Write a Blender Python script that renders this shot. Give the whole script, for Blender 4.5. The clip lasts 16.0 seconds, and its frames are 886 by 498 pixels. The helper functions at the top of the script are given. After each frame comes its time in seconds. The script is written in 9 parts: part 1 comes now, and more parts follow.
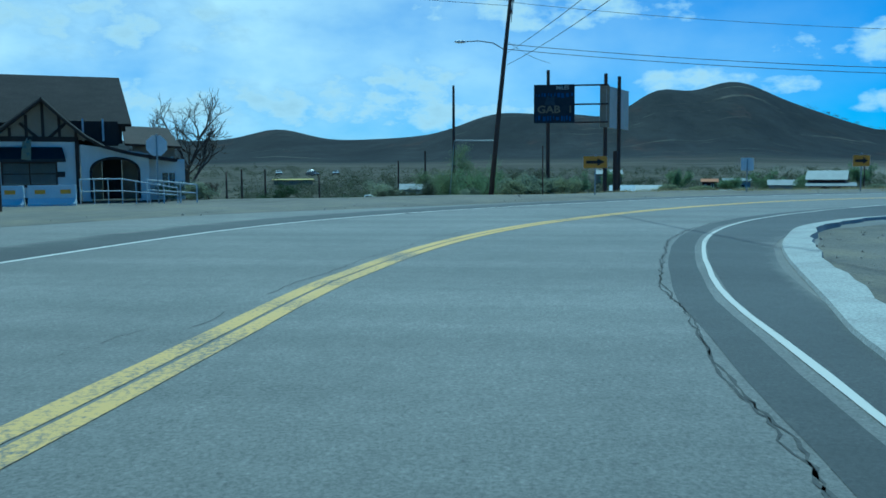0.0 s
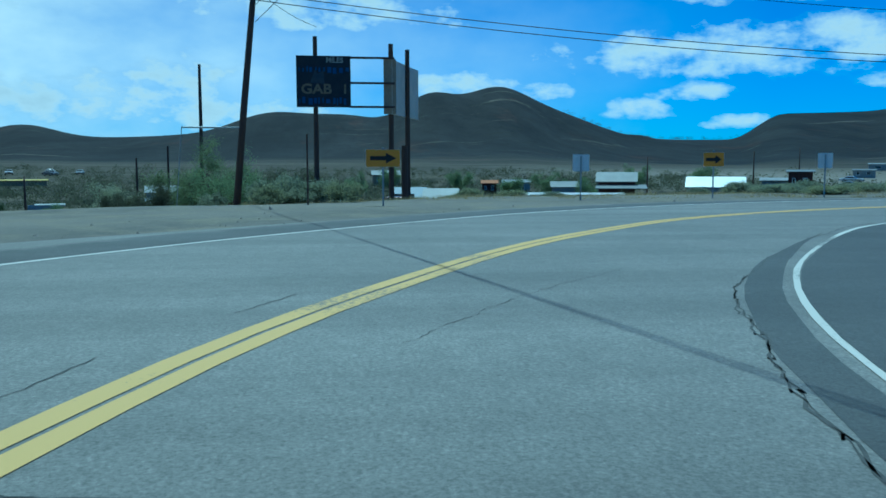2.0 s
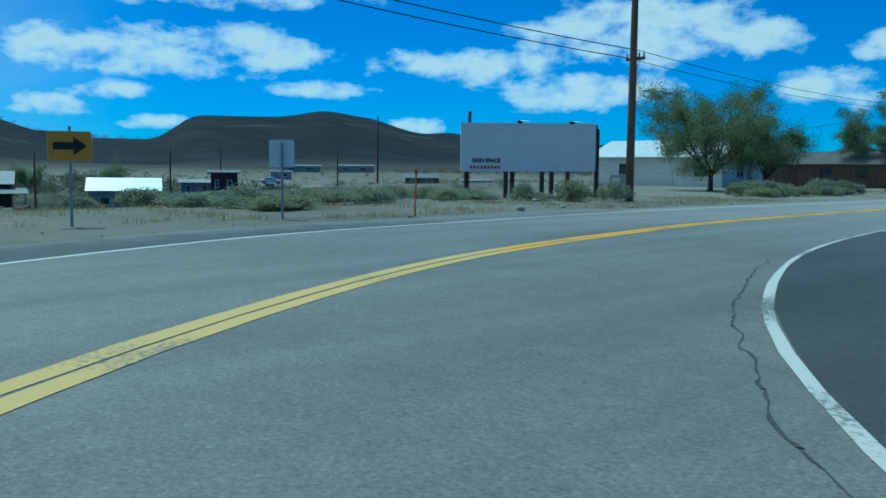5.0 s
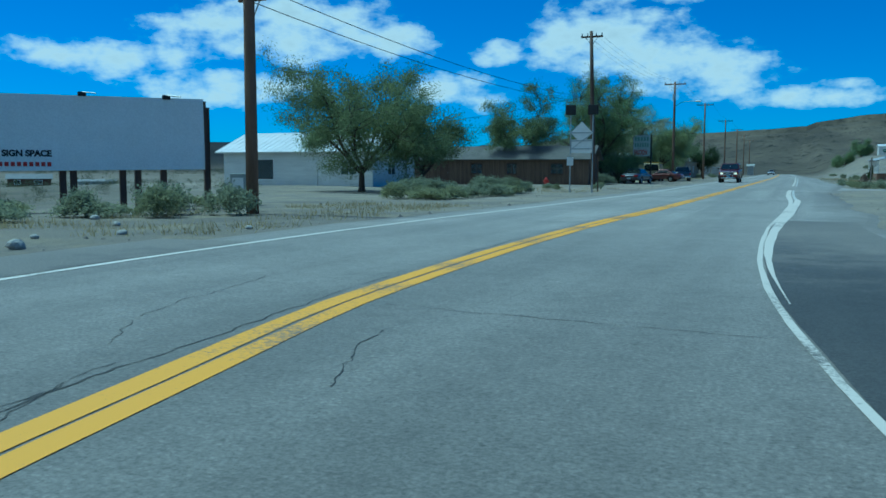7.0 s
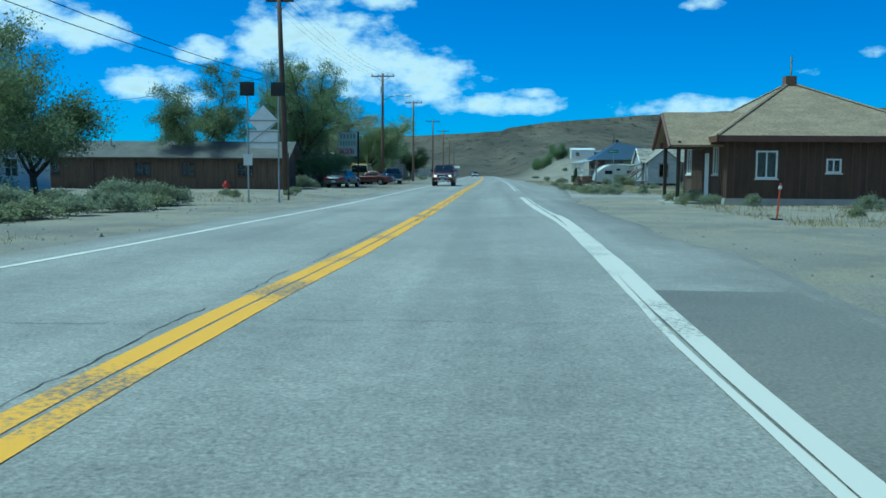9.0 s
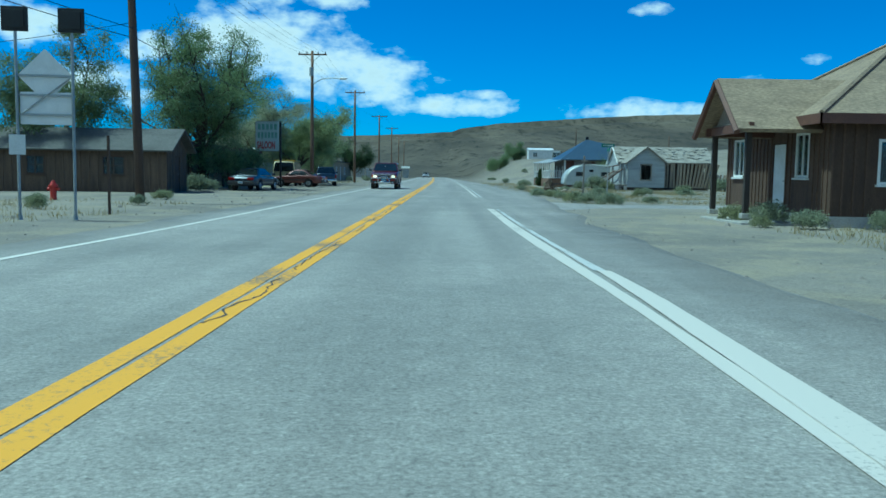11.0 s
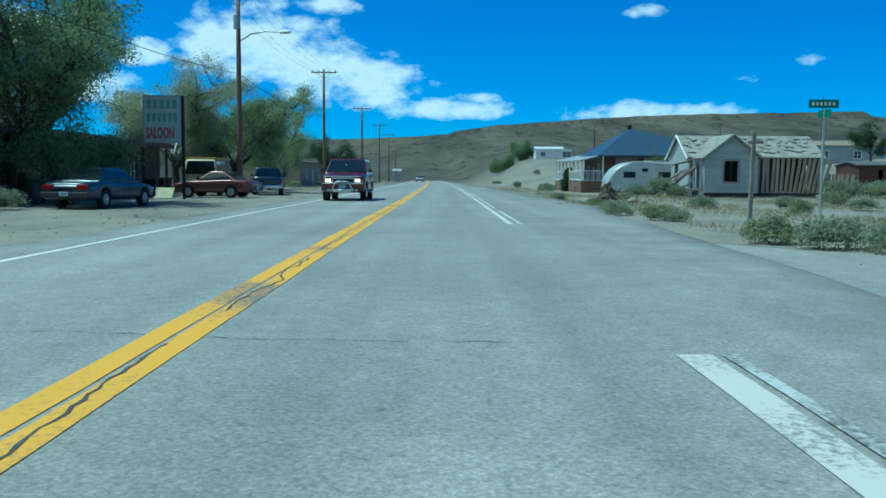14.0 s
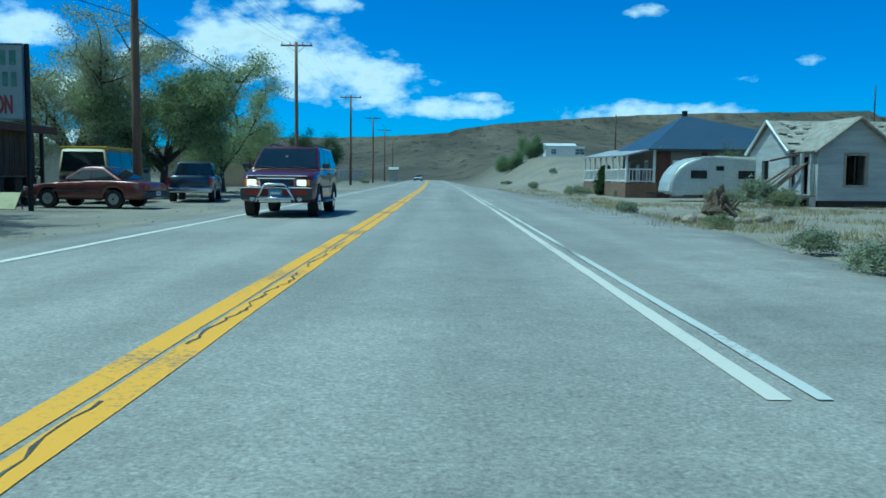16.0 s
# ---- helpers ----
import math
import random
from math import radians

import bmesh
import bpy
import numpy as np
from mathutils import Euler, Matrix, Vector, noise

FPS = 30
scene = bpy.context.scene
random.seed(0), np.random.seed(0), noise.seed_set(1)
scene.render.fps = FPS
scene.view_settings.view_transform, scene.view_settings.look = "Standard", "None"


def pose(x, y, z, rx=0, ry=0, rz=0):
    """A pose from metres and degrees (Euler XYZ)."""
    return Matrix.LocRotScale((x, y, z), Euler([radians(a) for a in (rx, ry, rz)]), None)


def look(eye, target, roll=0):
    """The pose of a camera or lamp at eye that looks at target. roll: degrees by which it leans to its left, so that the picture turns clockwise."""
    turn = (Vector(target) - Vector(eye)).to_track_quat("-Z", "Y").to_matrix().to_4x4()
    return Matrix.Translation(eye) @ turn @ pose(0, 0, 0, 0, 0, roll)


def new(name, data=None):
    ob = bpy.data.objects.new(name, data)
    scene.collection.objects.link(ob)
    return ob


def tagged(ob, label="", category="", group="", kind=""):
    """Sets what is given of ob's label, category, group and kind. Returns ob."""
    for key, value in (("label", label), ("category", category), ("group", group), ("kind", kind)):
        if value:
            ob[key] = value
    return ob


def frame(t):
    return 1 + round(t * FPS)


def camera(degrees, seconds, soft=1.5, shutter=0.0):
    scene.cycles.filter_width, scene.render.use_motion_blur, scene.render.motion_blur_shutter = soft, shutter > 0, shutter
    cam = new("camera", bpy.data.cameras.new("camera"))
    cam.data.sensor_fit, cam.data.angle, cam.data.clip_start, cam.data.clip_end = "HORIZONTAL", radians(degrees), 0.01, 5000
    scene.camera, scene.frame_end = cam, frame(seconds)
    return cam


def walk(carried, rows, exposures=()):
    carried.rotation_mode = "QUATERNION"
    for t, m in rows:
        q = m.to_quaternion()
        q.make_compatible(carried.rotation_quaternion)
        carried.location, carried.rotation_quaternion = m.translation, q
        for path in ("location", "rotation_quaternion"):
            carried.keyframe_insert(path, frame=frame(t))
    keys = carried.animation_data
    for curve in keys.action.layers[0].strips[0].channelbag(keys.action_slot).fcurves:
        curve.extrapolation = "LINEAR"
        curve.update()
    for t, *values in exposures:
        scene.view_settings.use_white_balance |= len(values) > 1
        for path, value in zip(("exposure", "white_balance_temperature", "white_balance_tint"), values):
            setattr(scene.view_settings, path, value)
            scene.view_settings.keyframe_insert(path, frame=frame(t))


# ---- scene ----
cam = camera(54.7, 16.0, soft=1.6)
PATH = [
    (0, (41.718, -18.231, 1.353), (39.745, -18.503, 1.165), -0.4),
    (0.5, (38.510, -18.547, 1.354), (36.529, -18.741, 1.165), -0.7),
    (1, (35.040, -18.680, 1.291), (33.051, -18.776, 1.112), -0.7),
    (1.5, (31.247, -18.614, 1.297), (29.257, -18.552, 1.110), -0.0),
    (2, (27.550, -18.162, 1.270), (25.574, -17.916, 1.081), -0.1),
    (2.5, (24.125, -17.383, 1.245), (22.182, -16.948, 1.060), -0.0),
    (3, (20.888, -16.217, 1.228), (19.003, -15.576, 1.040), 0.3),
    (3.5, (17.893, -14.810, 1.218), (16.093, -13.959, 1.033), 0.6),
    (4, (14.923, -12.947, 1.201), (13.220, -11.913, 1.019), 0.6),
    (4.2, (13.829, -12.087, 1.195), (12.181, -10.968, 1.013), 0.7),
    (6.3, (6.042, -2.907, 1.175), (5.002, -1.208, 0.995), -0.1),
    (6.5, (5.387, -1.633, 1.173), (4.420, 0.108, 0.995), -0.1),
    (7, (4.043, 1.865, 1.188), (3.280, 3.704, 1.005), 0.1),
    (7.5, (3.073, 5.056, 1.197), (2.493, 6.962, 1.018), 0.2),
    (8, (2.561, 8.114, 1.210), (2.167, 10.066, 1.029), 0.3),
    (8.5, (2.217, 11.378, 1.202), (1.984, 13.357, 1.026), 0.5),
    (9, (2.129, 14.744, 1.235), (2.011, 16.732, 1.057), 0.4),
    (9.5, (2.184, 18.251, 1.251), (2.132, 20.242, 1.071), 0.4),
    (9.7, (2.246, 19.685, 1.227), (2.210, 21.677, 1.053), 0.8),
    (11.8, (1.877, 35.756, 1.152), (1.888, 37.748, 0.977), 0.5),
    (12, (1.887, 37.319, 1.141), (1.896, 39.312, 0.966), 0.3),
    (12.5, (1.922, 41.290, 1.136), (1.931, 43.282, 0.957), 0.3),
    (13, (1.951, 45.253, 1.115), (1.957, 47.245, 0.938), 0.3),
    (13.5, (1.960, 49.318, 1.097), (1.963, 51.311, 0.927), 0.3),
    (14, (1.939, 53.430, 1.104), (1.942, 55.423, 0.937), 0.4),
    (14.5, (1.912, 57.463, 1.098), (1.916, 59.456, 0.935), 0.5),
    (15, (1.857, 61.508, 1.102), (1.863, 63.501, 0.938), 0.4),
    (15.5, (1.813, 65.597, 1.134), (1.823, 67.590, 0.967), 0.6),
    (16, (1.826, 69.479, 1.136), (1.830, 71.471, 0.967), 0.6),
]
walk(cam, [(t, look(eye, target, roll)) for t, eye, target, roll in PATH],
     exposures=[(0.0, -0.22, 4120, -30), (2.5, -0.22, 4250, -30), (4.0, -0.2, 4560, -29), (6.5, -0.3, 4300, -29), (8.0, 0.02, 4550, -29), (9.5, 0.08, 4680, -29), (12.0, 0.14, 4800, -30), (12.5, 0.3, 5060, -33), (13.0, 0.14, 4800, -30), (16.0, 0.1, 4600, -30)])

# ---- light ----
SUN_WAY = Vector((-0.43, 0.04, 0.90)).normalized()   # from the ground towards the sun
world = bpy.data.worlds.new("sky_world")
scene.world = world
world.use_nodes = True


def build_sky():
    nt = world.node_tree
    nt.nodes.clear()
    N, L = nt.nodes.new, nt.links.new

    def math_node(op, a, b=None, clamp=False):
        n = N("ShaderNodeMath")
        n.operation, n.use_clamp = op, clamp
        for k, v in enumerate((a, b)):
            if v is None:
                continue
            if isinstance(v, (int, float)):
                n.inputs[k].default_value = v
            else:
                L(v, n.inputs[k])
        return n.outputs[0]

    out, bg = N("ShaderNodeOutputWorld"), N("ShaderNodeBackground")
    sky = N("ShaderNodeTexSky")
    sky.sky_type, sky.sun_disc = "NISHITA", False
    sky.sun_elevation = math.asin(SUN_WAY.z)
    sky.sun_rotation = math.atan2(SUN_WAY.x, SUN_WAY.y)
    sky.altitude, sky.air_density, sky.dust_density, sky.ozone_density = 1800, 1.0, 0.3, 2.0
    tc, sep = N("ShaderNodeTexCoord"), N("ShaderNodeSeparateXYZ")
    L(tc.outputs["Generated"], sep.inputs[0])
    x, y, z = sep.outputs
    az = math_node("MULTIPLY", math_node("ARCTAN2", math_node("MULTIPLY", x, -1.0), y), 57.2958)
    el = math_node("MULTIPLY", math_node("ARCSINE", z), 57.2958)
    # uneven edges: shift the angles by noise
    comb = N("ShaderNodeCombineXYZ")
    L(math_node("MULTIPLY", az, 0.24), comb.inputs[0])
    L(math_node("MULTIPLY", el, 0.42), comb.inputs[1])
    nz = N("ShaderNodeTexNoise")
    nz.inputs["Scale"].default_value, nz.inputs["Detail"].default_value, nz.inputs["Roughness"].default_value = 1.5, 8, 0.58
    L(comb.outputs[0], nz.inputs["Vector"])
    puff = math_node("SUBTRACT", nz.outputs["Fac"], 0.5)
    nz2 = N("ShaderNodeTexNoise")
    nz2.inputs["Scale"].default_value, nz2.inputs["Detail"].default_value = 0.55, 6
    L(comb.outputs[0], nz2.inputs["Vector"])
    # clouds of the day: azimuth, elevation, half width, half height (degrees), thickness
    clouds = ((120, 9.5, 17, 3.4, .9), (108, 4.2, 16, 1.7, 1.2), (96, 3.6, 9, 1.2, 1.1), (99.4, 6.0, 6, 1.6, .9), (90, 10.2, 9, 1.6, 1.0), (81.6, 5.4, 3.4, 1.1, 1.1),
              (76.2, 4.8, 1.8, .7, 1.0), (66, 7.2, 11, 1.5, .95), (57.8, 7.6, 4.2, 1.5, 1.2), (53.9, 5.1, 3.2, .6, 1.0), (66.9, 4.8, 2.6, .65, 1.0),
              (70.5, 3.7, 2.6, .7, 1.0), (61, 10.8, 9, .8, .8), (64, 2.9, 2.0, .5, 1.0), (47.5, 2.9, 1.8, .6, 1.0), (44.4, 6.8, 6, 1.1, .8),
              (33, 9.0, 8.6, 2.2, 1.25), (36.5, 5.2, 6, 1.3, 1.1), (25.5, 8.3, 2.6, 1.3, 1.0), (21.5, 5.2, 3.0, 1.3, 1.05), (18.9, 7.6, 2.0, .9, 1.0),
              (12.0, 8.2, 5.6, 2.4, 1.25), (6.0, 6.3, 5.0, 1.9, 1.2), (-0.1, 4.5, 4.2, .75, 1.1), (-2.3, 5.2, 1.4, .4, .9), (-14.0, 4.1, 6.0, .8, 1.0),
              (-13.0, 10.6, 1.3, .6, 1.0, .45), (-19.8, 6.3, 1.6, .55, 1.0, 1.05), (-22.6, 7.4, 1.6, .6, 1.0, 1.35), (11.8, 10.5, 2.0, .9, .9), (7.5, 11.0, 2.2, .6, .9),
              (-60, 8, 12, 2.5, .9), (-100, 6, 14, 2, .9), (160, 9, 20, 4, 1.0), (-150, 12, 16, 3, .9))
    total = None
    for a, e, w, h, k, *thin in clouds:
        da = math_node("DIVIDE", math_node("SUBTRACT", az, a), w)
        de = math_node("DIVIDE", math_node("SUBTRACT", el, e), h)
        r2 = math_node("ADD", math_node("MULTIPLY", da, da), math_node("MULTIPLY", de, de))
        blob = math_node("MULTIPLY", math_node("SUBTRACT", 1.0 - (thin[0] if thin else 0.0), r2), 0.5 * k)
        total = blob if total is None else math_node("MAXIMUM", total, blob)
    total = math_node("MAXIMUM", total, -1.1)
    dens = math_node("ADD", total, math_node("MULTIPLY", puff, 2.5))
    ramp = N("ShaderNodeMapRange")
    ramp.interpolation_type = "SMOOTHSTEP"
    ramp.inputs["From Min"].default_value, ramp.inputs["From Max"].default_value = -0.2, 0.7
    L(dens, ramp.inputs["Value"])
    # thin high veil, thicker towards the west
    veil = N("ShaderNodeMapRange")
    veil.inputs["From Min"].default_value, veil.inputs["From Max"].default_value = 62, 112
    L(az, veil.inputs["Value"])
    veil2 = math_node("MULTIPLY", veil.outputs[0], math_node("MULTIPLY", nz2.outputs["Fac"], 1.5))
    cover = math_node("MAXIMUM", math_node("MULTIPLY", ramp.outputs[0], 0.93), veil2, clamp=True)
    shade = N("ShaderNodeMapRange")
    shade.inputs["From Min"].default_value, shade.inputs["From Max"].default_value = 0.2, 1.3
    shade.inputs["To Min"].default_value, shade.inputs["To Max"].default_value = 1.12, 0.8
    L(dens, shade.inputs["Value"])
    white = N("ShaderNodeMix")
    white.data_type, white.blend_type = "RGBA", "MULTIPLY"
    white.inputs["Factor"].default_value = 1.0
    white.inputs["A"].default_value = (CLOUD[0], CLOUD[1], CLOUD[2], 1)
    L(shade.outputs[0], white.inputs["B"])
    blue = N("ShaderNodeMix")
    blue.data_type, blue.blend_type = "RGBA", "MULTIPLY"
    blue.inputs["Factor"].default_value = 1.0
    L(sky.outputs[0], blue.inputs["A"])
    blue.inputs["B"].default_value = SKY_TONE
    mix = N("ShaderNodeMix")
    mix.data_type = "RGBA"
    L(cover, mix.inputs["Factor"])
    L(blue.outputs["Result"], mix.inputs["A"])
    L(white.outputs["Result"], mix.inputs["B"])
    L(mix.outputs["Result"], bg.inputs["Color"])
    bg.inputs["Strength"].default_value = 0.115
    L(bg.outputs[0], out.inputs[0])


CLOUD = (6.8, 6.7, 6.8)
SKY_TONE = (0.14, 0.47, 0.86, 1)
build_sky()
sun = new("sun", bpy.data.lights.new("sun", "SUN"))
sun.data.energy, sun.data.angle, sun.data.color = 3.8, radians(0.6), (1.0, 0.96, 0.86)
sun.matrix_world = look(SUN_WAY * 100, (0, 0, 0))

# ---- materials ----
MATS = {}


def mat(name, a, b=None, rough=0.85, metal=0.0, scale=3.0, fine=40.0, bump=0.15, grain=0.25, stretch=(1, 1, 1), spec=0.5, island=0.0, coat=0.0, dist=0.02):
    """Two colours mixed by large stains, darkened by fine grain, with a fine relief."""
    if name in MATS:
        return MATS[name]
    b = b or tuple(v * 0.75 for v in a)
    m = bpy.data.materials.new(name)
    m.use_nodes = True
    nt = m.node_tree
    nt.nodes.clear()
    N, L = nt.nodes.new, nt.links.new
    out, bs = N("ShaderNodeOutputMaterial"), N("ShaderNodeBsdfPrincipled")
    L(bs.outputs[0], out.inputs[0])
    tc, mp = N("ShaderNodeTexCoord"), N("ShaderNodeMapping")
    mp.inputs["Scale"].default_value = stretch
    L(tc.outputs["Object"], mp.inputs[0])
    n1, n2 = N("ShaderNodeTexNoise"), N("ShaderNodeTexNoise")
    n1.inputs["Scale"].default_value, n1.inputs["Detail"].default_value, n1.inputs["Roughness"].default_value = scale, 6, 0.6
    n2.inputs["Scale"].default_value, n2.inputs["Detail"].default_value = fine, 4
    L(mp.outputs[0], n1.inputs["Vector"])
    L(mp.outputs[0], n2.inputs["Vector"])
    r1 = N("ShaderNodeMapRange")
    r1.inputs["From Min"].default_value, r1.inputs["From Max"].default_value = 0.35, 0.65
    L(n1.outputs["Fac"], r1.inputs["Value"])
    mix = N("ShaderNodeMix")
    mix.data_type = "RGBA"
    mix.inputs["A"].default_value, mix.inputs["B"].default_value = (*a, 1), (*b, 1)
    L(r1.outputs[0], mix.inputs["Factor"])
    r2 = N("ShaderNodeMapRange")
    r2.inputs["From Min"].default_value, r2.inputs["From Max"].default_value = 0.3, 0.7
    r2.inputs["To Min"].default_value, r2.inputs["To Max"].default_value = 1 - grain, 1 + grain * 0.6
    L(n2.outputs["Fac"], r2.inputs["Value"])
    mul = N("ShaderNodeMix")
    mul.data_type, mul.blend_type = "RGBA", "MULTIPLY"
    mul.inputs["Factor"].default_value = 1.0
    L(mix.outputs["Result"], mul.inputs["A"])
    L(r2.outputs[0], mul.inputs["B"])
    colour = mul.outputs["Result"]
    if island:
        geo, ob = N("ShaderNodeNewGeometry"), N("ShaderNodeObjectInfo")
        add = N("ShaderNodeMath")
        add.operation = "ADD"
        L(geo.outputs["Random Per Island"], add.inputs[0])
        L(ob.outputs["Random"], add.inputs[1])
        r3 = N("ShaderNodeMapRange")
        r3.inputs["From Max"].default_value = 2.0
        r3.inputs["To Min"].default_value, r3.inputs["To Max"].default_value = 1 - island, 1 + island
        L(add.outputs[0], r3.inputs["Value"])
        mi = N("ShaderNodeMix")
        mi.data_type, mi.blend_type = "RGBA", "MULTIPLY"
        mi.inputs["Factor"].default_value = 1.0
        L(colour, mi.inputs["A"])
        L(r3.outputs[0], mi.inputs["B"])
        colour = mi.outputs["Result"]
    L(colour, bs.inputs["Base Color"])
    bs.inputs["Roughness"].default_value, bs.inputs["Metallic"].default_value = rough, metal
    bs.inputs["Specular IOR Level"].default_value = spec
    bs.inputs["Coat Weight"].default_value = coat
    if bump:
        bp = N("ShaderNodeBump")
        bp.inputs["Strength"].default_value, bp.inputs["Distance"].default_value = bump, dist
        L(n2.outputs["Fac"], bp.inputs["Height"])
        L(bp.outputs[0], bs.inputs["Normal"])
    MATS[name] = m
    return m


def leaf_mat(name, a, b):
    """Thin leaves: diffuse with light passing through."""
    m = bpy.data.materials.new(name)
    m.use_nodes = True
    nt = m.node_tree
    nt.nodes.clear()
    N, L = nt.nodes.new, nt.links.new
    out, add = N("ShaderNodeOutputMaterial"), N("ShaderNodeMixShader")
    d, tr = N("ShaderNodeBsdfDiffuse"), N("ShaderNodeBsdfTranslucent")
    geo, mix = N("ShaderNodeNewGeometry"), N("ShaderNodeMix")
    mix.data_type = "RGBA"
    mix.inputs["A"].default_value, mix.inputs["B"].default_value = (*a, 1), (*b, 1)
    L(geo.outputs["Random Per Island"], mix.inputs["Factor"])
    L(mix.outputs["Result"], d.inputs[0])
    L(mix.outputs["Result"], tr.inputs[0])
    add.inputs[0].default_value = 0.5
    L(d.outputs[0], add.inputs[1])
    L(tr.outputs[0], add.inputs[2])
    L(add.outputs[0], out.inputs[0])
    return m


def glass_mat(name, tint=(0.02, 0.025, 0.03), rough=0.06):
    m = mat(name, tint, tuple(v * 0.7 for v in tint), rough=rough, scale=1.0, bump=0.0, grain=0.1)
    return m




def asphalt_mat(name, a, b):
    """Worn chip-seal: pale stones in dark binder, patched and stained."""
    m = bpy.data.materials.new(name)
    m.use_nodes = True
    nt = m.node_tree
    N, L = nt.nodes.new, nt.links.new
    bs = nt.nodes["Principled BSDF"]
    bs.inputs["Roughness"].default_value = 0.72
    geo = N("ShaderNodeNewGeometry")

    def noise_at(s, d, rough, lo, hi, to0, to1):
        n, r = N("ShaderNodeTexNoise"), N("ShaderNodeMapRange")
        n.inputs["Scale"].default_value, n.inputs["Detail"].default_value, n.inputs["Roughness"].default_value = s, d, rough
        L(geo.outputs["Position"], n.inputs["Vector"])
        for k, q in (("From Min", lo), ("From Max", hi), ("To Min", to0), ("To Max", to1)):
            r.inputs[k].default_value = q
        L(n.outputs["Fac"], r.inputs["Value"])
        return r.outputs[0], n.outputs["Fac"]

    def mul(x, y):
        n = N("ShaderNodeMix")
        n.data_type, n.blend_type = "RGBA", "MULTIPLY"
        n.inputs["Factor"].default_value = 1.0
        L(x, n.inputs["A"])
        L(y, n.inputs["B"])
        return n.outputs["Result"]

    mix = N("ShaderNodeMix")
    mix.data_type = "RGBA"
    mix.inputs["A"].default_value, mix.inputs["B"].default_value = (*a, 1), (*b, 1)
    L(noise_at(0.22, 7, 0.62, 0.38, 0.62, 0, 1)[0], mix.inputs["Factor"])
    stones, raw = noise_at(30, 5, 0.9, 0.37, 0.63, 0.58, 1.44)
    col = mul(mix.outputs["Result"], stones)
    col = mul(col, noise_at(5, 5, 0.75, 0.35, 0.65, 0.87, 1.12)[0])
    col = mul(col, noise_at(13, 2, 0.6, 0.64, 0.74, 1.0, 0.62)[0])
    col = mul(col, noise_at(1.1, 6, 0.7, 0.35, 0.65, 0.95, 1.05)[0])
    # tyre-polished lanes along the straight
    run, lane, shade = N("ShaderNodeVectorMath"), N("ShaderNodeTexNoise"), N("ShaderNodeMapRange")
    run.operation = "MULTIPLY"
    run.inputs[1].default_value = (0.95, 0.03, 1)
    L(geo.outputs["Position"], run.inputs[0])
    lane.inputs["Scale"].default_value, lane.inputs["Detail"].default_value = 1.0, 4
    L(run.outputs[0], lane.inputs["Vector"])
    for k, q in (("From Min", 0.36), ("From Max", 0.64), ("To Min", 0.86), ("To Max", 1.12)):
        shade.inputs[k].default_value = q
    L(lane.outputs["Fac"], shade.inputs["Value"])
    col = mul(col, shade.outputs[0])
    vo, vr = N("ShaderNodeTexVoronoi"), N("ShaderNodeMapRange")
    vo.inputs["Scale"].default_value = 26
    L(geo.outputs["Position"], vo.inputs["Vector"])
    for k, q in (("From Min", 0.1), ("From Max", 0.5), ("To Min", 1.12), ("To Max", 0.92)):
        vr.inputs[k].default_value = q
    L(vo.outputs["Distance"], vr.inputs["Value"])
    col = mul(col, vr.outputs[0])
    # darker in the bend, growing lighter in y along the straight
    yy, bend_tone = N("ShaderNodeSeparateXYZ"), N("ShaderNodeMapRange")
    L(geo.outputs["Position"], yy.inputs[0])
    for k, q in (("From Min", 4), ("From Max", 24), ("To Min", 0.68), ("To Max", 1.17)):
        bend_tone.inputs[k].default_value = q
    L(yy.outputs[1], bend_tone.inputs["Value"])
    col = mul(col, bend_tone.outputs[0])
    # dust blown over the edges
    at = N("ShaderNodeAttribute")
    at.attribute_name = "dust"
    dn = noise_at(0.9, 8, 0.7, 0.25, 0.75, -0.5, 0.5)[0]
    sm = N("ShaderNodeMath")
    sm.operation = "ADD"
    L(at.outputs["Fac"], sm.inputs[0])
    L(dn, sm.inputs[1])
    dr = N("ShaderNodeMapRange")
    dr.inputs["From Min"].default_value, dr.inputs["From Max"].default_value, dr.inputs["To Max"].default_value = 0.35, 1.0, 0.92
    L(sm.outputs[0], dr.inputs["Value"])
    soil = N("ShaderNodeMix")
    soil.data_type = "RGBA"
    soil.inputs["A"].default_value, soil.inputs["B"].default_value = (0.205, 0.187, 0.16, 1), (0.14, 0.13, 0.115, 1)
    L(noise_at(0.12, 6, 0.6, 0.38, 0.62, 0, 1)[0], soil.inputs["Factor"])
    dm = N("ShaderNodeMix")
    dm.data_type = "RGBA"
    L(dr.outputs[0], dm.inputs["Factor"])
    L(col, dm.inputs["A"])
    L(mul(soil.outputs["Result"], noise_at(30, 6, 0.75, 0.3, 0.7, 0.55, 1.35)[0]), dm.inputs["B"])
    col = dm.outputs["Result"]
    L(col, bs.inputs["Base Color"])
    bp = N("ShaderNodeBump")
    bp.inputs["Strength"].default_value, bp.inputs["Distance"].default_value = 0.25, 0.006
    L(raw, bp.inputs["Height"])
    L(bp.outputs[0], bs.inputs["Normal"])
    return m


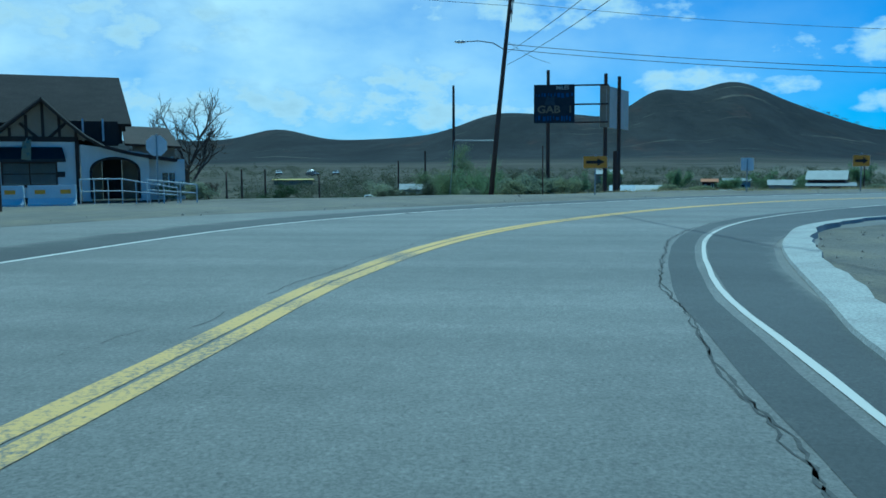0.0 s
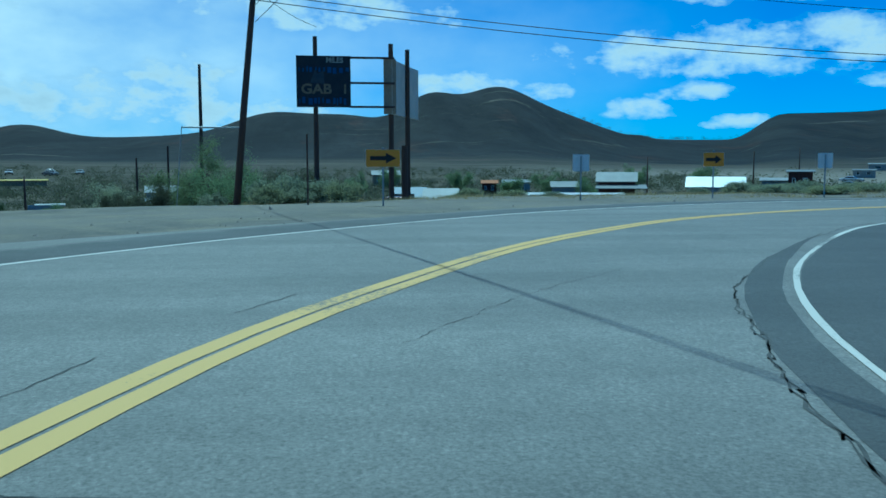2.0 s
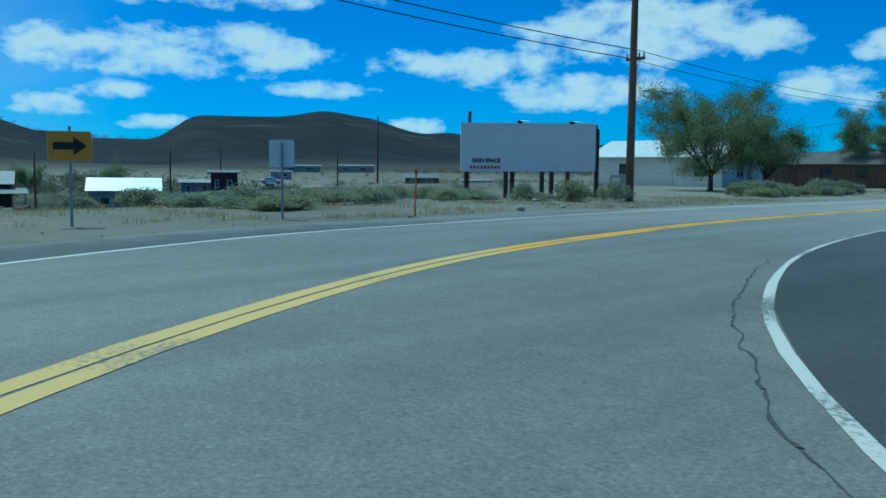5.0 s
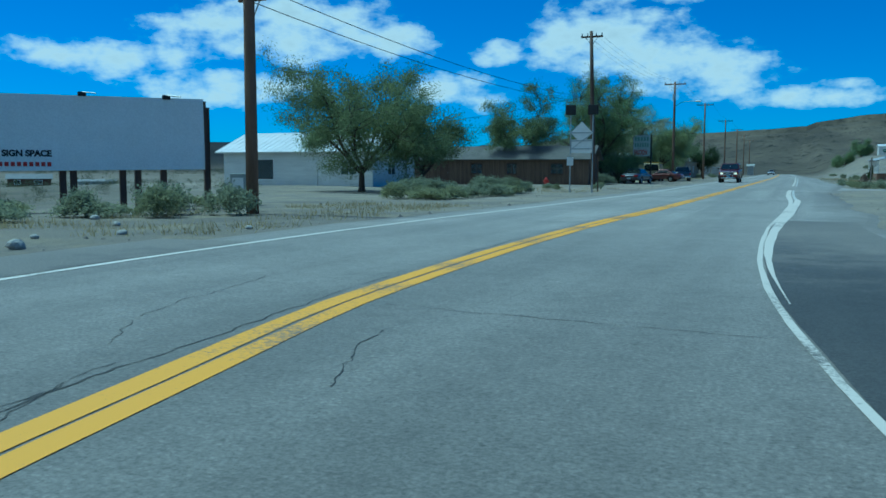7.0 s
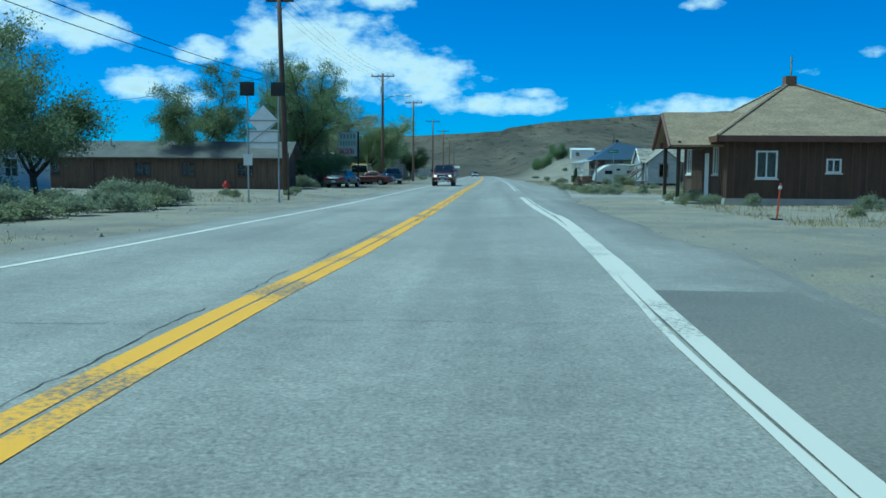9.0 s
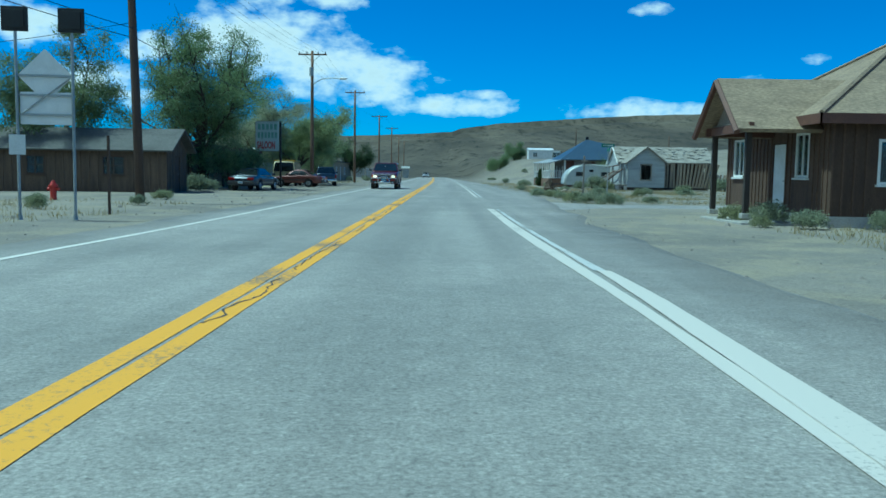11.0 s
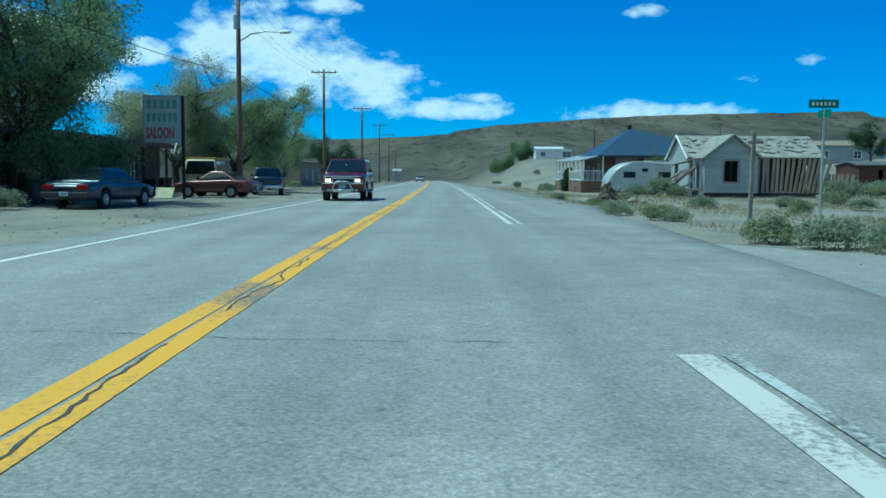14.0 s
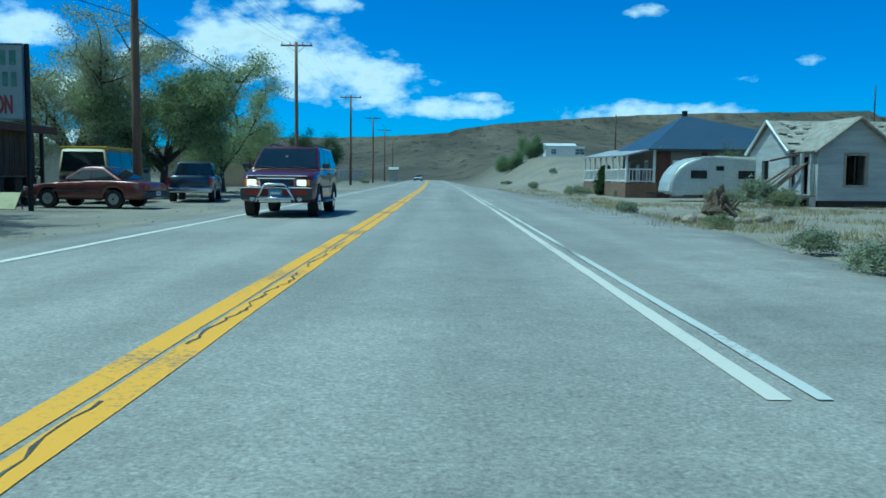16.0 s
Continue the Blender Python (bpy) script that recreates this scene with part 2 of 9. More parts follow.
asphalt = asphalt_mat("asphalt", (0.252, 0.237, 0.213), (0.202, 0.192, 0.173))
asphalt_dark = asphalt_mat("asphalt_patch", (0.088, 0.086, 0.082), (0.062, 0.061, 0.058))
tar = mat("crack_tar", (0.04, 0.038, 0.035), (0.08, 0.076, 0.07), 0.8, scale=4, fine=30, grain=0.4)
wood_pole = mat("pole_wood", (0.22, 0.135, 0.085), (0.15, 0.095, 0.062), 0.9, scale=1.2, fine=24, stretch=(6, 6, 0.6), bump=0.5)
wood_dark = mat("pole_wood_dark", (0.11, 0.072, 0.052), (0.075, 0.052, 0.04), 0.9, scale=1.2, fine=24, stretch=(6, 6, 0.6), bump=0.5)
wood_grey = mat("weathered_wood", (0.30, 0.27, 0.23), (0.20, 0.17, 0.14), 0.9, scale=1.5, fine=26, stretch=(6, 6, 0.7), bump=0.5, island=0.3)
galv = mat("galvanised_steel", (0.42, 0.43, 0.43), (0.33, 0.34, 0.34), 0.55, 0.6, scale=4, fine=60, bump=0.05, grain=0.15)
alu = mat("sign_back_aluminium", (0.86, 0.84, 0.80), (0.76, 0.74, 0.70), 0.6, 0.0, scale=3, fine=60, bump=0.04, grain=0.12)
black_metal = mat("black_metal", (0.012, 0.012, 0.014), (0.02, 0.02, 0.02), 0.5, 0.2, scale=4, bump=0.03)
concrete = mat("concrete", (0.42, 0.41, 0.38), (0.32, 0.31, 0.29), 0.9, scale=1.5, fine=35, bump=0.3, grain=0.3)
white_paint = mat("white_paint", (0.74, 0.74, 0.72), (0.6, 0.6, 0.57), 0.6, scale=1.5, fine=30, bump=0.06, grain=0.12)
cable_black = mat("cable_rubber", (0.015, 0.015, 0.015), (0.02, 0.02, 0.02), 0.6, bump=0)
glass = glass_mat("window_glass")
chrome = mat("chrome", (0.75, 0.76, 0.78), (0.65, 0.66, 0.68), 0.15, 1.0, bump=0, grain=0.05)
rubber = mat("tyre_rubber", (0.015, 0.015, 0.015), (0.025, 0.024, 0.022), 0.85, scale=8, bump=0.1)


def worn_paint(name, c, wear):
    """Road paint, worn through to the asphalt in flecks."""
    m = bpy.data.materials.new(name)
    m.use_nodes = True
    nt = m.node_tree
    N, L = nt.nodes.new, nt.links.new
    bs = nt.nodes["Principled BSDF"]
    geo = N("ShaderNodeNewGeometry")
    n1, n2 = N("ShaderNodeTexNoise"), N("ShaderNodeTexNoise")
    n1.inputs["Scale"].default_value, n1.inputs["Detail"].default_value, n1.inputs["Roughness"].default_value = 18, 8, 0.8
    n2.inputs["Scale"].default_value = 0.4
    L(geo.outputs["Position"], n1.inputs["Vector"])
    L(geo.outputs["Position"], n2.inputs["Vector"])
    add = N("ShaderNodeMath")
    add.operation = "ADD"
    L(n1.outputs["Fac"], add.inputs[0])
    L(n2.outputs["Fac"], add.inputs[1])
    r = N("ShaderNodeMapRange")
    r.inputs["From Min"].default_value, r.inputs["From Max"].default_value = wear, wear + 0.16
    L(add.outputs[0], r.inputs["Value"])
    mix = N("ShaderNodeMix")
    mix.data_type = "RGBA"
    mix.inputs["A"].default_value, mix.inputs["B"].default_value = (*c, 1), (0.13, 0.125, 0.115, 1)
    L(r.outputs[0], mix.inputs["Factor"])
    L(mix.outputs["Result"], bs.inputs["Base Color"])
    bs.inputs["Roughness"].default_value = 0.75
    return m


yellow_line = worn_paint("yellow_road_paint", (0.66, 0.335, 0.02), 1.04)
yellow_line_old = worn_paint("faded_yellow_road_paint", (0.56, 0.37, 0.11), 1.09)
white_line = worn_paint("white_road_paint", (0.54, 0.505, 0.45), 1.05)
white_edge = worn_paint("edge_line_paint", (0.62, 0.585, 0.53), 1.17)
white_line_old = worn_paint("old_white_road_paint", (0.48, 0.48, 0.46), 1.0)


def ground_mat():
    m = bpy.data.materials.new("desert_ground")
    m.use_nodes = True
    nt = m.node_tree
    N, L = nt.nodes.new, nt.links.new
    bs = nt.nodes["Principled BSDF"]
    bs.inputs["Roughness"].default_value, bs.inputs["Specular IOR Level"].default_value = 0.95, 0.12
    geo = N("ShaderNodeNewGeometry")

    def drawn_out(way):
        v = N("ShaderNodeVectorMath")
        v.operation = "MULTIPLY"
        v.inputs[1].default_value = way
        L(geo.outputs["Position"], v.inputs[0])
        return v.outputs[0]

    west, north = drawn_out((0.16, 1, 1)), drawn_out((1, 0.16, 1))

    def noise_at(s, d=6, rough=0.6, vec=None):
        n = N("ShaderNodeTexNoise")
        n.inputs["Scale"].default_value, n.inputs["Detail"].default_value, n.inputs["Roughness"].default_value = s, d, rough
        L(vec or geo.outputs["Position"], n.inputs["Vector"])
        return n.outputs["Fac"]

    def rng(v, a, b, lo=0.0, hi=1.0):
        r = N("ShaderNodeMapRange")
        for k, q in (("From Min", a), ("From Max", b), ("To Min", lo), ("To Max", hi)):
            r.inputs[k].default_value = q
        L(v, r.inputs["Value"])
        return r.outputs[0]

    def mixc(f, a, b, mode="MIX"):
        x = N("ShaderNodeMix")
        x.data_type, x.blend_type = "RGBA", mode
        for key, v in (("Factor", f), ("A", a), ("B", b)):
            if isinstance(v, tuple):
                x.inputs[key].default_value = (*v, 1)
            elif isinstance(v, float):
                x.inputs[key].default_value = v
            else:
                L(v, x.inputs[key])
        return x.outputs["Result"]

    near = mixc(rng(noise_at(0.12), 0.38, 0.62), (0.205, 0.187, 0.16), (0.14, 0.13, 0.115))
    near = mixc(rng(noise_at(0.5, 8, 0.7), 0.47, 0.64), near, (0.225, 0.20, 0.15))
    near = mixc(1.0, near, rng(noise_at(30, 6, 0.75), 0.3, 0.7, 0.55, 1.35), "MULTIPLY")
    # near soil brightens along y, up to 1.3 times on the straight
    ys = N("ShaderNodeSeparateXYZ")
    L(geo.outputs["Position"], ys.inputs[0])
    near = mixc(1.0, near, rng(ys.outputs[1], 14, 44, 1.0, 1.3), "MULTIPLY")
    # pale mesa slopes north; dark western hills, cloud shade and haze in their colour
    hills = mixc(rng(noise_at(0.012, 8, 0.7, north), 0.40, 0.62), (0.062, 0.056, 0.044), (0.125, 0.108, 0.08))
    shaded_hills = mixc(rng(noise_at(0.02, 9, 0.72, west), 0.40, 0.64), (0.009, 0.011, 0.013), (0.030, 0.031, 0.032))
    shaded_hills = mixc(rng(noise_at(0.014, 6, 0.7, west), 0.58, 0.72), shaded_hills, (0.06, 0.032, 0.024))
    shaded_hills = mixc(rng(noise_at(0.11, 7, 0.8, west), 0.56, 0.64), shaded_hills, (0.008, 0.009, 0.008))
    xyz = N("ShaderNodeSeparateXYZ")
    L(geo.outputs["Position"], xyz.inputs[0])
    hills = mixc(rng(xyz.outputs[0], -520, -230, 1.0, 0.0), hills, shaded_hills)
    # scrub-covered plain below the bend
    scrub = mixc(rng(noise_at(0.045, 8, 0.7), 0.42, 0.6), (0.055, 0.051, 0.038), (0.125, 0.108, 0.078))
    scrub = mixc(rng(noise_at(0.35, 6, 0.75, west), 0.47, 0.60), scrub, (0.032, 0.035, 0.024))
    plain = rng(xyz.outputs[0], -17, -42)
    south = rng(xyz.outputs[1], 62, 30)
    both = N("ShaderNodeMath")
    both.operation = "MULTIPLY"
    L(plain, both.inputs[0])
    L(south, both.inputs[1])
    near = mixc(both.outputs[0], near, scrub)
    hills = mixc(rng(noise_at(0.10, 8, 0.8, north), 0.52, 0.62), hills, (0.019, 0.020, 0.016))
    hills = mixc(rng(noise_at(0.03, 7, 0.75, north), 0.60, 0.70), hills, (0.15, 0.13, 0.10))
    # bare rock where the slope is steep
    up = N("ShaderNodeSeparateXYZ")
    L(geo.outputs["True Normal"], up.inputs[0])
    hills = mixc(rng(up.outputs[2], 0.80, 0.62), hills, (0.035, 0.028, 0.024))
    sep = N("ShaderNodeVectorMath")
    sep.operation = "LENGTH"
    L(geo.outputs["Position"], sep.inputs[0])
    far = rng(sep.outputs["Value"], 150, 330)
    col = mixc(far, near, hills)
    L(col, bs.inputs["Base Color"])
    bp = N("ShaderNodeBump")
    bp.inputs["Strength"].default_value, bp.inputs["Distance"].default_value = 0.5, 0.03
    L(noise_at(14, 8, 0.7), bp.inputs["Height"])
    L(bp.outputs[0], bs.inputs["Normal"])
    return m


desert = ground_mat()

# ---- mesh helpers ----


def mesh_of(name, bm, material, smooth=False):
    me = bpy.data.meshes.new(name)
    bm.normal_update()
    bm.to_mesh(me)
    bm.free()
    me.materials.append(material)
    if smooth:
        for p in me.polygons:
            p.use_smooth = True
    return me


def part(name, bm, material, parent=None, label="", smooth=False):
    ob = new(name, mesh_of(name, bm, material, smooth))
    if parent is not None:
        ob.parent = parent
    if label:
        tagged(ob, label)
    return ob


def part_of(name, verts, faces, material, parent=None, label="", smooth=False):
    me = bpy.data.meshes.new(name)
    me.from_pydata(verts, [], faces)
    me.materials.append(material)
    if smooth:
        for p in me.polygons:
            p.use_smooth = True
    ob = new(name, me)
    if parent is not None:
        ob.parent = parent
    if label:
        tagged(ob, label)
    return ob


def thing(name, m, label, category, group=""):
    ob = new(name)
    ob.empty_display_size = 0.2
    ob.matrix_basis = m
    return tagged(ob, label, category, group)


def box(c, s, rz=0.0, bevel=0.0, bm=None, rx=0.0, ry=0.0):
    bm = bm or bmesh.new()
    r = bmesh.ops.create_cube(bm, size=1.0, matrix=pose(*c, rx, ry, rz) @ Matrix.Diagonal((*s, 1)))
    if bevel:
        es = list({e for v in r["verts"] for e in v.link_edges})
        bmesh.ops.bevel(bm, geom=es, offset=bevel, segments=2, affect="EDGES", profile=0.6)
    return bm


def rod(a, b, r0, r1=None, seg=8, bm=None):
    bm = bm or bmesh.new()
    a, b = Vector(a), Vector(b)
    d = b - a
    m = Matrix.Translation((a + b) / 2) @ d.to_track_quat("Z", "Y").to_matrix().to_4x4()
    bmesh.ops.create_cone(bm, cap_ends=True, segments=seg, radius1=r0, radius2=r0 if r1 is None else r1, depth=d.length, matrix=m)
    return bm


def tube(points, r, seg=6, bm=None):
    """A pipe along points; r is one radius or one for each point."""
    bm = bm or bmesh.new()
    pts = [Vector(p) for p in points]
    rs = r if isinstance(r, (list, tuple)) else [r] * len(pts)
    rings = []
    for k, p in enumerate(pts):
        d = (pts[min(k + 1, len(pts) - 1)] - pts[max(k - 1, 0)]).normalized()
        u = d.cross(Vector((0.31, 0.17, 0.94))).normalized()
        v = d.cross(u)
        rings.append([bm.verts.new(p + (u * math.cos(q) + v * math.sin(q)) * rs[k]) for q in (2 * math.pi * j / seg for j in range(seg))])
    for a, b in zip(rings, rings[1:]):
        for j in range(seg):
            bm.faces.new((a[j], a[(j + 1) % seg], b[(j + 1) % seg], b[j]))
    bm.faces.new(rings[0][::-1])
    bm.faces.new(rings[-1])
    return bm


def slab(poly, z0, z1, bm=None, m=None):
    """A flat outline of (x, y), standing from z0 to z1; m turns it into place."""
    bm = bm or bmesh.new()
    m = m or Matrix()
    lo = [bm.verts.new(m @ Vector((x, y, z0))) for x, y in poly]
    hi = [bm.verts.new(m @ Vector((x, y, z1))) for x, y in poly]
    n = len(poly)
    bm.faces.new(lo[::-1])
    bm.faces.new(hi)
    for k in range(n):
        bm.faces.new((lo[k], lo[(k + 1) % n], hi[(k + 1) % n], hi[k]))
    return bm


UP_X = Matrix(((1, 0, 0, 0), (0, 0, -1, 0), (0, 1, 0, 0), (0, 0, 0, 1)))   # outline x, y becomes x, z; thickness goes to -y


def smooth_line(ctrl, step=1.0):
    """Points along a Catmull-Rom line through rows of any width."""
    c = [np.array(p, float) for p in ctrl]
    c = [2 * c[0] - c[1]] + c + [2 * c[-1] - c[-2]]
    out = []
    for k in range(1, len(c) - 2):
        n = max(2, int(np.linalg.norm((c[k + 1] - c[k])[:2]) / step))
        for j in range(n):
            t = j / n
            out.append(0.5 * (2 * c[k] + (c[k + 1] - c[k - 1]) * t + (2 * c[k - 1] - 5 * c[k] + 4 * c[k + 1] - c[k + 2]) * t * t
                              + (3 * c[k] - 3 * c[k + 1] + c[k + 2] - c[k - 1]) * t ** 3))
    out.append(c[-2])
    return np.array(out)


def step01(a, b, v):
    t = min(1.0, max(0.0, (v - a) / (b - a)))
    return t * t * (3 - 2 * t)


# ---- road line: x, y, left lane, right lane, paved left of it, paved right of it ----
ROAD = smooth_line([(95, -17.0, 5.2, 4.9, 3.5, 3.0), (62, -20.2, 5.3, 4.9, 3.5, 2.5), (44, -21.0, 5.4, 4.65, 8.0, 1.5), (36, -21.1, 5.3, 4.58, 8.5, 1.3), (30.5, -21.0, 5.45, 4.64, 8.0, 1.2),
                    (22.75, -19.85, 5.5, 4.79, 5.5, 1.7), (16, -16.7, 5.12, 4.44, 3.0, 2.6), (9.45, -11.8, 4.65, 4.29, 1.8, 5.2), (6.3, -8.5, 4.5, 4.26, 1.6, 6.2),
                    (3.7, -4.3, 4.55, 4.12, 1.5, 6.0), (1.7, 0.6, 4.5, 4.07, 1.4, 5.0), (0.6, 5.6, 4.13, 3.9, 1.4, 4.0), (0.0, 12, 4.15, 3.70, 1.3, 3.0),
                    (-0.2, 20, 4.05, 3.68, 1.2, 2.2), (-0.06, 28, 3.88, 3.74, 1.2, 2.0), (0.02, 36, 3.8, 3.75, 1.2, 1.8), (0.04, 50, 3.58, 3.50, 1.2, 2.0), (0, 75, 3.72, 3.55, 1.2, 3.4),
                    (0, 110, 3.8, 3.55, 1.2, 4.6), (-0.4, 180, 3.8, 3.55, 1.2, 2.2), (-2.5, 320, 3.8, 3.55, 1.0, 1.0), (-5, 480, 3.8, 3.55, 1.0, 1.0)], 1.0)


def road_frames():
    out = []
    for k in range(len(ROAD)):
        d = ROAD[min(k + 1, len(ROAD) - 1)][:2] - ROAD[max(k - 1, 0)][:2]
        d = d / np.linalg.norm(d)
        out.append((ROAD[k][:2], np.array((d[1], -d[0]))))      # place and the way to the right
    return out


FRAMES = road_frames()


def strip(offsets, k0, k1, z, bm=None, jitter=0.0, rng=None, part_pts=None):
    """A ribbon along the road between two offsets to the right of its middle, given as functions of the row."""
    bm = bm or bmesh.new()
    a, b = offsets
    prev = None
    for k in range(k0, k1 + 1):
        p, n = FRAMES[k]
        o1, o2 = a(ROAD[k]), b(ROAD[k])
        if jitter:
            o1, o2 = o1 + rng.uniform(-jitter, jitter), o2 + rng.uniform(-jitter, jitter)
        q1, q2 = p + n * o1, p + n * o2
        cur = bm.verts.new((q1[0], q1[1], z)), bm.verts.new((q2[0], q2[1], z))
        if prev:
            bm.faces.new((prev[0], prev[1], cur[1], cur[0]))
        prev = cur
    return bm


def row_at(y):
    """The road row nearest to that y on the straight stretch."""
    return min(range(len(ROAD)), key=lambda k: abs(ROAD[k][1] - y) + (100 if ROAD[k][0] > 12 else 0))


# ---- the ground, one sheet to the horizon ----
WEST = ((108.8, 2.4, 0.75), (99.1, 4.1, 0.2), (94.4, 3.2, 1.4), (89.2, 3.9, 1.5), (83.9, 2.4, 2.4), (79.7, 3.05, 2.9), (75.6, 3.9, 1.63), (53.7, 1.9, 0.43), (45.9, 2.8, 0.7), (41.6, 1.3, 1.0))


def west_top(az):
    return 1.8 + sum(h * math.exp(-((az - a) / w) ** 2) for a, w, h in WEST) + 1.55 * step01(64.7, 61.4, az) * step01(46.6, 51.3, az)


def mesa_top(az):
    e = 2.45 + 1.32 * step01(10, -17, az) if az > -17 else 3.77
    return e - 0.35 * step01(-26.0, -26.5, az) - 1.9 * step01(-26.3, -33.0, az) - 0.5 * step01(-40, -80, az) + 0.05 * noise.noise((az * 0.9, 0.0, 0.0)) + 0.03 * noise.noise((az * 3.1, 2.0, 0.0))


def polyline_gap(x, y):
    d = np.hypot(ROAD[::3, 0] - x, ROAD[::3, 1] - y)
    return float(d.min())


def ground_z(x, y):
    gap = polyline_gap(x, y)
    z = -0.05
    # the plain below the bend
    side = step01(48, 14, y) * step01(6, -8, x - max(0, (-22 - y)) * 0.4)
    side = max(side, 0.6 * step01(-48, -80, x) * step01(190, 140, y))
    dip = -3.9 * step01(12, 70, gap) + 3.6 * step01(110, 240, gap) + 3.0 * step01(220, 340, gap)
    if x < 8 or y < -24:
        z += dip * (side if y > -24 else step01(6, -14, x))
    # rising land to the right of the straight
    if x > 8:
        z += 3.6 * step01(30, 75, x) * step01(85, 150, y) + 4.5 * step01(8, 18, x) * step01(135, 205, y)
    # hills
    r1, a1 = math.hypot(x - 30, y + 17), math.degrees(math.atan2(-(x - 30), y + 17))
    r2, a2 = math.hypot(x - 2, y - 50), math.degrees(math.atan2(-(x - 2), y - 50))
    rough = noise.fractal((x * 0.004, y * 0.004, 0.0), 1.0, 2.1, 5) if max(r1, r2) > 260 else 0.0
    h = 0.0
    if 20 < a1 < 150:
        t = step01(280, 1400, r1)
        fade = step01(150, 128, a1) * step01(22, 36, a1)
        gully = 1 + 0.13 * noise.fractal((a1 * 0.34, 0.0, 3.0), 0.9, 2.0, 4) * 4 * t * (1 - t)
        h = max(h, gully * r1 * math.tan(radians(west_top(a1))) * (0.12 * step01(260, 520, r1) + 0.88 * t ** 1.7) * fade * (1 if r1 < 1400 else math.exp(-(r1 - 1400) / 500)))
    if -120 < a2 < 30:
        t = step01(260, 1250, r2)
        rim = 55 * noise.noise((a2 * 0.35, 4.0, 0.0)) + 25 * noise.noise((a2 * 1.3, 8.0, 0.0))
        cliff = 0.05 * step01(1100 + rim, 1116 + rim, r2) + 0.11 * step01(1205 + rim, 1225 + rim, r2)
        fade = step01(28, 12, a2) * step01(-120, -95, a2)
        h = max(h, r2 * math.tan(radians(mesa_top(a2))) * (0.15 * step01(240, 500, r2) + 0.69 * t ** 1.5 + cliff) * fade * (1 if r2 < 1300 else math.exp(-(r2 - 1300) / 900)) * (1 + 0.14 * noise.fractal((a2 * 0.4, 0.0, 6.0), 0.9, 2.0, 4) * 4 * t * (1 - t)))
    rest = step01(500, 1500, r2) * 38 * (0.7 + rough)
    h = max(h, rest)
    z += h
    if gap > 9 and gap < 250:
        z += 0.10 * noise.noise((x * 0.13, y * 0.13, 2.0)) * step01(8, 20, gap) * (step01(8, 13, abs(y - 65)) if x > 4 else 1)
    return z


def build_ground():
    cx, cy = 10.0, 10.0
    radii, r = [0.0], 1.5
    while r < 3600:
        radii.append(r)
        r += max(1.7, r * 0.035) if not 1120 < r < 1330 else 16
    seg = 640
    verts, faces = [(cx, cy, ground_z(cx, cy))], []
    for r in radii[1:]:
        for j in range(seg):
            a = 2 * math.pi * j / seg
            x, y = cx + r * math.cos(a), cy + r * math.sin(a)
            verts.append((x, y, ground_z(x, y)))
    for j in range(seg):
        faces.append((0, 1 + j, 1 + (j + 1) % seg))
    for i in range(len(radii) - 2):
        a, b = 1 + i * seg, 1 + (i + 1) * seg
        for j in range(seg):
            k = (j + 1) % seg
            faces.append((a + j, b + j, b + k, a + k))
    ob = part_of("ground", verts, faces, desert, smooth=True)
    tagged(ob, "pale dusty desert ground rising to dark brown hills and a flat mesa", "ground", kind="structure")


build_ground()


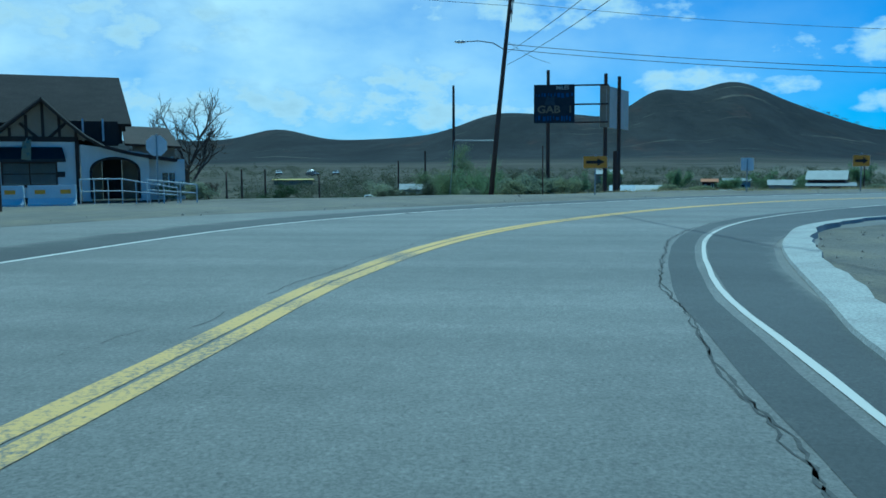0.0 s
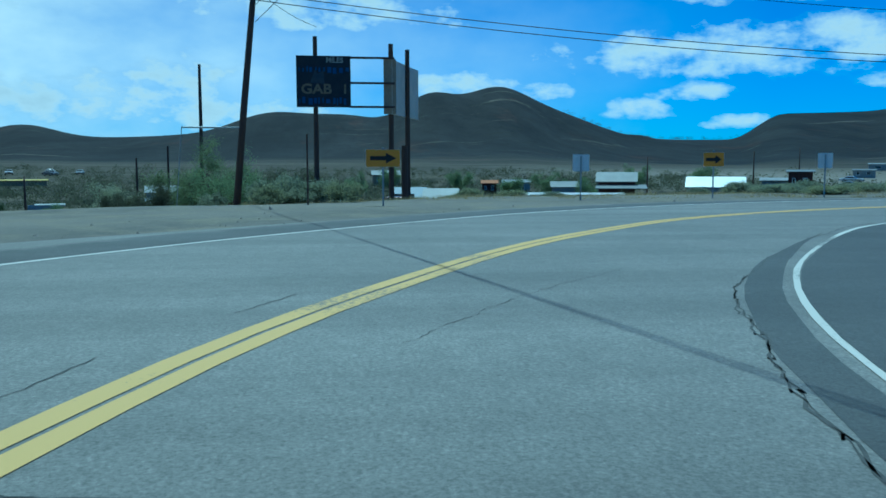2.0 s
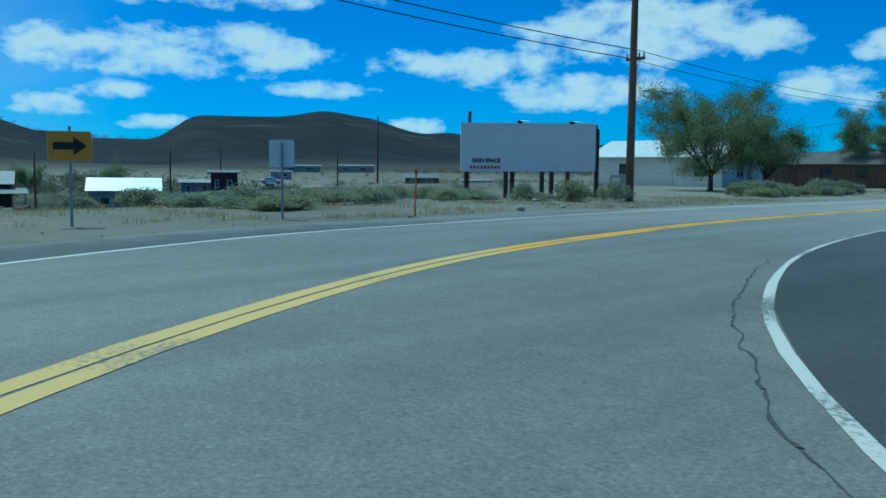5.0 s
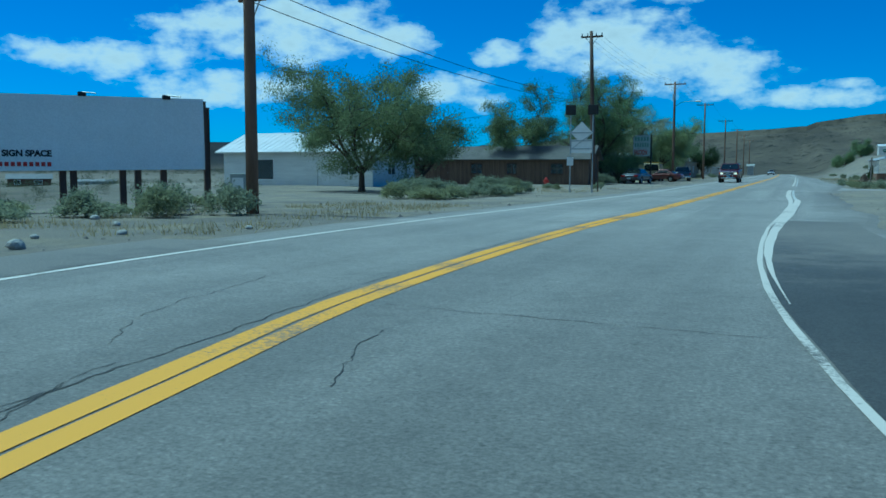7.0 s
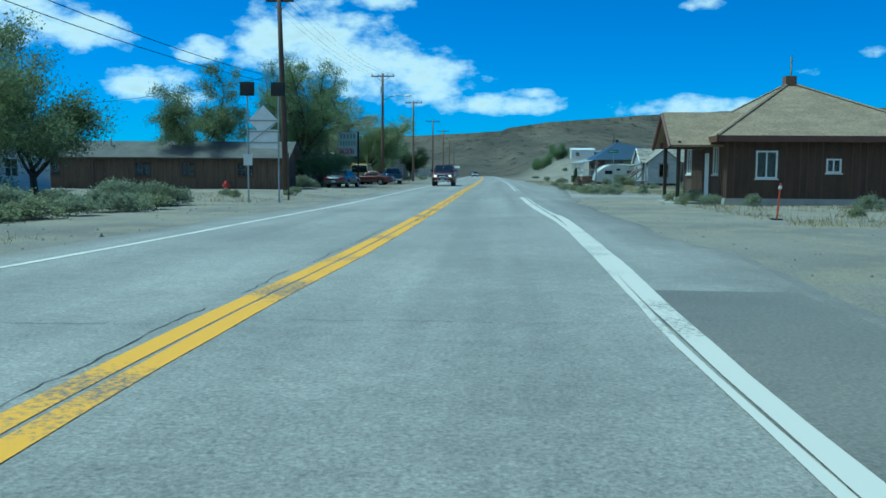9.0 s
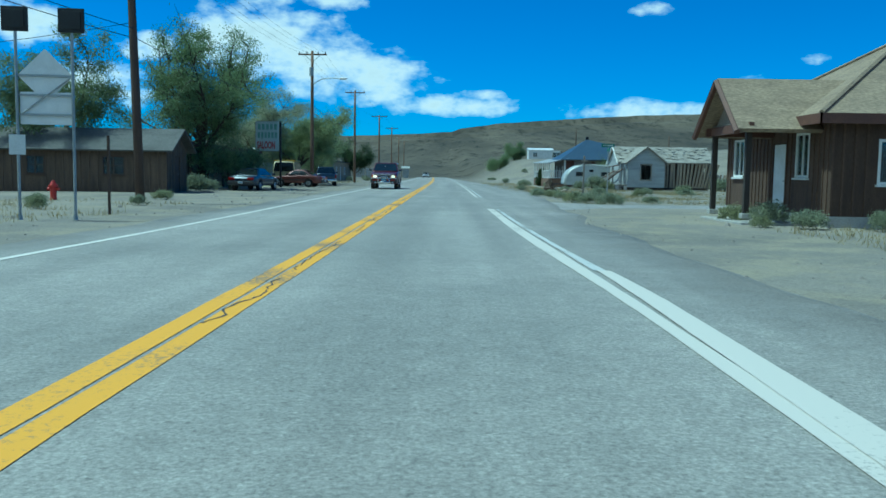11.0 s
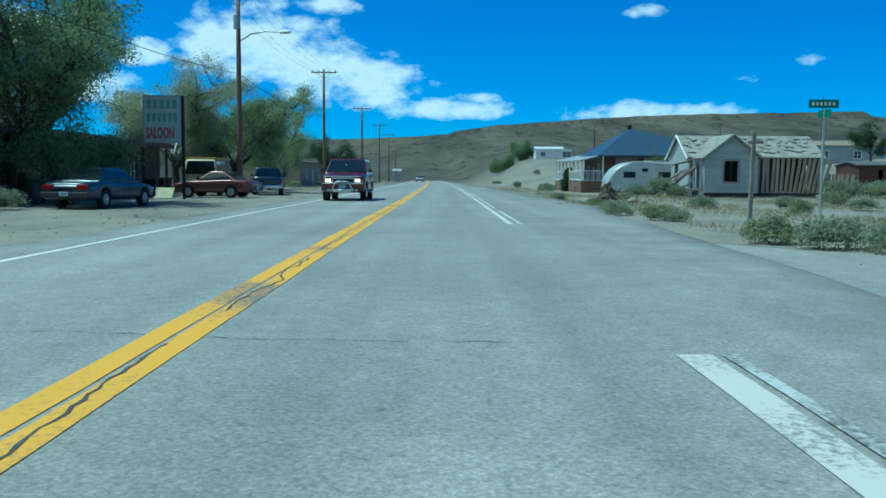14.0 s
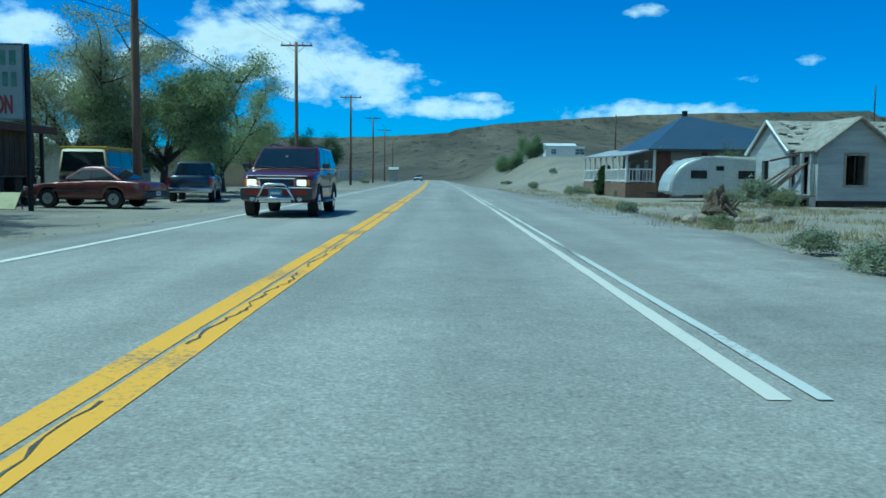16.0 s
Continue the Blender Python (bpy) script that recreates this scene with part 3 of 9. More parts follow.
def build_road():
    rng = random.Random(3)
    n = len(ROAD) - 1
    # cross rows with soft, dusty edges
    verts, faces, dust = [], [], []
    for k in range(n + 1):
        p, nn = FRAMES[k]
        r = ROAD[k]
        el = -r[2] - r[4] + 0.5 * noise.noise((k * 0.21, 1.0, 0.0)) + 0.12 * noise.noise((k * 0.9, 3.0, 0.0))
        er = r[3] + r[5] + 0.5 * noise.noise((k * 0.21, 7.0, 0.0)) + 0.12 * noise.noise((k * 0.9, 9.0, 0.0))
        for o, d, z in ((el - 0.25, 1.0, -0.05), (el, 1.0, -0.012), (el + 0.45, 0.62, 0.0), (-r[2] - 0.25, 0.28, 0.0), (-r[2] + 0.5, 0.0, 0.0), (0.0, 0.0, 0.0),
                        (r[3] - 0.5, 0.0, 0.0), (r[3] + 0.3, 0.25, 0.0), (max(r[3] + 0.32, er - 0.6), 0.55, 0.0), (max(r[3] + 0.34, er), 1.0, -0.012), (max(r[3] + 0.36, er) + 0.25, 1.0, -0.05)):
            q = p + nn * o
            verts.append((q[0], q[1], z))
            dust.append(d)
    for k in range(n):
        for j in range(10):
            a = k * 11 + j
            faces.append((a, a + 1, a + 12, a + 11))
    ob = part_of("road", verts, faces, asphalt)
    layer = ob.data.attributes.new("dust", "FLOAT", "POINT")
    layer.data.foreach_set("value", dust)
    tagged(ob, "worn grey two-lane asphalt road with cracks", "road", kind="structure")
    # darker paving inside the bend, dusty towards its end, and a dark strip outside the far edge line
    def band(offsets, k0, k1, z, m, fade):
        verts, faces, dust, n = [], [], [], len(offsets)
        for k in range(k0, k1 + 1):
            p, nn = FRAMES[k]
            for o, d in offsets:
                q = p + nn * (o(ROAD[k]) + 0.06 * noise.noise((k * 0.4, 4.0, 0.0)))
                verts.append((q[0], q[1], z))
                dust.append(d + fade(k))
        for k in range(k1 - k0):
            faces += [(k * n + j, k * n + j + 1, (k + 1) * n + j + 1, (k + 1) * n + j) for j in range(n - 1)]
        ob = part_of("shoulder", verts, faces, m)
        ob.data.attributes.new("dust", "FLOAT", "POINT").data.foreach_set("value", dust)
        return ob
    k0, k1 = 30, row_at(24)
    ob = band(((lambda r: r[3] + 0.05, 0.0), (lambda r: r[3] + 0.5 * max(0.9, r[5] - 0.3), 0.12), (lambda r: r[3] + 0.8 * max(0.9, r[5] - 0.3), 0.3), (lambda r: r[3] + max(0.9, r[5] - 0.3), 0.7)),
              k0, k1, 0.004, asphalt_dark, lambda k: 1.0 * step01(6, 22, ROAD[k][1]) * (1 if ROAD[k][0] < 12 else 0))
    tagged(ob, "darker asphalt shoulder inside the bend", "road shoulder", kind="structure")
    ob = band(((lambda r: -r[2] - 1.9, 0.85), (lambda r: -r[2] - 1.45, 0.35), (lambda r: -r[2] - 0.8, 0.1), (lambda r: -r[2] - 0.12, 0.0)), 24, row_at(14), 0.004, asphalt_dark,
              lambda k: 0.9 * step01(-6, 12, ROAD[k][1]) * (1 if ROAD[k][0] < 12 else 0))
    tagged(ob, "dark dusty asphalt strip outside the far edge line", "road shoulder", kind="structure")
    for a, b in ((-0.52, -0.14),):
        def thin(r, o, c=(a + b) / 2):
            return r[3] + c + (o - c) * step01(48, 36, r[0]) * step01(9, 16, r[0])
        ob = band(((lambda r, a=a: thin(r, a), 0.25), (lambda r, a=a, b=b: r[3] + (a + b) / 2, 0.0), (lambda r, b=b: thin(r, b), 0.25)), 46, 95, 0.0025, asphalt_dark, lambda k: 0.0)
        ob.name = "wheel_worn_band"
        tagged(ob, "dark wheel-worn band beside the edge line", "road wear", kind="structure")
    # paint
    def drawn(r):
        return 0.05 + 0.38 * step01(11.5, 19, r[0]) * step01(29, 22, r[0]) + 0.1 * step01(22, 29, r[0]) + 0.15 * step01(-2, 3, r[1]) * step01(9, 5, r[1]) + 0.03 * step01(20, 30, r[1])
    for name, a, b, m, k0, k1, lab in (
            ("yellow_line", -0.215, -0.02, yellow_line_old, 0, row_at(1), "faded pale yellow centre line of the bend"),
            ("yellow_line", 0.02, 0.205, yellow_line_old, 0, row_at(1), "faded pale yellow centre line of the bend"),
            ("yellow_line", -0.215, -0.02, yellow_line, row_at(1), n, "yellow centre line, worn at its edges"),
            ("yellow_line", 0.02, 0.205, yellow_line, row_at(1), n, "yellow centre line, worn at its edges")):
        ob = part(name, strip((lambda r, a=a: a + drawn(r), lambda r, b=b: b + drawn(r)), k0, k1, 0.005, jitter=0.008, rng=rng), m)
        tagged(ob, lab, "road marking", "centre lines", "structure")
    ob = part("edge_line", strip((lambda r: -r[2] - 0.07, lambda r: -r[2] + 0.06), 0, n, 0.005, jitter=0.008, rng=rng), white_edge)
    tagged(ob, "white painted edge line, slightly worn", "road marking", "edge lines", "structure")
    ya, yb = row_at(58.8), row_at(74.3)
    thin_thick = lambda r: 0.07 + 0.03 * step01(13, 8, r[0]) * step01(3, -3, r[1]) + 0.07 * step01(22, 30, r[1]) + 0.09 * step01(36, 44, r[1])
    thick_thin = lambda r: (0.24 - 0.08 * step01(26, 18, r[1]) - 0.14 * step01(36, 44, r[1])) * (0.1 + 0.9 * step01(10, 18, r[1]))
    for k0, k1, o, w, m in ((0, ya, 0.0, thin_thick, white_line), (row_at(10), row_at(40), 0.27, thick_thin, white_line), (row_at(40), ya, 0.22, thick_thin, white_line_old), (yb, n, 0.03, lambda r: 0.13, white_line), (yb, n, 0.27, lambda r: 0.09, white_line_old)):
        ob = part("edge_line", strip((lambda r: r[3] + o - ((0.11 * step01(40, 32, r[1]) + 0.05 * step01(22, 15, r[1])) if o > 0.1 else 0.0) - w(r) / 2, lambda r: r[3] + o - ((0.11 * step01(40, 32, r[1]) + 0.05 * step01(22, 15, r[1])) if o > 0.1 else 0.0) + w(r) / 2), k0, k1, 0.010 if o > 0.1 else 0.006, jitter=0.008, rng=rng), m)
        tagged(ob, "white painted edge line, slightly worn" if m is white_line else "older thin white edge line, worn to dashes", "road marking", "edge lines", "structure")
    # side street on the right of the straight
    bm, prev = bmesh.new(), None
    for k in range(40):
        x = 5.0 + 1.5 * k
        y0, y1 = 62.6 - 5 * step01(9, 5, x), 67.2 + 5 * step01(9, 5, x)
        y0, y1 = y0 + 0.3 * noise.noise((k * 0.7, 2.0, 0)), y1 + 0.3 * noise.noise((k * 0.7, 5.0, 0))
        cur = [bm.verts.new((x, y0 + (y1 - y0) * j / 6, ground_z(x, y0 + (y1 - y0) * j / 6) + (0.02 if 0 < j < 6 else -0.04))) for j in range(7)]
        if prev:
            for j in range(6):
                bm.faces.new((prev[j], cur[j], cur[j + 1], prev[j + 1]))
        prev = cur
    tagged(part("road", bm, asphalt), "narrow side street of worn asphalt meeting the road", "road", kind="structure")
    # cracks
    cracks = (((21.2, -23.5), (22.3, -21.0), (23.2, -20.2)), ((21.4, -17.7), (19.1, -16.2), (17.2, -14.6)),
              ((23.2, -20.2), (24.1, -19.6), (24.4, -18.2), (24.9, -16.8)), ((25.0, -20.9), (23.9, -20.4), (23.2, -20.2)), ((36.0, -21.9), (34.7, -21.7)),
              ((12.1, -11.0), (10.6, -9.7), (9.1, -8.1)), ((6.5, -13.7), (7.5, -12.8), (8.5, -12.0), (10.2, -10.4)), ((12.2, -11.4), (12.1, -11.0), (12.5, -10.8)),
              ((7.8, -8.2), (8.7, -7.7), (9.5, -7.0), (10.2, -6.4)), ((9.4, -8.3), (8.9, -7.7)), ((1.7, 5.9), (1.2, 7.5)), ((1.05, 2.4), (0.75, 3.4), (0.42, 4.6), (0.2, 5.9)), ((0.9, 2.7), (0.7, 3.3), (0.5, 4.0)), ((1.0, 3.6), (0.6, 3.8), (0.3, 4.3)), ((0.75, 4.2), (0.45, 5.0), (0.3, 5.4)), ((4.3, 7.6), (6.3, 7.9)),
              ((0.4, 8.7), (1.9, 8.5), (3.9, 8.3)), ((-0.3, 6.3), (-1.0, 7.6), (-1.4, 9.9)), ((-3.8, 49.3), (-1.8, 49.2), (-0.3, 49.1)), ((1.0, 46.1), (1.8, 45.9), (3.4, 45.8)),
              ((3.0, 43.1), (3.7, 43.1), (5.2, 43.1)), ((3.9, 48.7), (5.2, 48.6)), ((-1.6, 59.3), (-0.7, 59.4), (0.4, 59.2), (2.8, 59.1)), ((-3.5, 21.3), (-0.6, 21.4)),
              ((0.4, 21.7), (3.0, 21.8)), ((-3.8, 32.0), (-1.0, 32.3)), ((0.5, 55.2), (2.5, 55.0)), ((-3.5, 70), (0, 70.4), (3.0, 70.1)), ((1.2, 80), (2.6, 80.3)))
    for line in cracks:
        pts = smooth_line(line, 0.09)
        bm, prev = bmesh.new(), None
        drift = 0.0
        for k, p in enumerate(pts):
            d = pts[min(k + 1, len(pts) - 1)] - pts[max(k - 1, 0)]
            nn = np.array((d[1], -d[0])) / max(1e-6, np.hypot(*d))
            drift = 0.7 * drift + rng.uniform(-.03, .03)
            if rng.random() < 0.06:
                prev = None
            q, w = p + nn * drift, rng.uniform(0.001, 0.007)
            cur = bm.verts.new((*(q - nn * w), 0.0035)), bm.verts.new((*(q + nn * w), 0.0035))
            if prev:
                bm.faces.new((prev[0], prev[1], cur[1], cur[0]))
            prev = cur
        tagged(part("road_crack", bm, tar), "thin dark crack in the asphalt", "road crack", "road cracks", "structure")
    # long seams beside the lines of the bend
    for off, k0, k1 in (("r", 34, row_at(2)), ("r", 40, 78), ("y", row_at(-2), row_at(34)), ("y", 60, 75), ("c", row_at(36), row_at(84))):
        bm, prev, drift = bmesh.new(), None, 0.0
        for j in range(8 * (k1 - k0)):
            k, u = k0 + j // 8, (j % 8) / 8
            (p0, nn), (p1, _) = FRAMES[k], FRAMES[k + 1]
            p = p0 * (1 - u) + p1 * u
            drift = 0.75 * drift + rng.uniform(-.03, .03)
            o = (ROAD[k][3] * (1 - u) + ROAD[k + 1][3] * u - 0.6 + 0.32 * step01(18, 10, ROAD[k][0]) + 0.1 * noise.noise(((k + u) * 0.4, 0.0, 0.0)) if off == "r" else -0.26 if off == "y" else 0.15 + 0.08 * noise.noise(((k + u) * 0.9, 7.0, 0.0))) + drift
            w = rng.uniform(0.002, 0.011) if off == "y" else rng.uniform(0.003, 0.016) if off == "r" else rng.uniform(0.004, 0.016)
            cur = bm.verts.new((*(p + nn * (o - w)), 0.0075 if off == "c" else 0.0035)), bm.verts.new((*(p + nn * (o + w)), 0.0075 if off == "c" else 0.0035))
            if prev and noise.noise(((k + u) * 0.35, 5.0, 0.0)) > (-0.4 if off == "r" else -0.12):
                bm.faces.new((prev[0], prev[1], cur[1], cur[0]))
            prev = cur
        tagged(part("road_crack", bm, tar), "long dark seam along the painted line", "road crack", "road cracks", "structure")


build_road()

# ---- plants ----
bark = mat("bark", (0.10, 0.08, 0.06), (0.065, 0.052, 0.042), 0.95, scale=2, fine=22, stretch=(5, 5, 1), bump=0.6)
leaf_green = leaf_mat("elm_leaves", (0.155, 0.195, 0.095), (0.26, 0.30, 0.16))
# brighter copy of the elm leaf colour, for trees along the straight
leaf_pale = leaf_mat("brightened_leaves", (0.23, 0.28, 0.135), (0.37, 0.41, 0.225))
leaf_dark = leaf_mat("dark_leaves", (0.16, 0.22, 0.11), (0.28, 0.34, 0.18))
leaf_grey = leaf_mat("grey_leaves", (0.31, 0.33, 0.21), (0.43, 0.44, 0.30))
leaf_pine = leaf_mat("pine_needles", (0.05, 0.08, 0.04), (0.085, 0.115, 0.055))
leaf_sage = leaf_mat("sage_leaves", (0.22, 0.245, 0.165), (0.33, 0.35, 0.24))
leaf_sage2 = leaf_mat("sage_leaves_green", (0.22, 0.24, 0.14), (0.33, 0.34, 0.20))
leaf_brush = leaf_mat("dark_brush_leaves", (0.075, 0.085, 0.055), (0.15, 0.155, 0.10))
grass_mat = leaf_mat("dry_grass_blades", (0.42, 0.35, 0.19), (0.30, 0.26, 0.14))


def leaf_cloud(centres, spread, count, size, rng, squash=0.8, hang=0.0, clumps=False):
    """Many small leaf blades scattered round the given centres."""
    verts, faces = [], []
    cs = np.array(centres)
    weight = rng.gamma(0.55, 1.0, len(cs)) + 0.03 if clumps else np.ones(len(cs))
    pick = rng.choice(len(cs), count, p=weight / weight.sum())
    pts = cs[pick] + rng.normal(0, 1, (count, 3)) * np.array((spread, spread, spread * squash))
    pts[:, 2] -= np.abs(rng.normal(0, 1, count)) * hang
    a = rng.normal(0, 1, (count, 3))
    a /= np.linalg.norm(a, axis=1)[:, None]
    b = np.cross(a, rng.normal(0, 1, (count, 3)))
    b /= np.linalg.norm(b, axis=1)[:, None]
    s = size * rng.uniform(0.6, 1.4, count)[:, None]
    quad = np.stack([pts - a * s, pts + b * s * 0.45, pts + a * s, pts - b * s * 0.45], 1).reshape(-1, 3)
    faces = [(4 * k, 4 * k + 1, 4 * k + 2, 4 * k + 3) for k in range(count)]
    return quad.tolist(), faces


def branch_path(rng, start, way, length, n=5, wobble=0.18, lift=0.05):
    pts, d = [np.array(start, float)], np.array(way, float)
    for _ in range(n):
        d = d + rng.normal(0, wobble, 3) + np.array((0, 0, lift))
        d /= np.linalg.norm(d)
        pts.append(pts[-1] + d * length / n)
    return pts, d


def tree(m, seed, height, radius, leaves, leaf_m, label, size=0.13, limbs=5, low=0.25, lean=(0, 0), spread=0.5, bare=False, trunk_r=None, category="tree", group="trees", split=0.6, hang=0.25):
    rng = np.random.default_rng(seed)
    th = thing("tree", m, label, category, group)
    r0 = trunk_r or 0.03 * height
    trunk_h = height * low
    tp, _ = branch_path(rng, (0, 0, -0.15), (lean[0], lean[1], 1), trunk_h + 0.15, 4, 0.06, 0.2)
    bm = tube(tp, [r0 * 1.35] + [r0 * (1 - 0.08 * k) for k in range(1, len(tp))], 9)
    tips = []
    for i in range(limbs):
        az = 2 * math.pi * (i + rng.uniform(-.25, .25)) / limbs
        up = rng.uniform(0.55, 1.5)
        way = np.array((math.cos(az) * split * 1.6, math.sin(az) * split * 1.6, up))
        way /= np.linalg.norm(way)
        reach = min(radius / max(0.25, math.hypot(way[0], way[1])), (height - trunk_h) / max(0.3, way[2])) * rng.uniform(0.72, 0.92)
        lp, d = branch_path(rng, tp[-1 - int(rng.integers(0, 2))], way, reach, 6, 0.13, 0.06)
        rr = r0 * rng.uniform(0.42, 0.6)
        tube(lp, [rr * (1 - 0.14 * k) for k in range(len(lp))], 7, bm)
        for j in range(2, 7):
            for _ in range(3 if j > 3 else 2):
                w2 = d + rng.normal(0, 0.75, 3)
                w2 /= np.linalg.norm(w2)
                bp, d2 = branch_path(rng, lp[min(j, len(lp) - 1)], w2, reach * rng.uniform(0.22, 0.45), 4, 0.22, 0.03)
                tube(bp, [rr * 0.32 * (1 - 0.2 * k) for k in range(len(bp))], 5, bm)
                tips += bp[2:]
                for _ in range(2):
                    w3 = d2 + rng.normal(0, 0.8, 3)
                    w3 /= np.linalg.norm(w3)
                    cp, _ = branch_path(rng, bp[int(rng.integers(2, 5))], w3, reach * rng.uniform(0.12, 0.25), 3, 0.3, -0.02)
                    tube(cp, [rr * 0.13, rr * 0.11, rr * 0.09, rr * 0.06], 4, bm)
                    tips += cp[1:]
    part("trunk", bm, bark, th, smooth=True)
    if not bare:
        v, f = leaf_cloud(tips, spread * 0.62, int(leaves * 4.6), size * 0.47, rng, 0.75, hang * 0.6, True)
        part_of("crown", v, f, leaf_m, th)
    return th


def bare_tree(m, seed, height, radius, label, trunk=0.11, name="tree", low=0.3):
    """A leafless crown: limbs that fork again and again into thin twigs."""
    rng = np.random.default_rng(seed)
    th = thing(name, m, label, name, "leafless " + name + "s")
    bm = bmesh.new()
    tp, _ = branch_path(rng, (0, 0, -0.15), (0.03, 0.0, 1), height * low, 3, 0.05, 0.2)
    tube(tp, [trunk * 1.3, trunk, trunk * 0.9, trunk * 0.85], 8, bm)

    def grow(start, way, length, r, depth):
        pts, d = branch_path(rng, start, way, length, 4, 0.16, 0.10 if depth < 2 else 0.03)
        tube(pts, [r * (1 - 0.15 * k) for k in range(5)], 5 if depth < 2 else 3, bm)
        if depth == 4:
            return
        for j in (2, 3, 4, 4) if depth else (2, 3, 4, 4, 4):
            w = d + rng.normal(0, 0.52, 3)
            grow(pts[j], w / np.linalg.norm(w), length * rng.uniform(0.5, 0.72), r * 0.58, depth + 1)

    for i in range(5):
        a = 6.283 * i / 5 + rng.uniform(-.3, .3)
        f = radius / height
        w = np.array((math.cos(a) * f * 1.7, math.sin(a) * f * 1.7, 0.9))
        grow(tp[-1] if i % 2 else tp[-2], w / np.linalg.norm(w), height * 0.30, trunk * 0.62, 0)
    part("branchwork", bm, bark, th)
    return th


def conifer(m, seed, height, radius, label, group="conifers", low=0.12):
    rng = np.random.default_rng(seed)
    th = thing("tree", m, label, "tree", group)
    bm = tube([(0, 0, -0.2), (0.03, 0, height * 0.5), (0, 0.02, height * 0.97)], [height * 0.03, height * 0.02, 0.02], 7)
    tips = []
    for k in range(46):
        z = height * (low + (1 - low) * (k / 46) ** 0.9)
        rad = radius * (1 - 0.75 * ((z / height - low) / (1 - low))) * rng.uniform(0.55, 1.05)
        az = k * 2.4 + rng.uniform(-.3, .3)
        p = [(0, 0, z), (rad * .5 * math.cos(az), rad * .5 * math.sin(az), z + 0.08 * rad), (rad * math.cos(az), rad * math.sin(az), z + rng.uniform(-.05, .25) * rad)]
        tube(p, [0.035, 0.022, 0.01], 4, bm)
        tips += [np.array(p[1]), np.array(p[2]), (np.array(p[1]) + np.array(p[2])) / 2]
    part("trunk", bm, bark, th, smooth=True)
    v, f = leaf_cloud(tips, radius * 0.16, 5200, 0.10 * max(1.0, height / 7), rng, 0.7)
    part_of("crown", v, f, leaf_pine, th)
    return th


def sage_mesh(seed, mtl, n=3000):
    rng = np.random.default_rng(seed)
    cs = []
    for _ in range(34):
        a, r = rng.uniform(0, 6.283), rng.uniform(0, 0.42) ** 0.8
        cs.append((r * math.cos(a), r * math.sin(a), rng.uniform(0.12, 0.5) * math.sqrt(max(0.05, 1 - (r / 0.62) ** 2)) + 0.05))
    v, f = leaf_cloud(cs, 0.085, n, 0.034, rng, 0.8)
    v = [(x, y, max(z, -0.02)) for x, y, z in v]
    me = bpy.data.meshes.new("foliage")
    me.from_pydata(v, [], f)
    me.materials.append(mtl)
    return me


SAGE = [sage_mesh(s, leaf_sage if s % 3 else leaf_sage2) for s in range(6)]


def sagebrush(x, y, w, h, k, rng):
    th = thing("sagebrush", pose(x, y, ground_z(x, y) + 0.0, 0, 0, rng.uniform(0, 360)) @ Matrix.Diagonal((w, w, h / 0.6, 1)), 
               "grey-green sagebrush growing in the dry roadside dirt", "shrub", "sagebrush shrubs")
    o = new("foliage", SAGE[k % len(SAGE)])
    o.parent = th
    return th


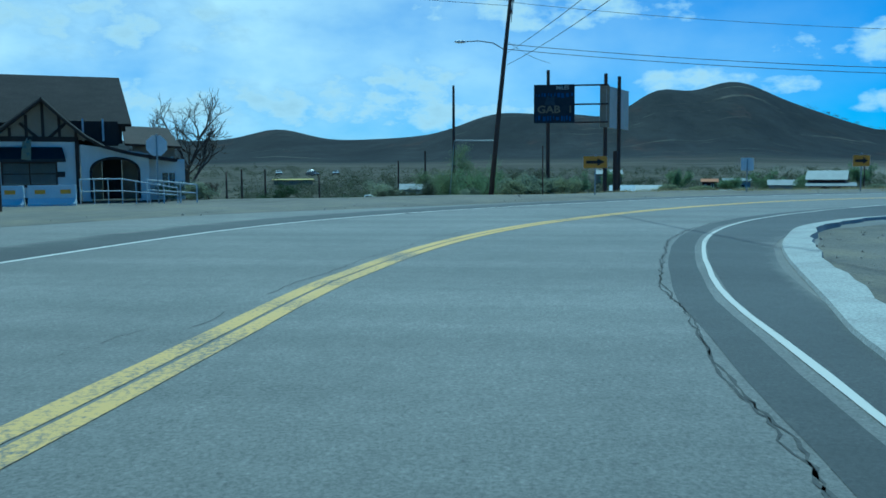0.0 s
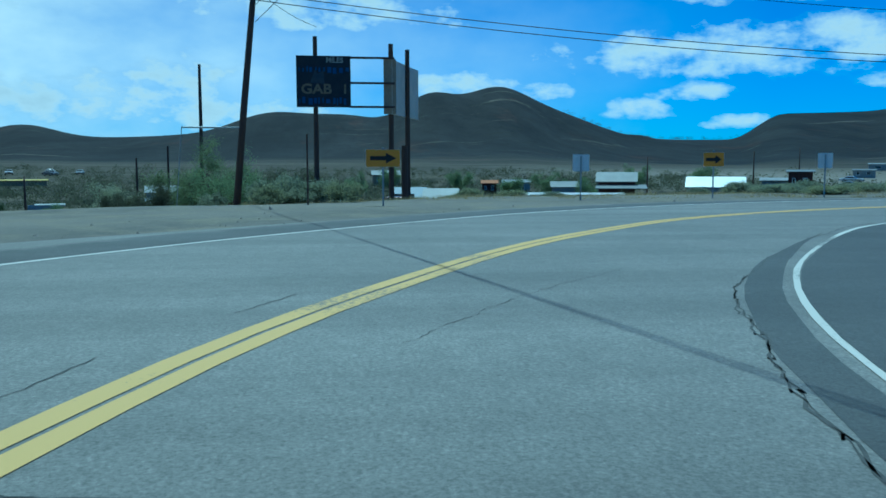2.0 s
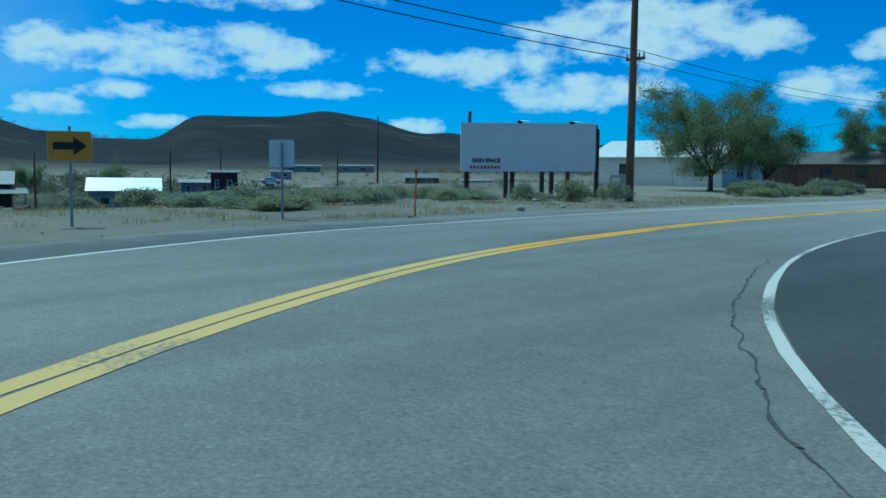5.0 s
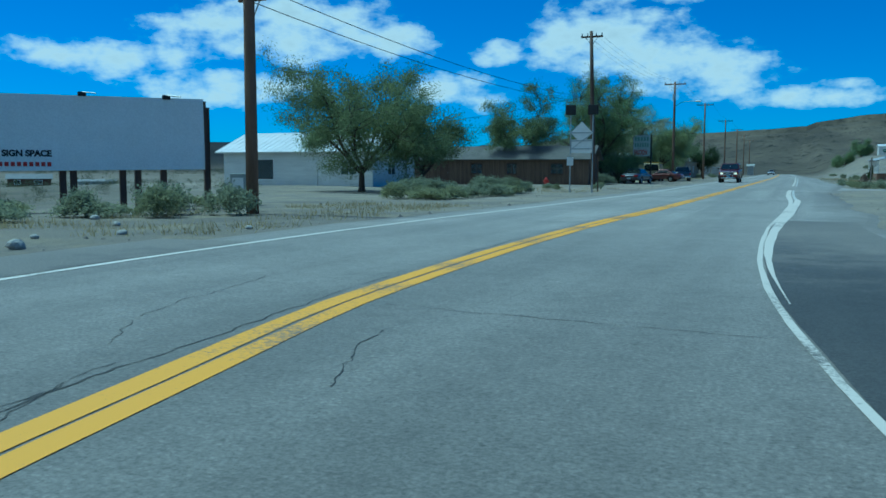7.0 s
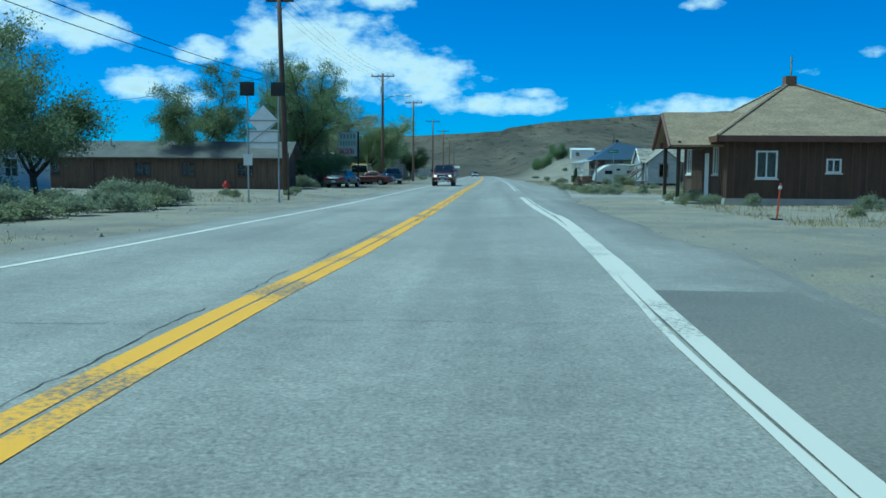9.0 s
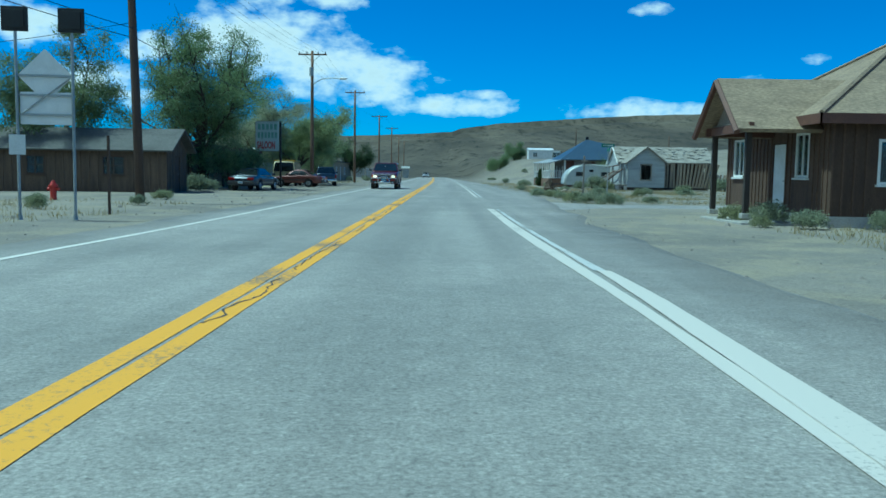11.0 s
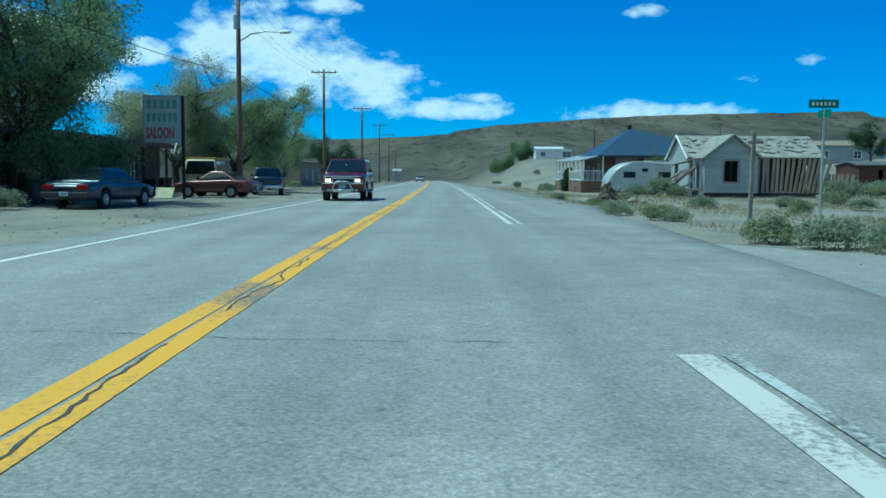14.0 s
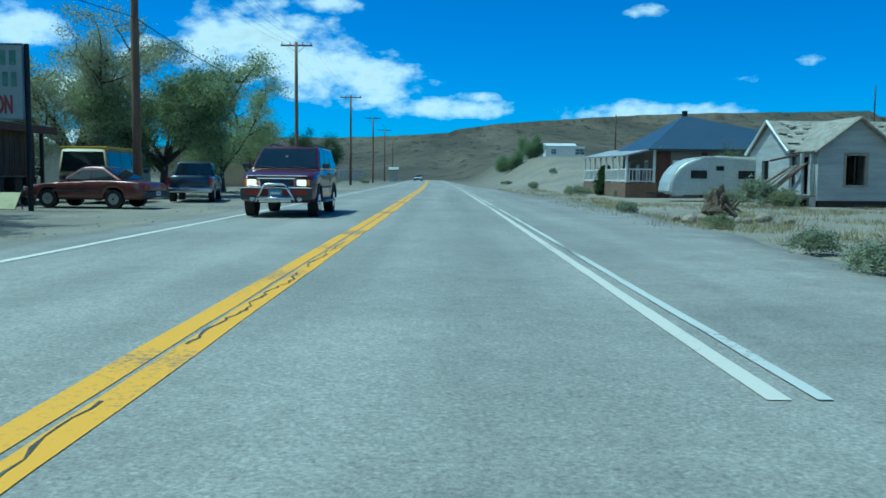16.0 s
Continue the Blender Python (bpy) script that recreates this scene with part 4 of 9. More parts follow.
def build_plants():
    def at(x, y, dz=0.0):
        return pose(x, y, ground_z(x, y) + dz)

    tree(at(-17.0, 49.5), 14, 5.9, 2.4, 6500, leaf_green, "smaller green elm growing against its neighbour", 0.12, 5, 0.22, spread=0.5)
    tree(at(-19.6, 46.4), 11, 6.9, 5.6, 19000, leaf_green, "broad spring-green elm with a low forked trunk", 0.12, 9, 0.2, split=0.85, spread=0.5)
    tree(at(-14.6, 87.5), 13, 11.8, 4.3, 15500, leaf_dark, "tall open green tree before a wooden saloon building", 0.13, 9, 0.2, split=0.46, spread=0.48)
    tree(at(-12.4, 86.6), 14, 4.4, 2.3, 3600, leaf_dark, "low bushy sapling beside the tall tree", 0.11, 6, 0.12, spread=0.4, split=0.8)
    tree(at(-16.8, 93), 24, 8.6, 4.4, 5500, leaf_green, "tall open-crowned tree behind a long wooden building", 0.12, 7, 0.3, spread=0.5)
    tree(at(-19.8, 77.5), 15, 7.8, 3.7, 10500, leaf_green, "open-crowned tree with bare forked limbs behind a long roof", 0.13, 6, 0.3, spread=0.45)
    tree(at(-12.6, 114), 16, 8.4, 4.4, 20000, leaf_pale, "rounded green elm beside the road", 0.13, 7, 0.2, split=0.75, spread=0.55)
    tree(at(-16.2, 112), 17, 9.2, 4.2, 17000, leaf_grey, "grey-leaved tree still half bare", 0.12, 7, 0.22, spread=0.5)
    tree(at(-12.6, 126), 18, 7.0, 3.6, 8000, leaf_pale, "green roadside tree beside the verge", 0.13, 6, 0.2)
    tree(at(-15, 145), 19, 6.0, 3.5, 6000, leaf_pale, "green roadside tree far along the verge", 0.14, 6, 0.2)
    bare_tree(at(-23.8, -48.0), 21, 6.9 - ground_z(-23.8, -48.0), 4.3, "leafless tree with a fan of fine dark branches", trunk=0.24, low=0.44)
    for k, (x, y, h, r) in enumerate(((3.6, -36.6, 1.5, 0.9), (1.9, -35.2, 1.2, 0.9), (0.2, -36.4, 1.0, 0.8))):
        bare_tree(at(x, y), 60 + k, h, r, "leafless brown shrub with dense twigs at the bank", trunk=0.05, name="shrub")
    tree(at(-34, -27.5), 22, 4.6, 3.2, 6500, leaf_green, "bushy green tree below the road bank", 0.12, 6, 0.12, split=0.8)
    tree(at(-52, -37), 23, 4.4, 2.6, 4500, leaf_grey, "grey-green bushy tree on the plain", 0.12, 6, 0.12, split=0.8)
    tree(at(-60, -31), 25, 5.0, 2.6, 4500, leaf_green, "green bushy tree on the plain", 0.12, 6, 0.12, split=0.8)
    tree(at(16.5, 214), 26, 3.4, 2.3, 4500, leaf_dark, "dark bushy tree on a rise", 0.16, 6, 0.12, split=0.8)
    tree(at(13, 208), 27, 2.8, 2.0, 4000, leaf_dark, "dark bushy tree on a rise", 0.16, 6, 0.12, split=0.8)
    tree(at(18.6, 118.6), 28, 3.8, 1.7, 1500, leaf_green, "young yellow-green tree behind a caravan", 0.09, 5, 0.15)
    tree(at(-13.2, 172), 31, 6.4, 3.2, 6500, leaf_pine, "rounded dark green tree on a short trunk beside the road", 0.14, 7, 0.22, spread=0.5)
    conifer(at(13.0, 128.5), 32, 1.9, 0.75, "small dark juniper on the verge", low=0.02)
    tree(at(-38.7, -45.8), 33, 2.1 - ground_z(-38.7, -45.8), 2.3, 4600, leaf_pine, "dark juniper bush below the bank", 0.13, 7, 0.08, spread=0.3, trunk_r=0.09, split=0.9, hang=0.05, category="shrub", group="junipers")
    for k, (x, y, h, r) in enumerate(((-27, -29.5, 2.4, 1.2), (-30, -24, 2.6, 1.7),
                                         (-37.1, -33.9, 5.9, 1.35), (-40.8, -39.4, 4.6, 1.0), (-29.5, -21, 4.4, 2.6), (-21.0, -24.0, 3.4, 1.8), (-27.5, -20.6, 3.4, 2.0))):
        tree(at(x, y), 70 + k, h, r, 2200, leaf_dark if k % 2 else leaf_brush, "bushy green desert willow below the bank", 0.10, 6, 0.1, spread=0.3, split=0.85, category="shrub", group="willows")
    for k, (d, az, h) in enumerate(((120, 76.5, 4.2), (128, 79.5, 3.6), (115, 73.8, 3.2), (140, 70.5, 3.6), (150, 83.0, 4.0), (135, 66.0, 3.4), (160, 88.0, 4.2), (125, 91.0, 3.6))):
        x, y = 15 - d * math.sin(radians(az)), -13 + d * math.cos(radians(az))
        tree(at(x, y), 80 + k, h, h * 0.55, 1800, leaf_dark, "dark round desert tree among the houses of the plain", 0.2, 6, 0.15, spread=0.4, group="trees of the plain")
    for k, (x, y, h) in enumerate(((51, 152, 5.6), (63, 156, 5.0), (71, 160, 5.6), (77, 163, 5.2))):
        tree(at(x, y), 40 + k, h, 1.9, 3000, leaf_pine, "round-headed dark pine on a bare trunk", 0.13, 5, 0.42, spread=0.4, group="pines")
    # sagebrush, singly where they stand beside the road
    rng = random.Random(5)
    spots = [(3.9, -36.2, 1.3, .9), (2.6, -35.6, 1.4, .8), (0.8, -36.0, 1.3, .8), (-0.6, -36.8, 1.2, .8), (7.8, 83.0, .8, .4), (7.4, 80.2, .9, .42), (7.9, 77.2, .9, .45), (15.3, 106.0, 1.7, 1.2), (14.1, 107.2, 1.2, .8), (16.2, 105.4, 1.2, .8), (27.2, 108.6, 2.0, 1.1), (29.0, 110.0, 2.2, 1.2), (30.6, 109.0, 1.8, 1.0), (32.2, 112.0, 2.0, 1.1), (34.4, 117.5, 2.0, 1.1), (7.9, 68.9, 1.1, .5), (8.4, 67.7, 1.1, .5), (9.1, 66.7, 1.0, .55), (9.6, 67.9, .8, .4), (11.3, 68.3, .8, .35), (8.3, 76.6, .7, .35),
             (8.5, 90, .8, .35), (8.0, 98, .8, .4), (11.6, 99, .8, .4),
             (10.3, 54.0, .9, .5), (10.7, 52.6, 1.0, .6), (11.0, 50.9, .9, .5), (10.0, 51.2, .6, .3), (12.6, 50.2, .7, .5), (15.6, 46.4, .9, .6), (12.9, 41.0, .5, .35), (17.8, 45.5, 1.0, .5),
             (-12.3, 20.8, 1.5, .9), (-11.3, 19.6, 1.2, .8), (-13.3, 19.0, 1.1, .7), (-10.4, 21.4, 1.3, .85), (-9.6, 64.6, .8, .4), (-8.4, 58.5, .6, .35), (-11.6, 58.0, .7, .4), (-10.2, 55.0, .6, .4)]
    for _ in range(26):       # hedge of sage under the elm
        spots.append((rng.uniform(-12.6, -9.3), rng.uniform(34.5, 46.5), rng.uniform(1.0, 1.8), rng.uniform(.5, .9)))
    for _ in range(16):
        spots.append((rng.uniform(-20, -13), rng.uniform(8, 21), rng.uniform(1.0, 1.8), rng.uniform(.3, .52)))
    for _ in range(8):       # behind the sign posts of the bend
        spots.append((rng.uniform(-19, -8), rng.uniform(-26, -17.5), rng.uniform(1.1, 1.9), rng.uniform(.6, 1.1)))
    for _ in range(12):
        spots.append((rng.uniform(-16.5, -11.5), rng.uniform(-21.5, -18.5), rng.uniform(1.2, 2.0), rng.uniform(.8, 1.35)))
    for _ in range(34):      # brush behind the marker post and the billboard
        spots.append((rng.uniform(-36, -15), rng.uniform(3, 27), rng.uniform(1.2, 2.0), rng.uniform(.35, .7)))
    for _ in range(9):      # along the verge behind the marker post
        spots.append((rng.uniform(-17, -10), rng.uniform(3, 19), rng.uniform(1.3, 2.0), rng.uniform(.3, .5)))
    for _ in range(22):
        spots.append((rng.uniform(-40, -14), rng.uniform(-30, 14), rng.uniform(1.0, 1.7), rng.uniform(.35, .7)))
    for _ in range(9):
        spots.append((rng.uniform(12, 30), rng.uniform(72, 101), rng.uniform(.6, 1.3), rng.uniform(.35, .7)))
    for _ in range(14):
        s = rng.choice((-1, 1))
        spots.append((s * rng.uniform(9, 15), rng.uniform(120, 200), rng.uniform(.8, 1.6), rng.uniform(.5, .9)))
    for _ in range(10):
        spots.append((rng.uniform(-16, -11.5), rng.uniform(76, 84), rng.uniform(1.0, 1.8), rng.uniform(.6, 1.0)))
    for k, (x, y, w, h) in enumerate(spots):
        sagebrush(x, y, w, h, k, rng)
    # far brush over the plain and the foot of the mesa
    gen = np.random.default_rng(8)
    cs, n = [], 0
    while n < 6200:
        x, y = (gen.uniform(-230, 150), gen.uniform(-90, 330)) if n % 4 == 0 else ((gen.uniform(-170, -22), gen.uniform(-75, 70)) if n % 4 < 3 else (gen.uniform(-260, -45), gen.uniform(-150, 60)))
        gap = polyline_gap(x, y)
        if gap < 22 or (-30 < x < 30 and 20 < y < 135):
            continue
        near = step01(110, 40, gap)
        size = gen.uniform(.5, 1.1) if x > -22 else gen.uniform(.6, 1.5) * (1 if gen.uniform() < .85 or gap < 60 else 1.9)
        cs.append((x, y, ground_z(x, y) + 0.25 - 0.2 * near, size * (1 - 0.5 * near), near))
        n += 1
    for _ in range(46):      # small trees along the skyline of the dark hill
        a, r = radians(gen.uniform(64, 75)), 1395
        x, y = 30 - r * math.sin(a), -17 + r * math.cos(a)
        cs.append((x, y, ground_z(x, y) + 1.0, gen.uniform(3, 6), 0.0))
    verts, faces = [], []
    for x, y, z, s, near in cs:
        pts, f = leaf_cloud([(x + gen.normal(0, .3 * s), y + gen.normal(0, .3 * s), z + gen.uniform(0, .4) * s) for _ in range(5)], 0.26 * s, 75 + int(75 * near), (0.08 - 0.035 * near) * s, gen)
        faces += [tuple(i + len(verts) for i in q) for q in f]
        verts += pts
    tagged(part_of("desert_brush", verts, faces, leaf_brush), "scattered low desert brush over the plain", "brush", kind="stuff")
    # dry grass on the verges
    verts, faces = [], []
    for x0, x1, y0, y1, count in ((-13, -6.2, 2, 30, 5200), (-20, -7.5, -16, 4, 5200), (-24, -8.5, -24, -14, 2400), (-15, -7, 44, 62, 1500), (8, 20, 66, 110, 16000), (6.6, 11, 88, 150, 5000), (9.8, 20, 36, 51, 3000), (-13, -9.5, 112, 150, 1500), (20, 36, 72, 112, 7000)):
        for _ in range(count // 5):
            x, y = gen.uniform(x0, x1), gen.uniform(y0, y1)
            if noise.noise((x * 0.35, y * 0.35, 5.0)) < -0.05 or polyline_gap(x, y) < 5.4:
                continue
            z = ground_z(x, y) - 0.02
            for _ in range(9):
                bx, by, h = x + gen.normal(0, .16), y + gen.normal(0, .16), gen.uniform(.06, .24)
                a, w = gen.uniform(0, 6.283), 0.010
                dx, dy = math.cos(a) * w, math.sin(a) * w
                lx, ly = gen.normal(0, .07), gen.normal(0, .07)
                faces.append((len(verts), len(verts) + 1, len(verts) + 2))
                verts += [(bx - dx, by - dy, z), (bx + dx, by + dy, z), (bx + lx, by + ly, z + h)]
    tagged(part_of("dry_grass", verts, faces, grass_mat), "tufts of dry straw-coloured grass on the verges", "grass", kind="stuff")
    # stones on the shoulders
    verts, faces = [], []
    for _ in range(2600):
        k = int(gen.integers(20, 330))
        p, n = FRAMES[k]
        side = gen.choice((-1, 1))
        q = p + n * side * ((ROAD[k][3] + ROAD[k][5] if side > 0 else ROAD[k][2] + ROAD[k][4]) + abs(gen.normal(0, 2.2)) - 0.1)
        s = gen.uniform(.012, .05) if gen.uniform() < .97 else gen.uniform(.06, .13)
        z = ground_z(*q) + s * 0.3
        b = len(verts)
        rot = gen.uniform(0, 6.283)
        for j in range(5):
            a = rot + 6.283 * j / 5
            verts.append((q[0] + s * gen.uniform(.7, 1.2) * math.cos(a), q[1] + s * gen.uniform(.7, 1.2) * math.sin(a), z - s * .3))
        verts += [(q[0] + gen.normal(0, s * .2), q[1] + gen.normal(0, s * .2), z + s * .55)]
        faces += [(b + j, b + (j + 1) % 5, b + 5) for j in range(5)]
    tagged(part_of("gravel", verts, faces, mat("gravel_stone", (0.30, 0.27, 0.23), (0.2, 0.18, 0.16), 0.95, island=0.35)), "loose grey-brown gravel on the shoulders", "gravel", kind="stuff")
    # a few stones large enough to count
    for x, y, s in ((-7.2, 11.6, .15), (-7.9, 14.6, .1), (-8.6, 13.2, .08), (-9.8, 16.5, .1), (-12.1, 18.2, .12), (-6.6, 16.9, .08)):
        bm = bmesh.new()
        bmesh.ops.create_icosphere(bm, subdivisions=2, radius=s)
        for v in bm.verts:
            v.co *= 1 + 0.35 * noise.noise(v.co * 6 + Vector((x, y, 0)))
            v.co.z *= 0.65
        ob = part("stone", bm, concrete)
        ob.location = (x, y, ground_z(x, y) + s * 0.4)
        tagged(ob, "pale broken stone lying on the gravel shoulder", "stone", "stones on the shoulder")


build_plants()

# ---- poles, wires and signs ----
yellow_sign = mat("sign_yellow", (0.75, 0.34, 0.02), (0.66, 0.29, 0.02), 0.5, scale=2, bump=0.02, grain=0.1)
sign_black = mat("sign_black", (0.012, 0.012, 0.012), (0.018, 0.018, 0.018), 0.6, bump=0)
board_white = mat("board_white", (0.90, 0.88, 0.85), (0.84, 0.82, 0.79), 0.7, scale=0.8, fine=25, bump=0.03, grain=0.08)
board_blue = mat("faded_blue_board", (0.016, 0.024, 0.036), (0.032, 0.036, 0.045), 0.75, scale=2.5, fine=30, bump=0.06, grain=0.3)
board_grey = mat("faded_grey_print", (0.035, 0.05, 0.075), (0.06, 0.07, 0.085), 0.8)
board_cream = mat("weathered_cream_board", (0.78, 0.68, 0.55), (0.66, 0.58, 0.47), 0.8, scale=1.2, fine=25, bump=0.05, grain=0.12)
board_tan = mat("tan_board", (0.42, 0.33, 0.22), (0.33, 0.26, 0.18), 0.85, scale=2, fine=25, bump=0.1)
orange = mat("orange_post_plastic", (0.65, 0.12, 0.03), (0.5, 0.1, 0.03), 0.6, bump=0.02)
red_paint = mat("red_paint", (0.45, 0.03, 0.02), (0.34, 0.025, 0.02), 0.55, bump=0.05)
sign_green = mat("sign_green", (0.01, 0.16, 0.10), (0.012, 0.13, 0.085), 0.5, bump=0)
porcelain = mat("insulator", (0.25, 0.27, 0.27), (0.18, 0.2, 0.2), 0.25, bump=0)


def writing(text, size, material, m, parent, name="lettering", bold=0.0):
    cu = bpy.data.curves.new(name, "FONT")
    cu.body, cu.size, cu.extrude, cu.offset = text, size, 0.004, bold
    cu.materials.append(material)
    ob = new(name, cu)
    ob.parent = parent
    ob.matrix_basis = m
    dg = bpy.context.evaluated_depsgraph_get()
    me = bpy.data.meshes.new_from_object(ob.evaluated_get(dg))
    me.materials.clear()
    me.materials.append(material)
    bpy.data.objects.remove(ob)
    ob = new(name, me)
    ob.parent, ob.matrix_basis = parent, m
    return ob


def utility_pole(x, y, h, material=wood_pole, arms=((0.45, 2.4),), lean=(0, 0), lamp=None, label="brown wooden utility pole with a crossarm", r=0.16, can=False, yaw=0.0, z=None):
    z = ground_z(x, y) if z is None else z
    th = thing("utility_pole", pose(x, y, z, 0, 0, yaw), label, "utility pole", "utility poles")
    top = Vector((lean[0], lean[1], h))
    part("shaft", tube([(0, 0, -0.4), top * 0.35, top * 0.7, top], [r, r * 0.92, r * 0.8, r * 0.66], 12), material, th, smooth=True)
    for drop, w in arms:
        c = top * ((h - drop) / h)
        a = part("crossarm", box((c.x, c.y + r * 0.9, c.z), (w, 0.1, 0.12), bevel=0.012), material, th)
        for k in (-0.46, -0.2, 0.2, 0.46):
            part("insulator", rod((c.x + k * w, c.y + r * 0.9, c.z + 0.05), (c.x + k * w, c.y + r * 0.9, c.z + 0.24), 0.045, 0.03, 8), porcelain, a)
        for s in (-1, 1):
            part("brace", rod((c.x + s * w * 0.28, c.y + r * 0.9, c.z - 0.05), (c.x, c.y + r * 0.8, c.z - 0.6), 0.02, 0.02, 6), galv, th)
    if can:
        c = top * ((h - 1.7) / h)
        part("transformer", rod((c.x, c.y - 0.4, c.z - 0.36), (c.x, c.y - 0.4, c.z + 0.34), 0.16, 0.16, 14), galv, th, "grey transformer can")
    if lamp:
        zl, dx, dy, rise = lamp
        c = top * (zl / h)
        end = Vector((c.x + dx, c.y + dy, zl + rise))
        arm = part("lamp_arm", tube([c, c.lerp(end, 0.3) + Vector((0, 0, rise * 0.55)), c.lerp(end, 0.65) + Vector((0, 0, rise * 0.45)), end], 0.035, 7), galv, th)
        d = Vector((dx, dy, 0)).normalized()
        bm = bmesh.new()
        bmesh.ops.create_uvsphere(bm, u_segments=14, v_segments=8, radius=1.0, matrix=Matrix.Translation(end + d * 0.22) @ Matrix.Rotation(math.atan2(d.y, d.x), 4, "Z") @ Matrix.Diagonal((0.36, 0.15, 0.10, 1)))
        part("lamp_head", bm, alu, arm, "grey cobra-head street lamp", smooth=True)
    return th


def wire(a, b, sag, r=0.016):
    a, b = Vector(a), Vector(b)
    pts = []
    for k in range(17):
        t = k / 16
        p = a.lerp(b, t)
        p.z -= sag * 4 * t * (1 - t)
        pts.append(p)
    ob = part("overhead_wire", tube(pts, r, 5), cable_black, smooth=True)
    tagged(ob, "thin black wire slung between wooden poles", "wire", "overhead wires")


def build_poles():
    utility_pole(-10.3, 22.3, 11.0, wood_pole, ((0.5, 2.4), (5.0, 0.9)), r=0.18)
    utility_pole(-9.12, 60.7, 10.7, wood_dark, ((0.35, 1.5),), lean=(-0.32, 0.0), label="dark leaning utility pole with a short crossarm", r=0.17)
    utility_pole(-9.05, 100.2, 11.0, wood_pole, ((0.25, 2.3),), lamp=(8.3, 2.35, -0.3, 0.5), can=True, label="brown utility pole with crossarm, transformer and street lamp")
    utility_pole(-9.3, 135.3, 11.2, wood_pole, ((0.25, 2.4),))
    utility_pole(-9.5, 176, 11.0, wood_pole, ((0.25, 2.6),))
    utility_pole(-9.8, 214, 11.0, wood_pole, ((0.25, 2.6),))
    utility_pole(-10.4, 252, 11.0, wood_pole, ((0.25, 2.6),))
    utility_pole(-11.0, 292, 11.0, wood_pole, ((0.25, 2.6),))
    utility_pole(-10.6, -22.5, 12.1, wood_dark, ((0.35, 1.3), (1.1, 0.8)), lean=(-0.1, 1.25), lamp=(8.75, 0.4, -2.45, 0.5), label="dark leaning pole with a curved street-lamp arm", r=0.16, yaw=0)
    utility_pole(-43.3, -28.8, 12.6, wood_dark, (), r=0.17, label="bare dark wooden pole on the plain")
    utility_pole(14.0, -37.85, 6.4, wood_dark, ((0.6, 0.6),), r=0.14, label="dark wooden pole in front of the half-timbered house")
    strut = thing("guy_strut", pose(-10.6, -22.4, ground_z(-10.6, -22.4)), "pale horizontal guy strut fixed to the leaning pole", "strut")
    part("tube", rod((0, 0.3, 3.35), (0, -2.3, 3.38), 0.042, 0.035, 8), galv, strut)
    part("guy_wire", rod((0, -2.3, 3.38), (0.05, -2.6, -0.1), 0.018, 0.015, 6), galv, strut)
    for x, y, top in ((-37.6, -48.7, 1.38), (-43.1, -48.3, 1.37), (-61.4, -37.9, 2.28), (-52.1, -33.1, 3.23)):
        h = top - ground_z(x, y)
        p = thing("wooden_post", pose(x, y, ground_z(x, y)), "thin dark wooden post standing on the plain", "post", "fence posts")
        part("shaft", rod((0, 0, -0.2), (0.03, 0.03, h), 0.11, 0.09, 8), wood_dark, p)
    for x, y, h in ((-75, 34, 5.5), (-80, 22, 6), (-60, 50, 7.5), (-110, 60, 7), (-48, -44, 4.5), (-42, -52, 5), (-88, 66, 7)):
        utility_pole(x, y, h, wood_dark, (), r=0.11, label="thin wooden pole among the houses of the plain")
    for x, y, h in ((44, 131, 7.0), (33, 150, 6.4), (62, 190, 7.5), (26, 190, 6.0)):
        utility_pole(x, y, h, wood_dark, (), r=0.12, label="thin dark pole standing behind the houses")
    # wires along the road and across the bend
    heads = [(-10.7, -21.3, 11.4), (-10.3, 22.3, 10.6), (-9.45, 60.8, 10.4), (-9.05, 100.2, 10.85), (-9.3, 135.3, 11.1), (-9.5, 176, 10.9), (-9.8, 214, 10.9), (-10.4, 252, 10.9)]
    for k in range(2, len(heads) - 1):
        for s in ((-1.0, -0.4, 0.45, 1.05) if k < 4 else (-1.0, 1.05)):
            a, b = heads[k], heads[k + 1]
            wire((a[0] + s * (0.65 if k == 2 else 1), a[1], a[2]), (b[0] + s, b[1], b[2]), 0.7, 0.006)
    for dz, dx in ((6.0, -.3), (6.25, .3)):
        wire((-10.3 + dx, 22.3, dz), (-9.3 + dx * .5, 60.7, dz - 0.1), 0.55, 0.013)
        wire((-10.3 + dx, 22.3, dz), (-10.6, -21.7, 8.6 + dx * 0.5), 0.7, 0.02)
    wire((-10.3, 22.3, 8.3), (-10.7, -21.3, 11.2), 0.8, 0.014)
    wire((-9.3, 60.7, 5.9), (-9.05, 100.2, 6.6), 0.6, 0.014)
    wire((-9.05, 100.2, 6.6), (-9.3, 135.3, 6.8), 0.5, 0.018)
    wire((-9.3, 60.7, 6.4), (-24, 57.5, 4.2), 0.3, 0.012)
    wire((-10.7, -21.4, 11.3), (22, -52, 11), 0.5, 0.014)
    wire((-10.7, -21.4, 11.0), (16, -60, 12), 0.5, 0.014)
    wire((-10.6, -21.6, 9.0), (-16, -19, 8.2), 0.2, 0.012)
    wire((-10.6, -21.5, 7.5), (46, -9.8, 7.4), 0.7, 0.014)
    wire((-10.6, -21.5, 8.2), (46, -9.4, 8.5), 0.7, 0.014)
    th = thing("steel_post", pose(19.3, 74.5, ground_z(19.3, 74.5)), "tall dark steel post with a short arm in the dry yard", "post")
    part("shaft", rod((0, 0, -0.3), (0, 0, 4.5), 0.09, 0.075, 10), wood_dark, th)
    part("arm", box((0.02, 0, 4.15), (0.5, 0.06, 0.06)), wood_dark, th)
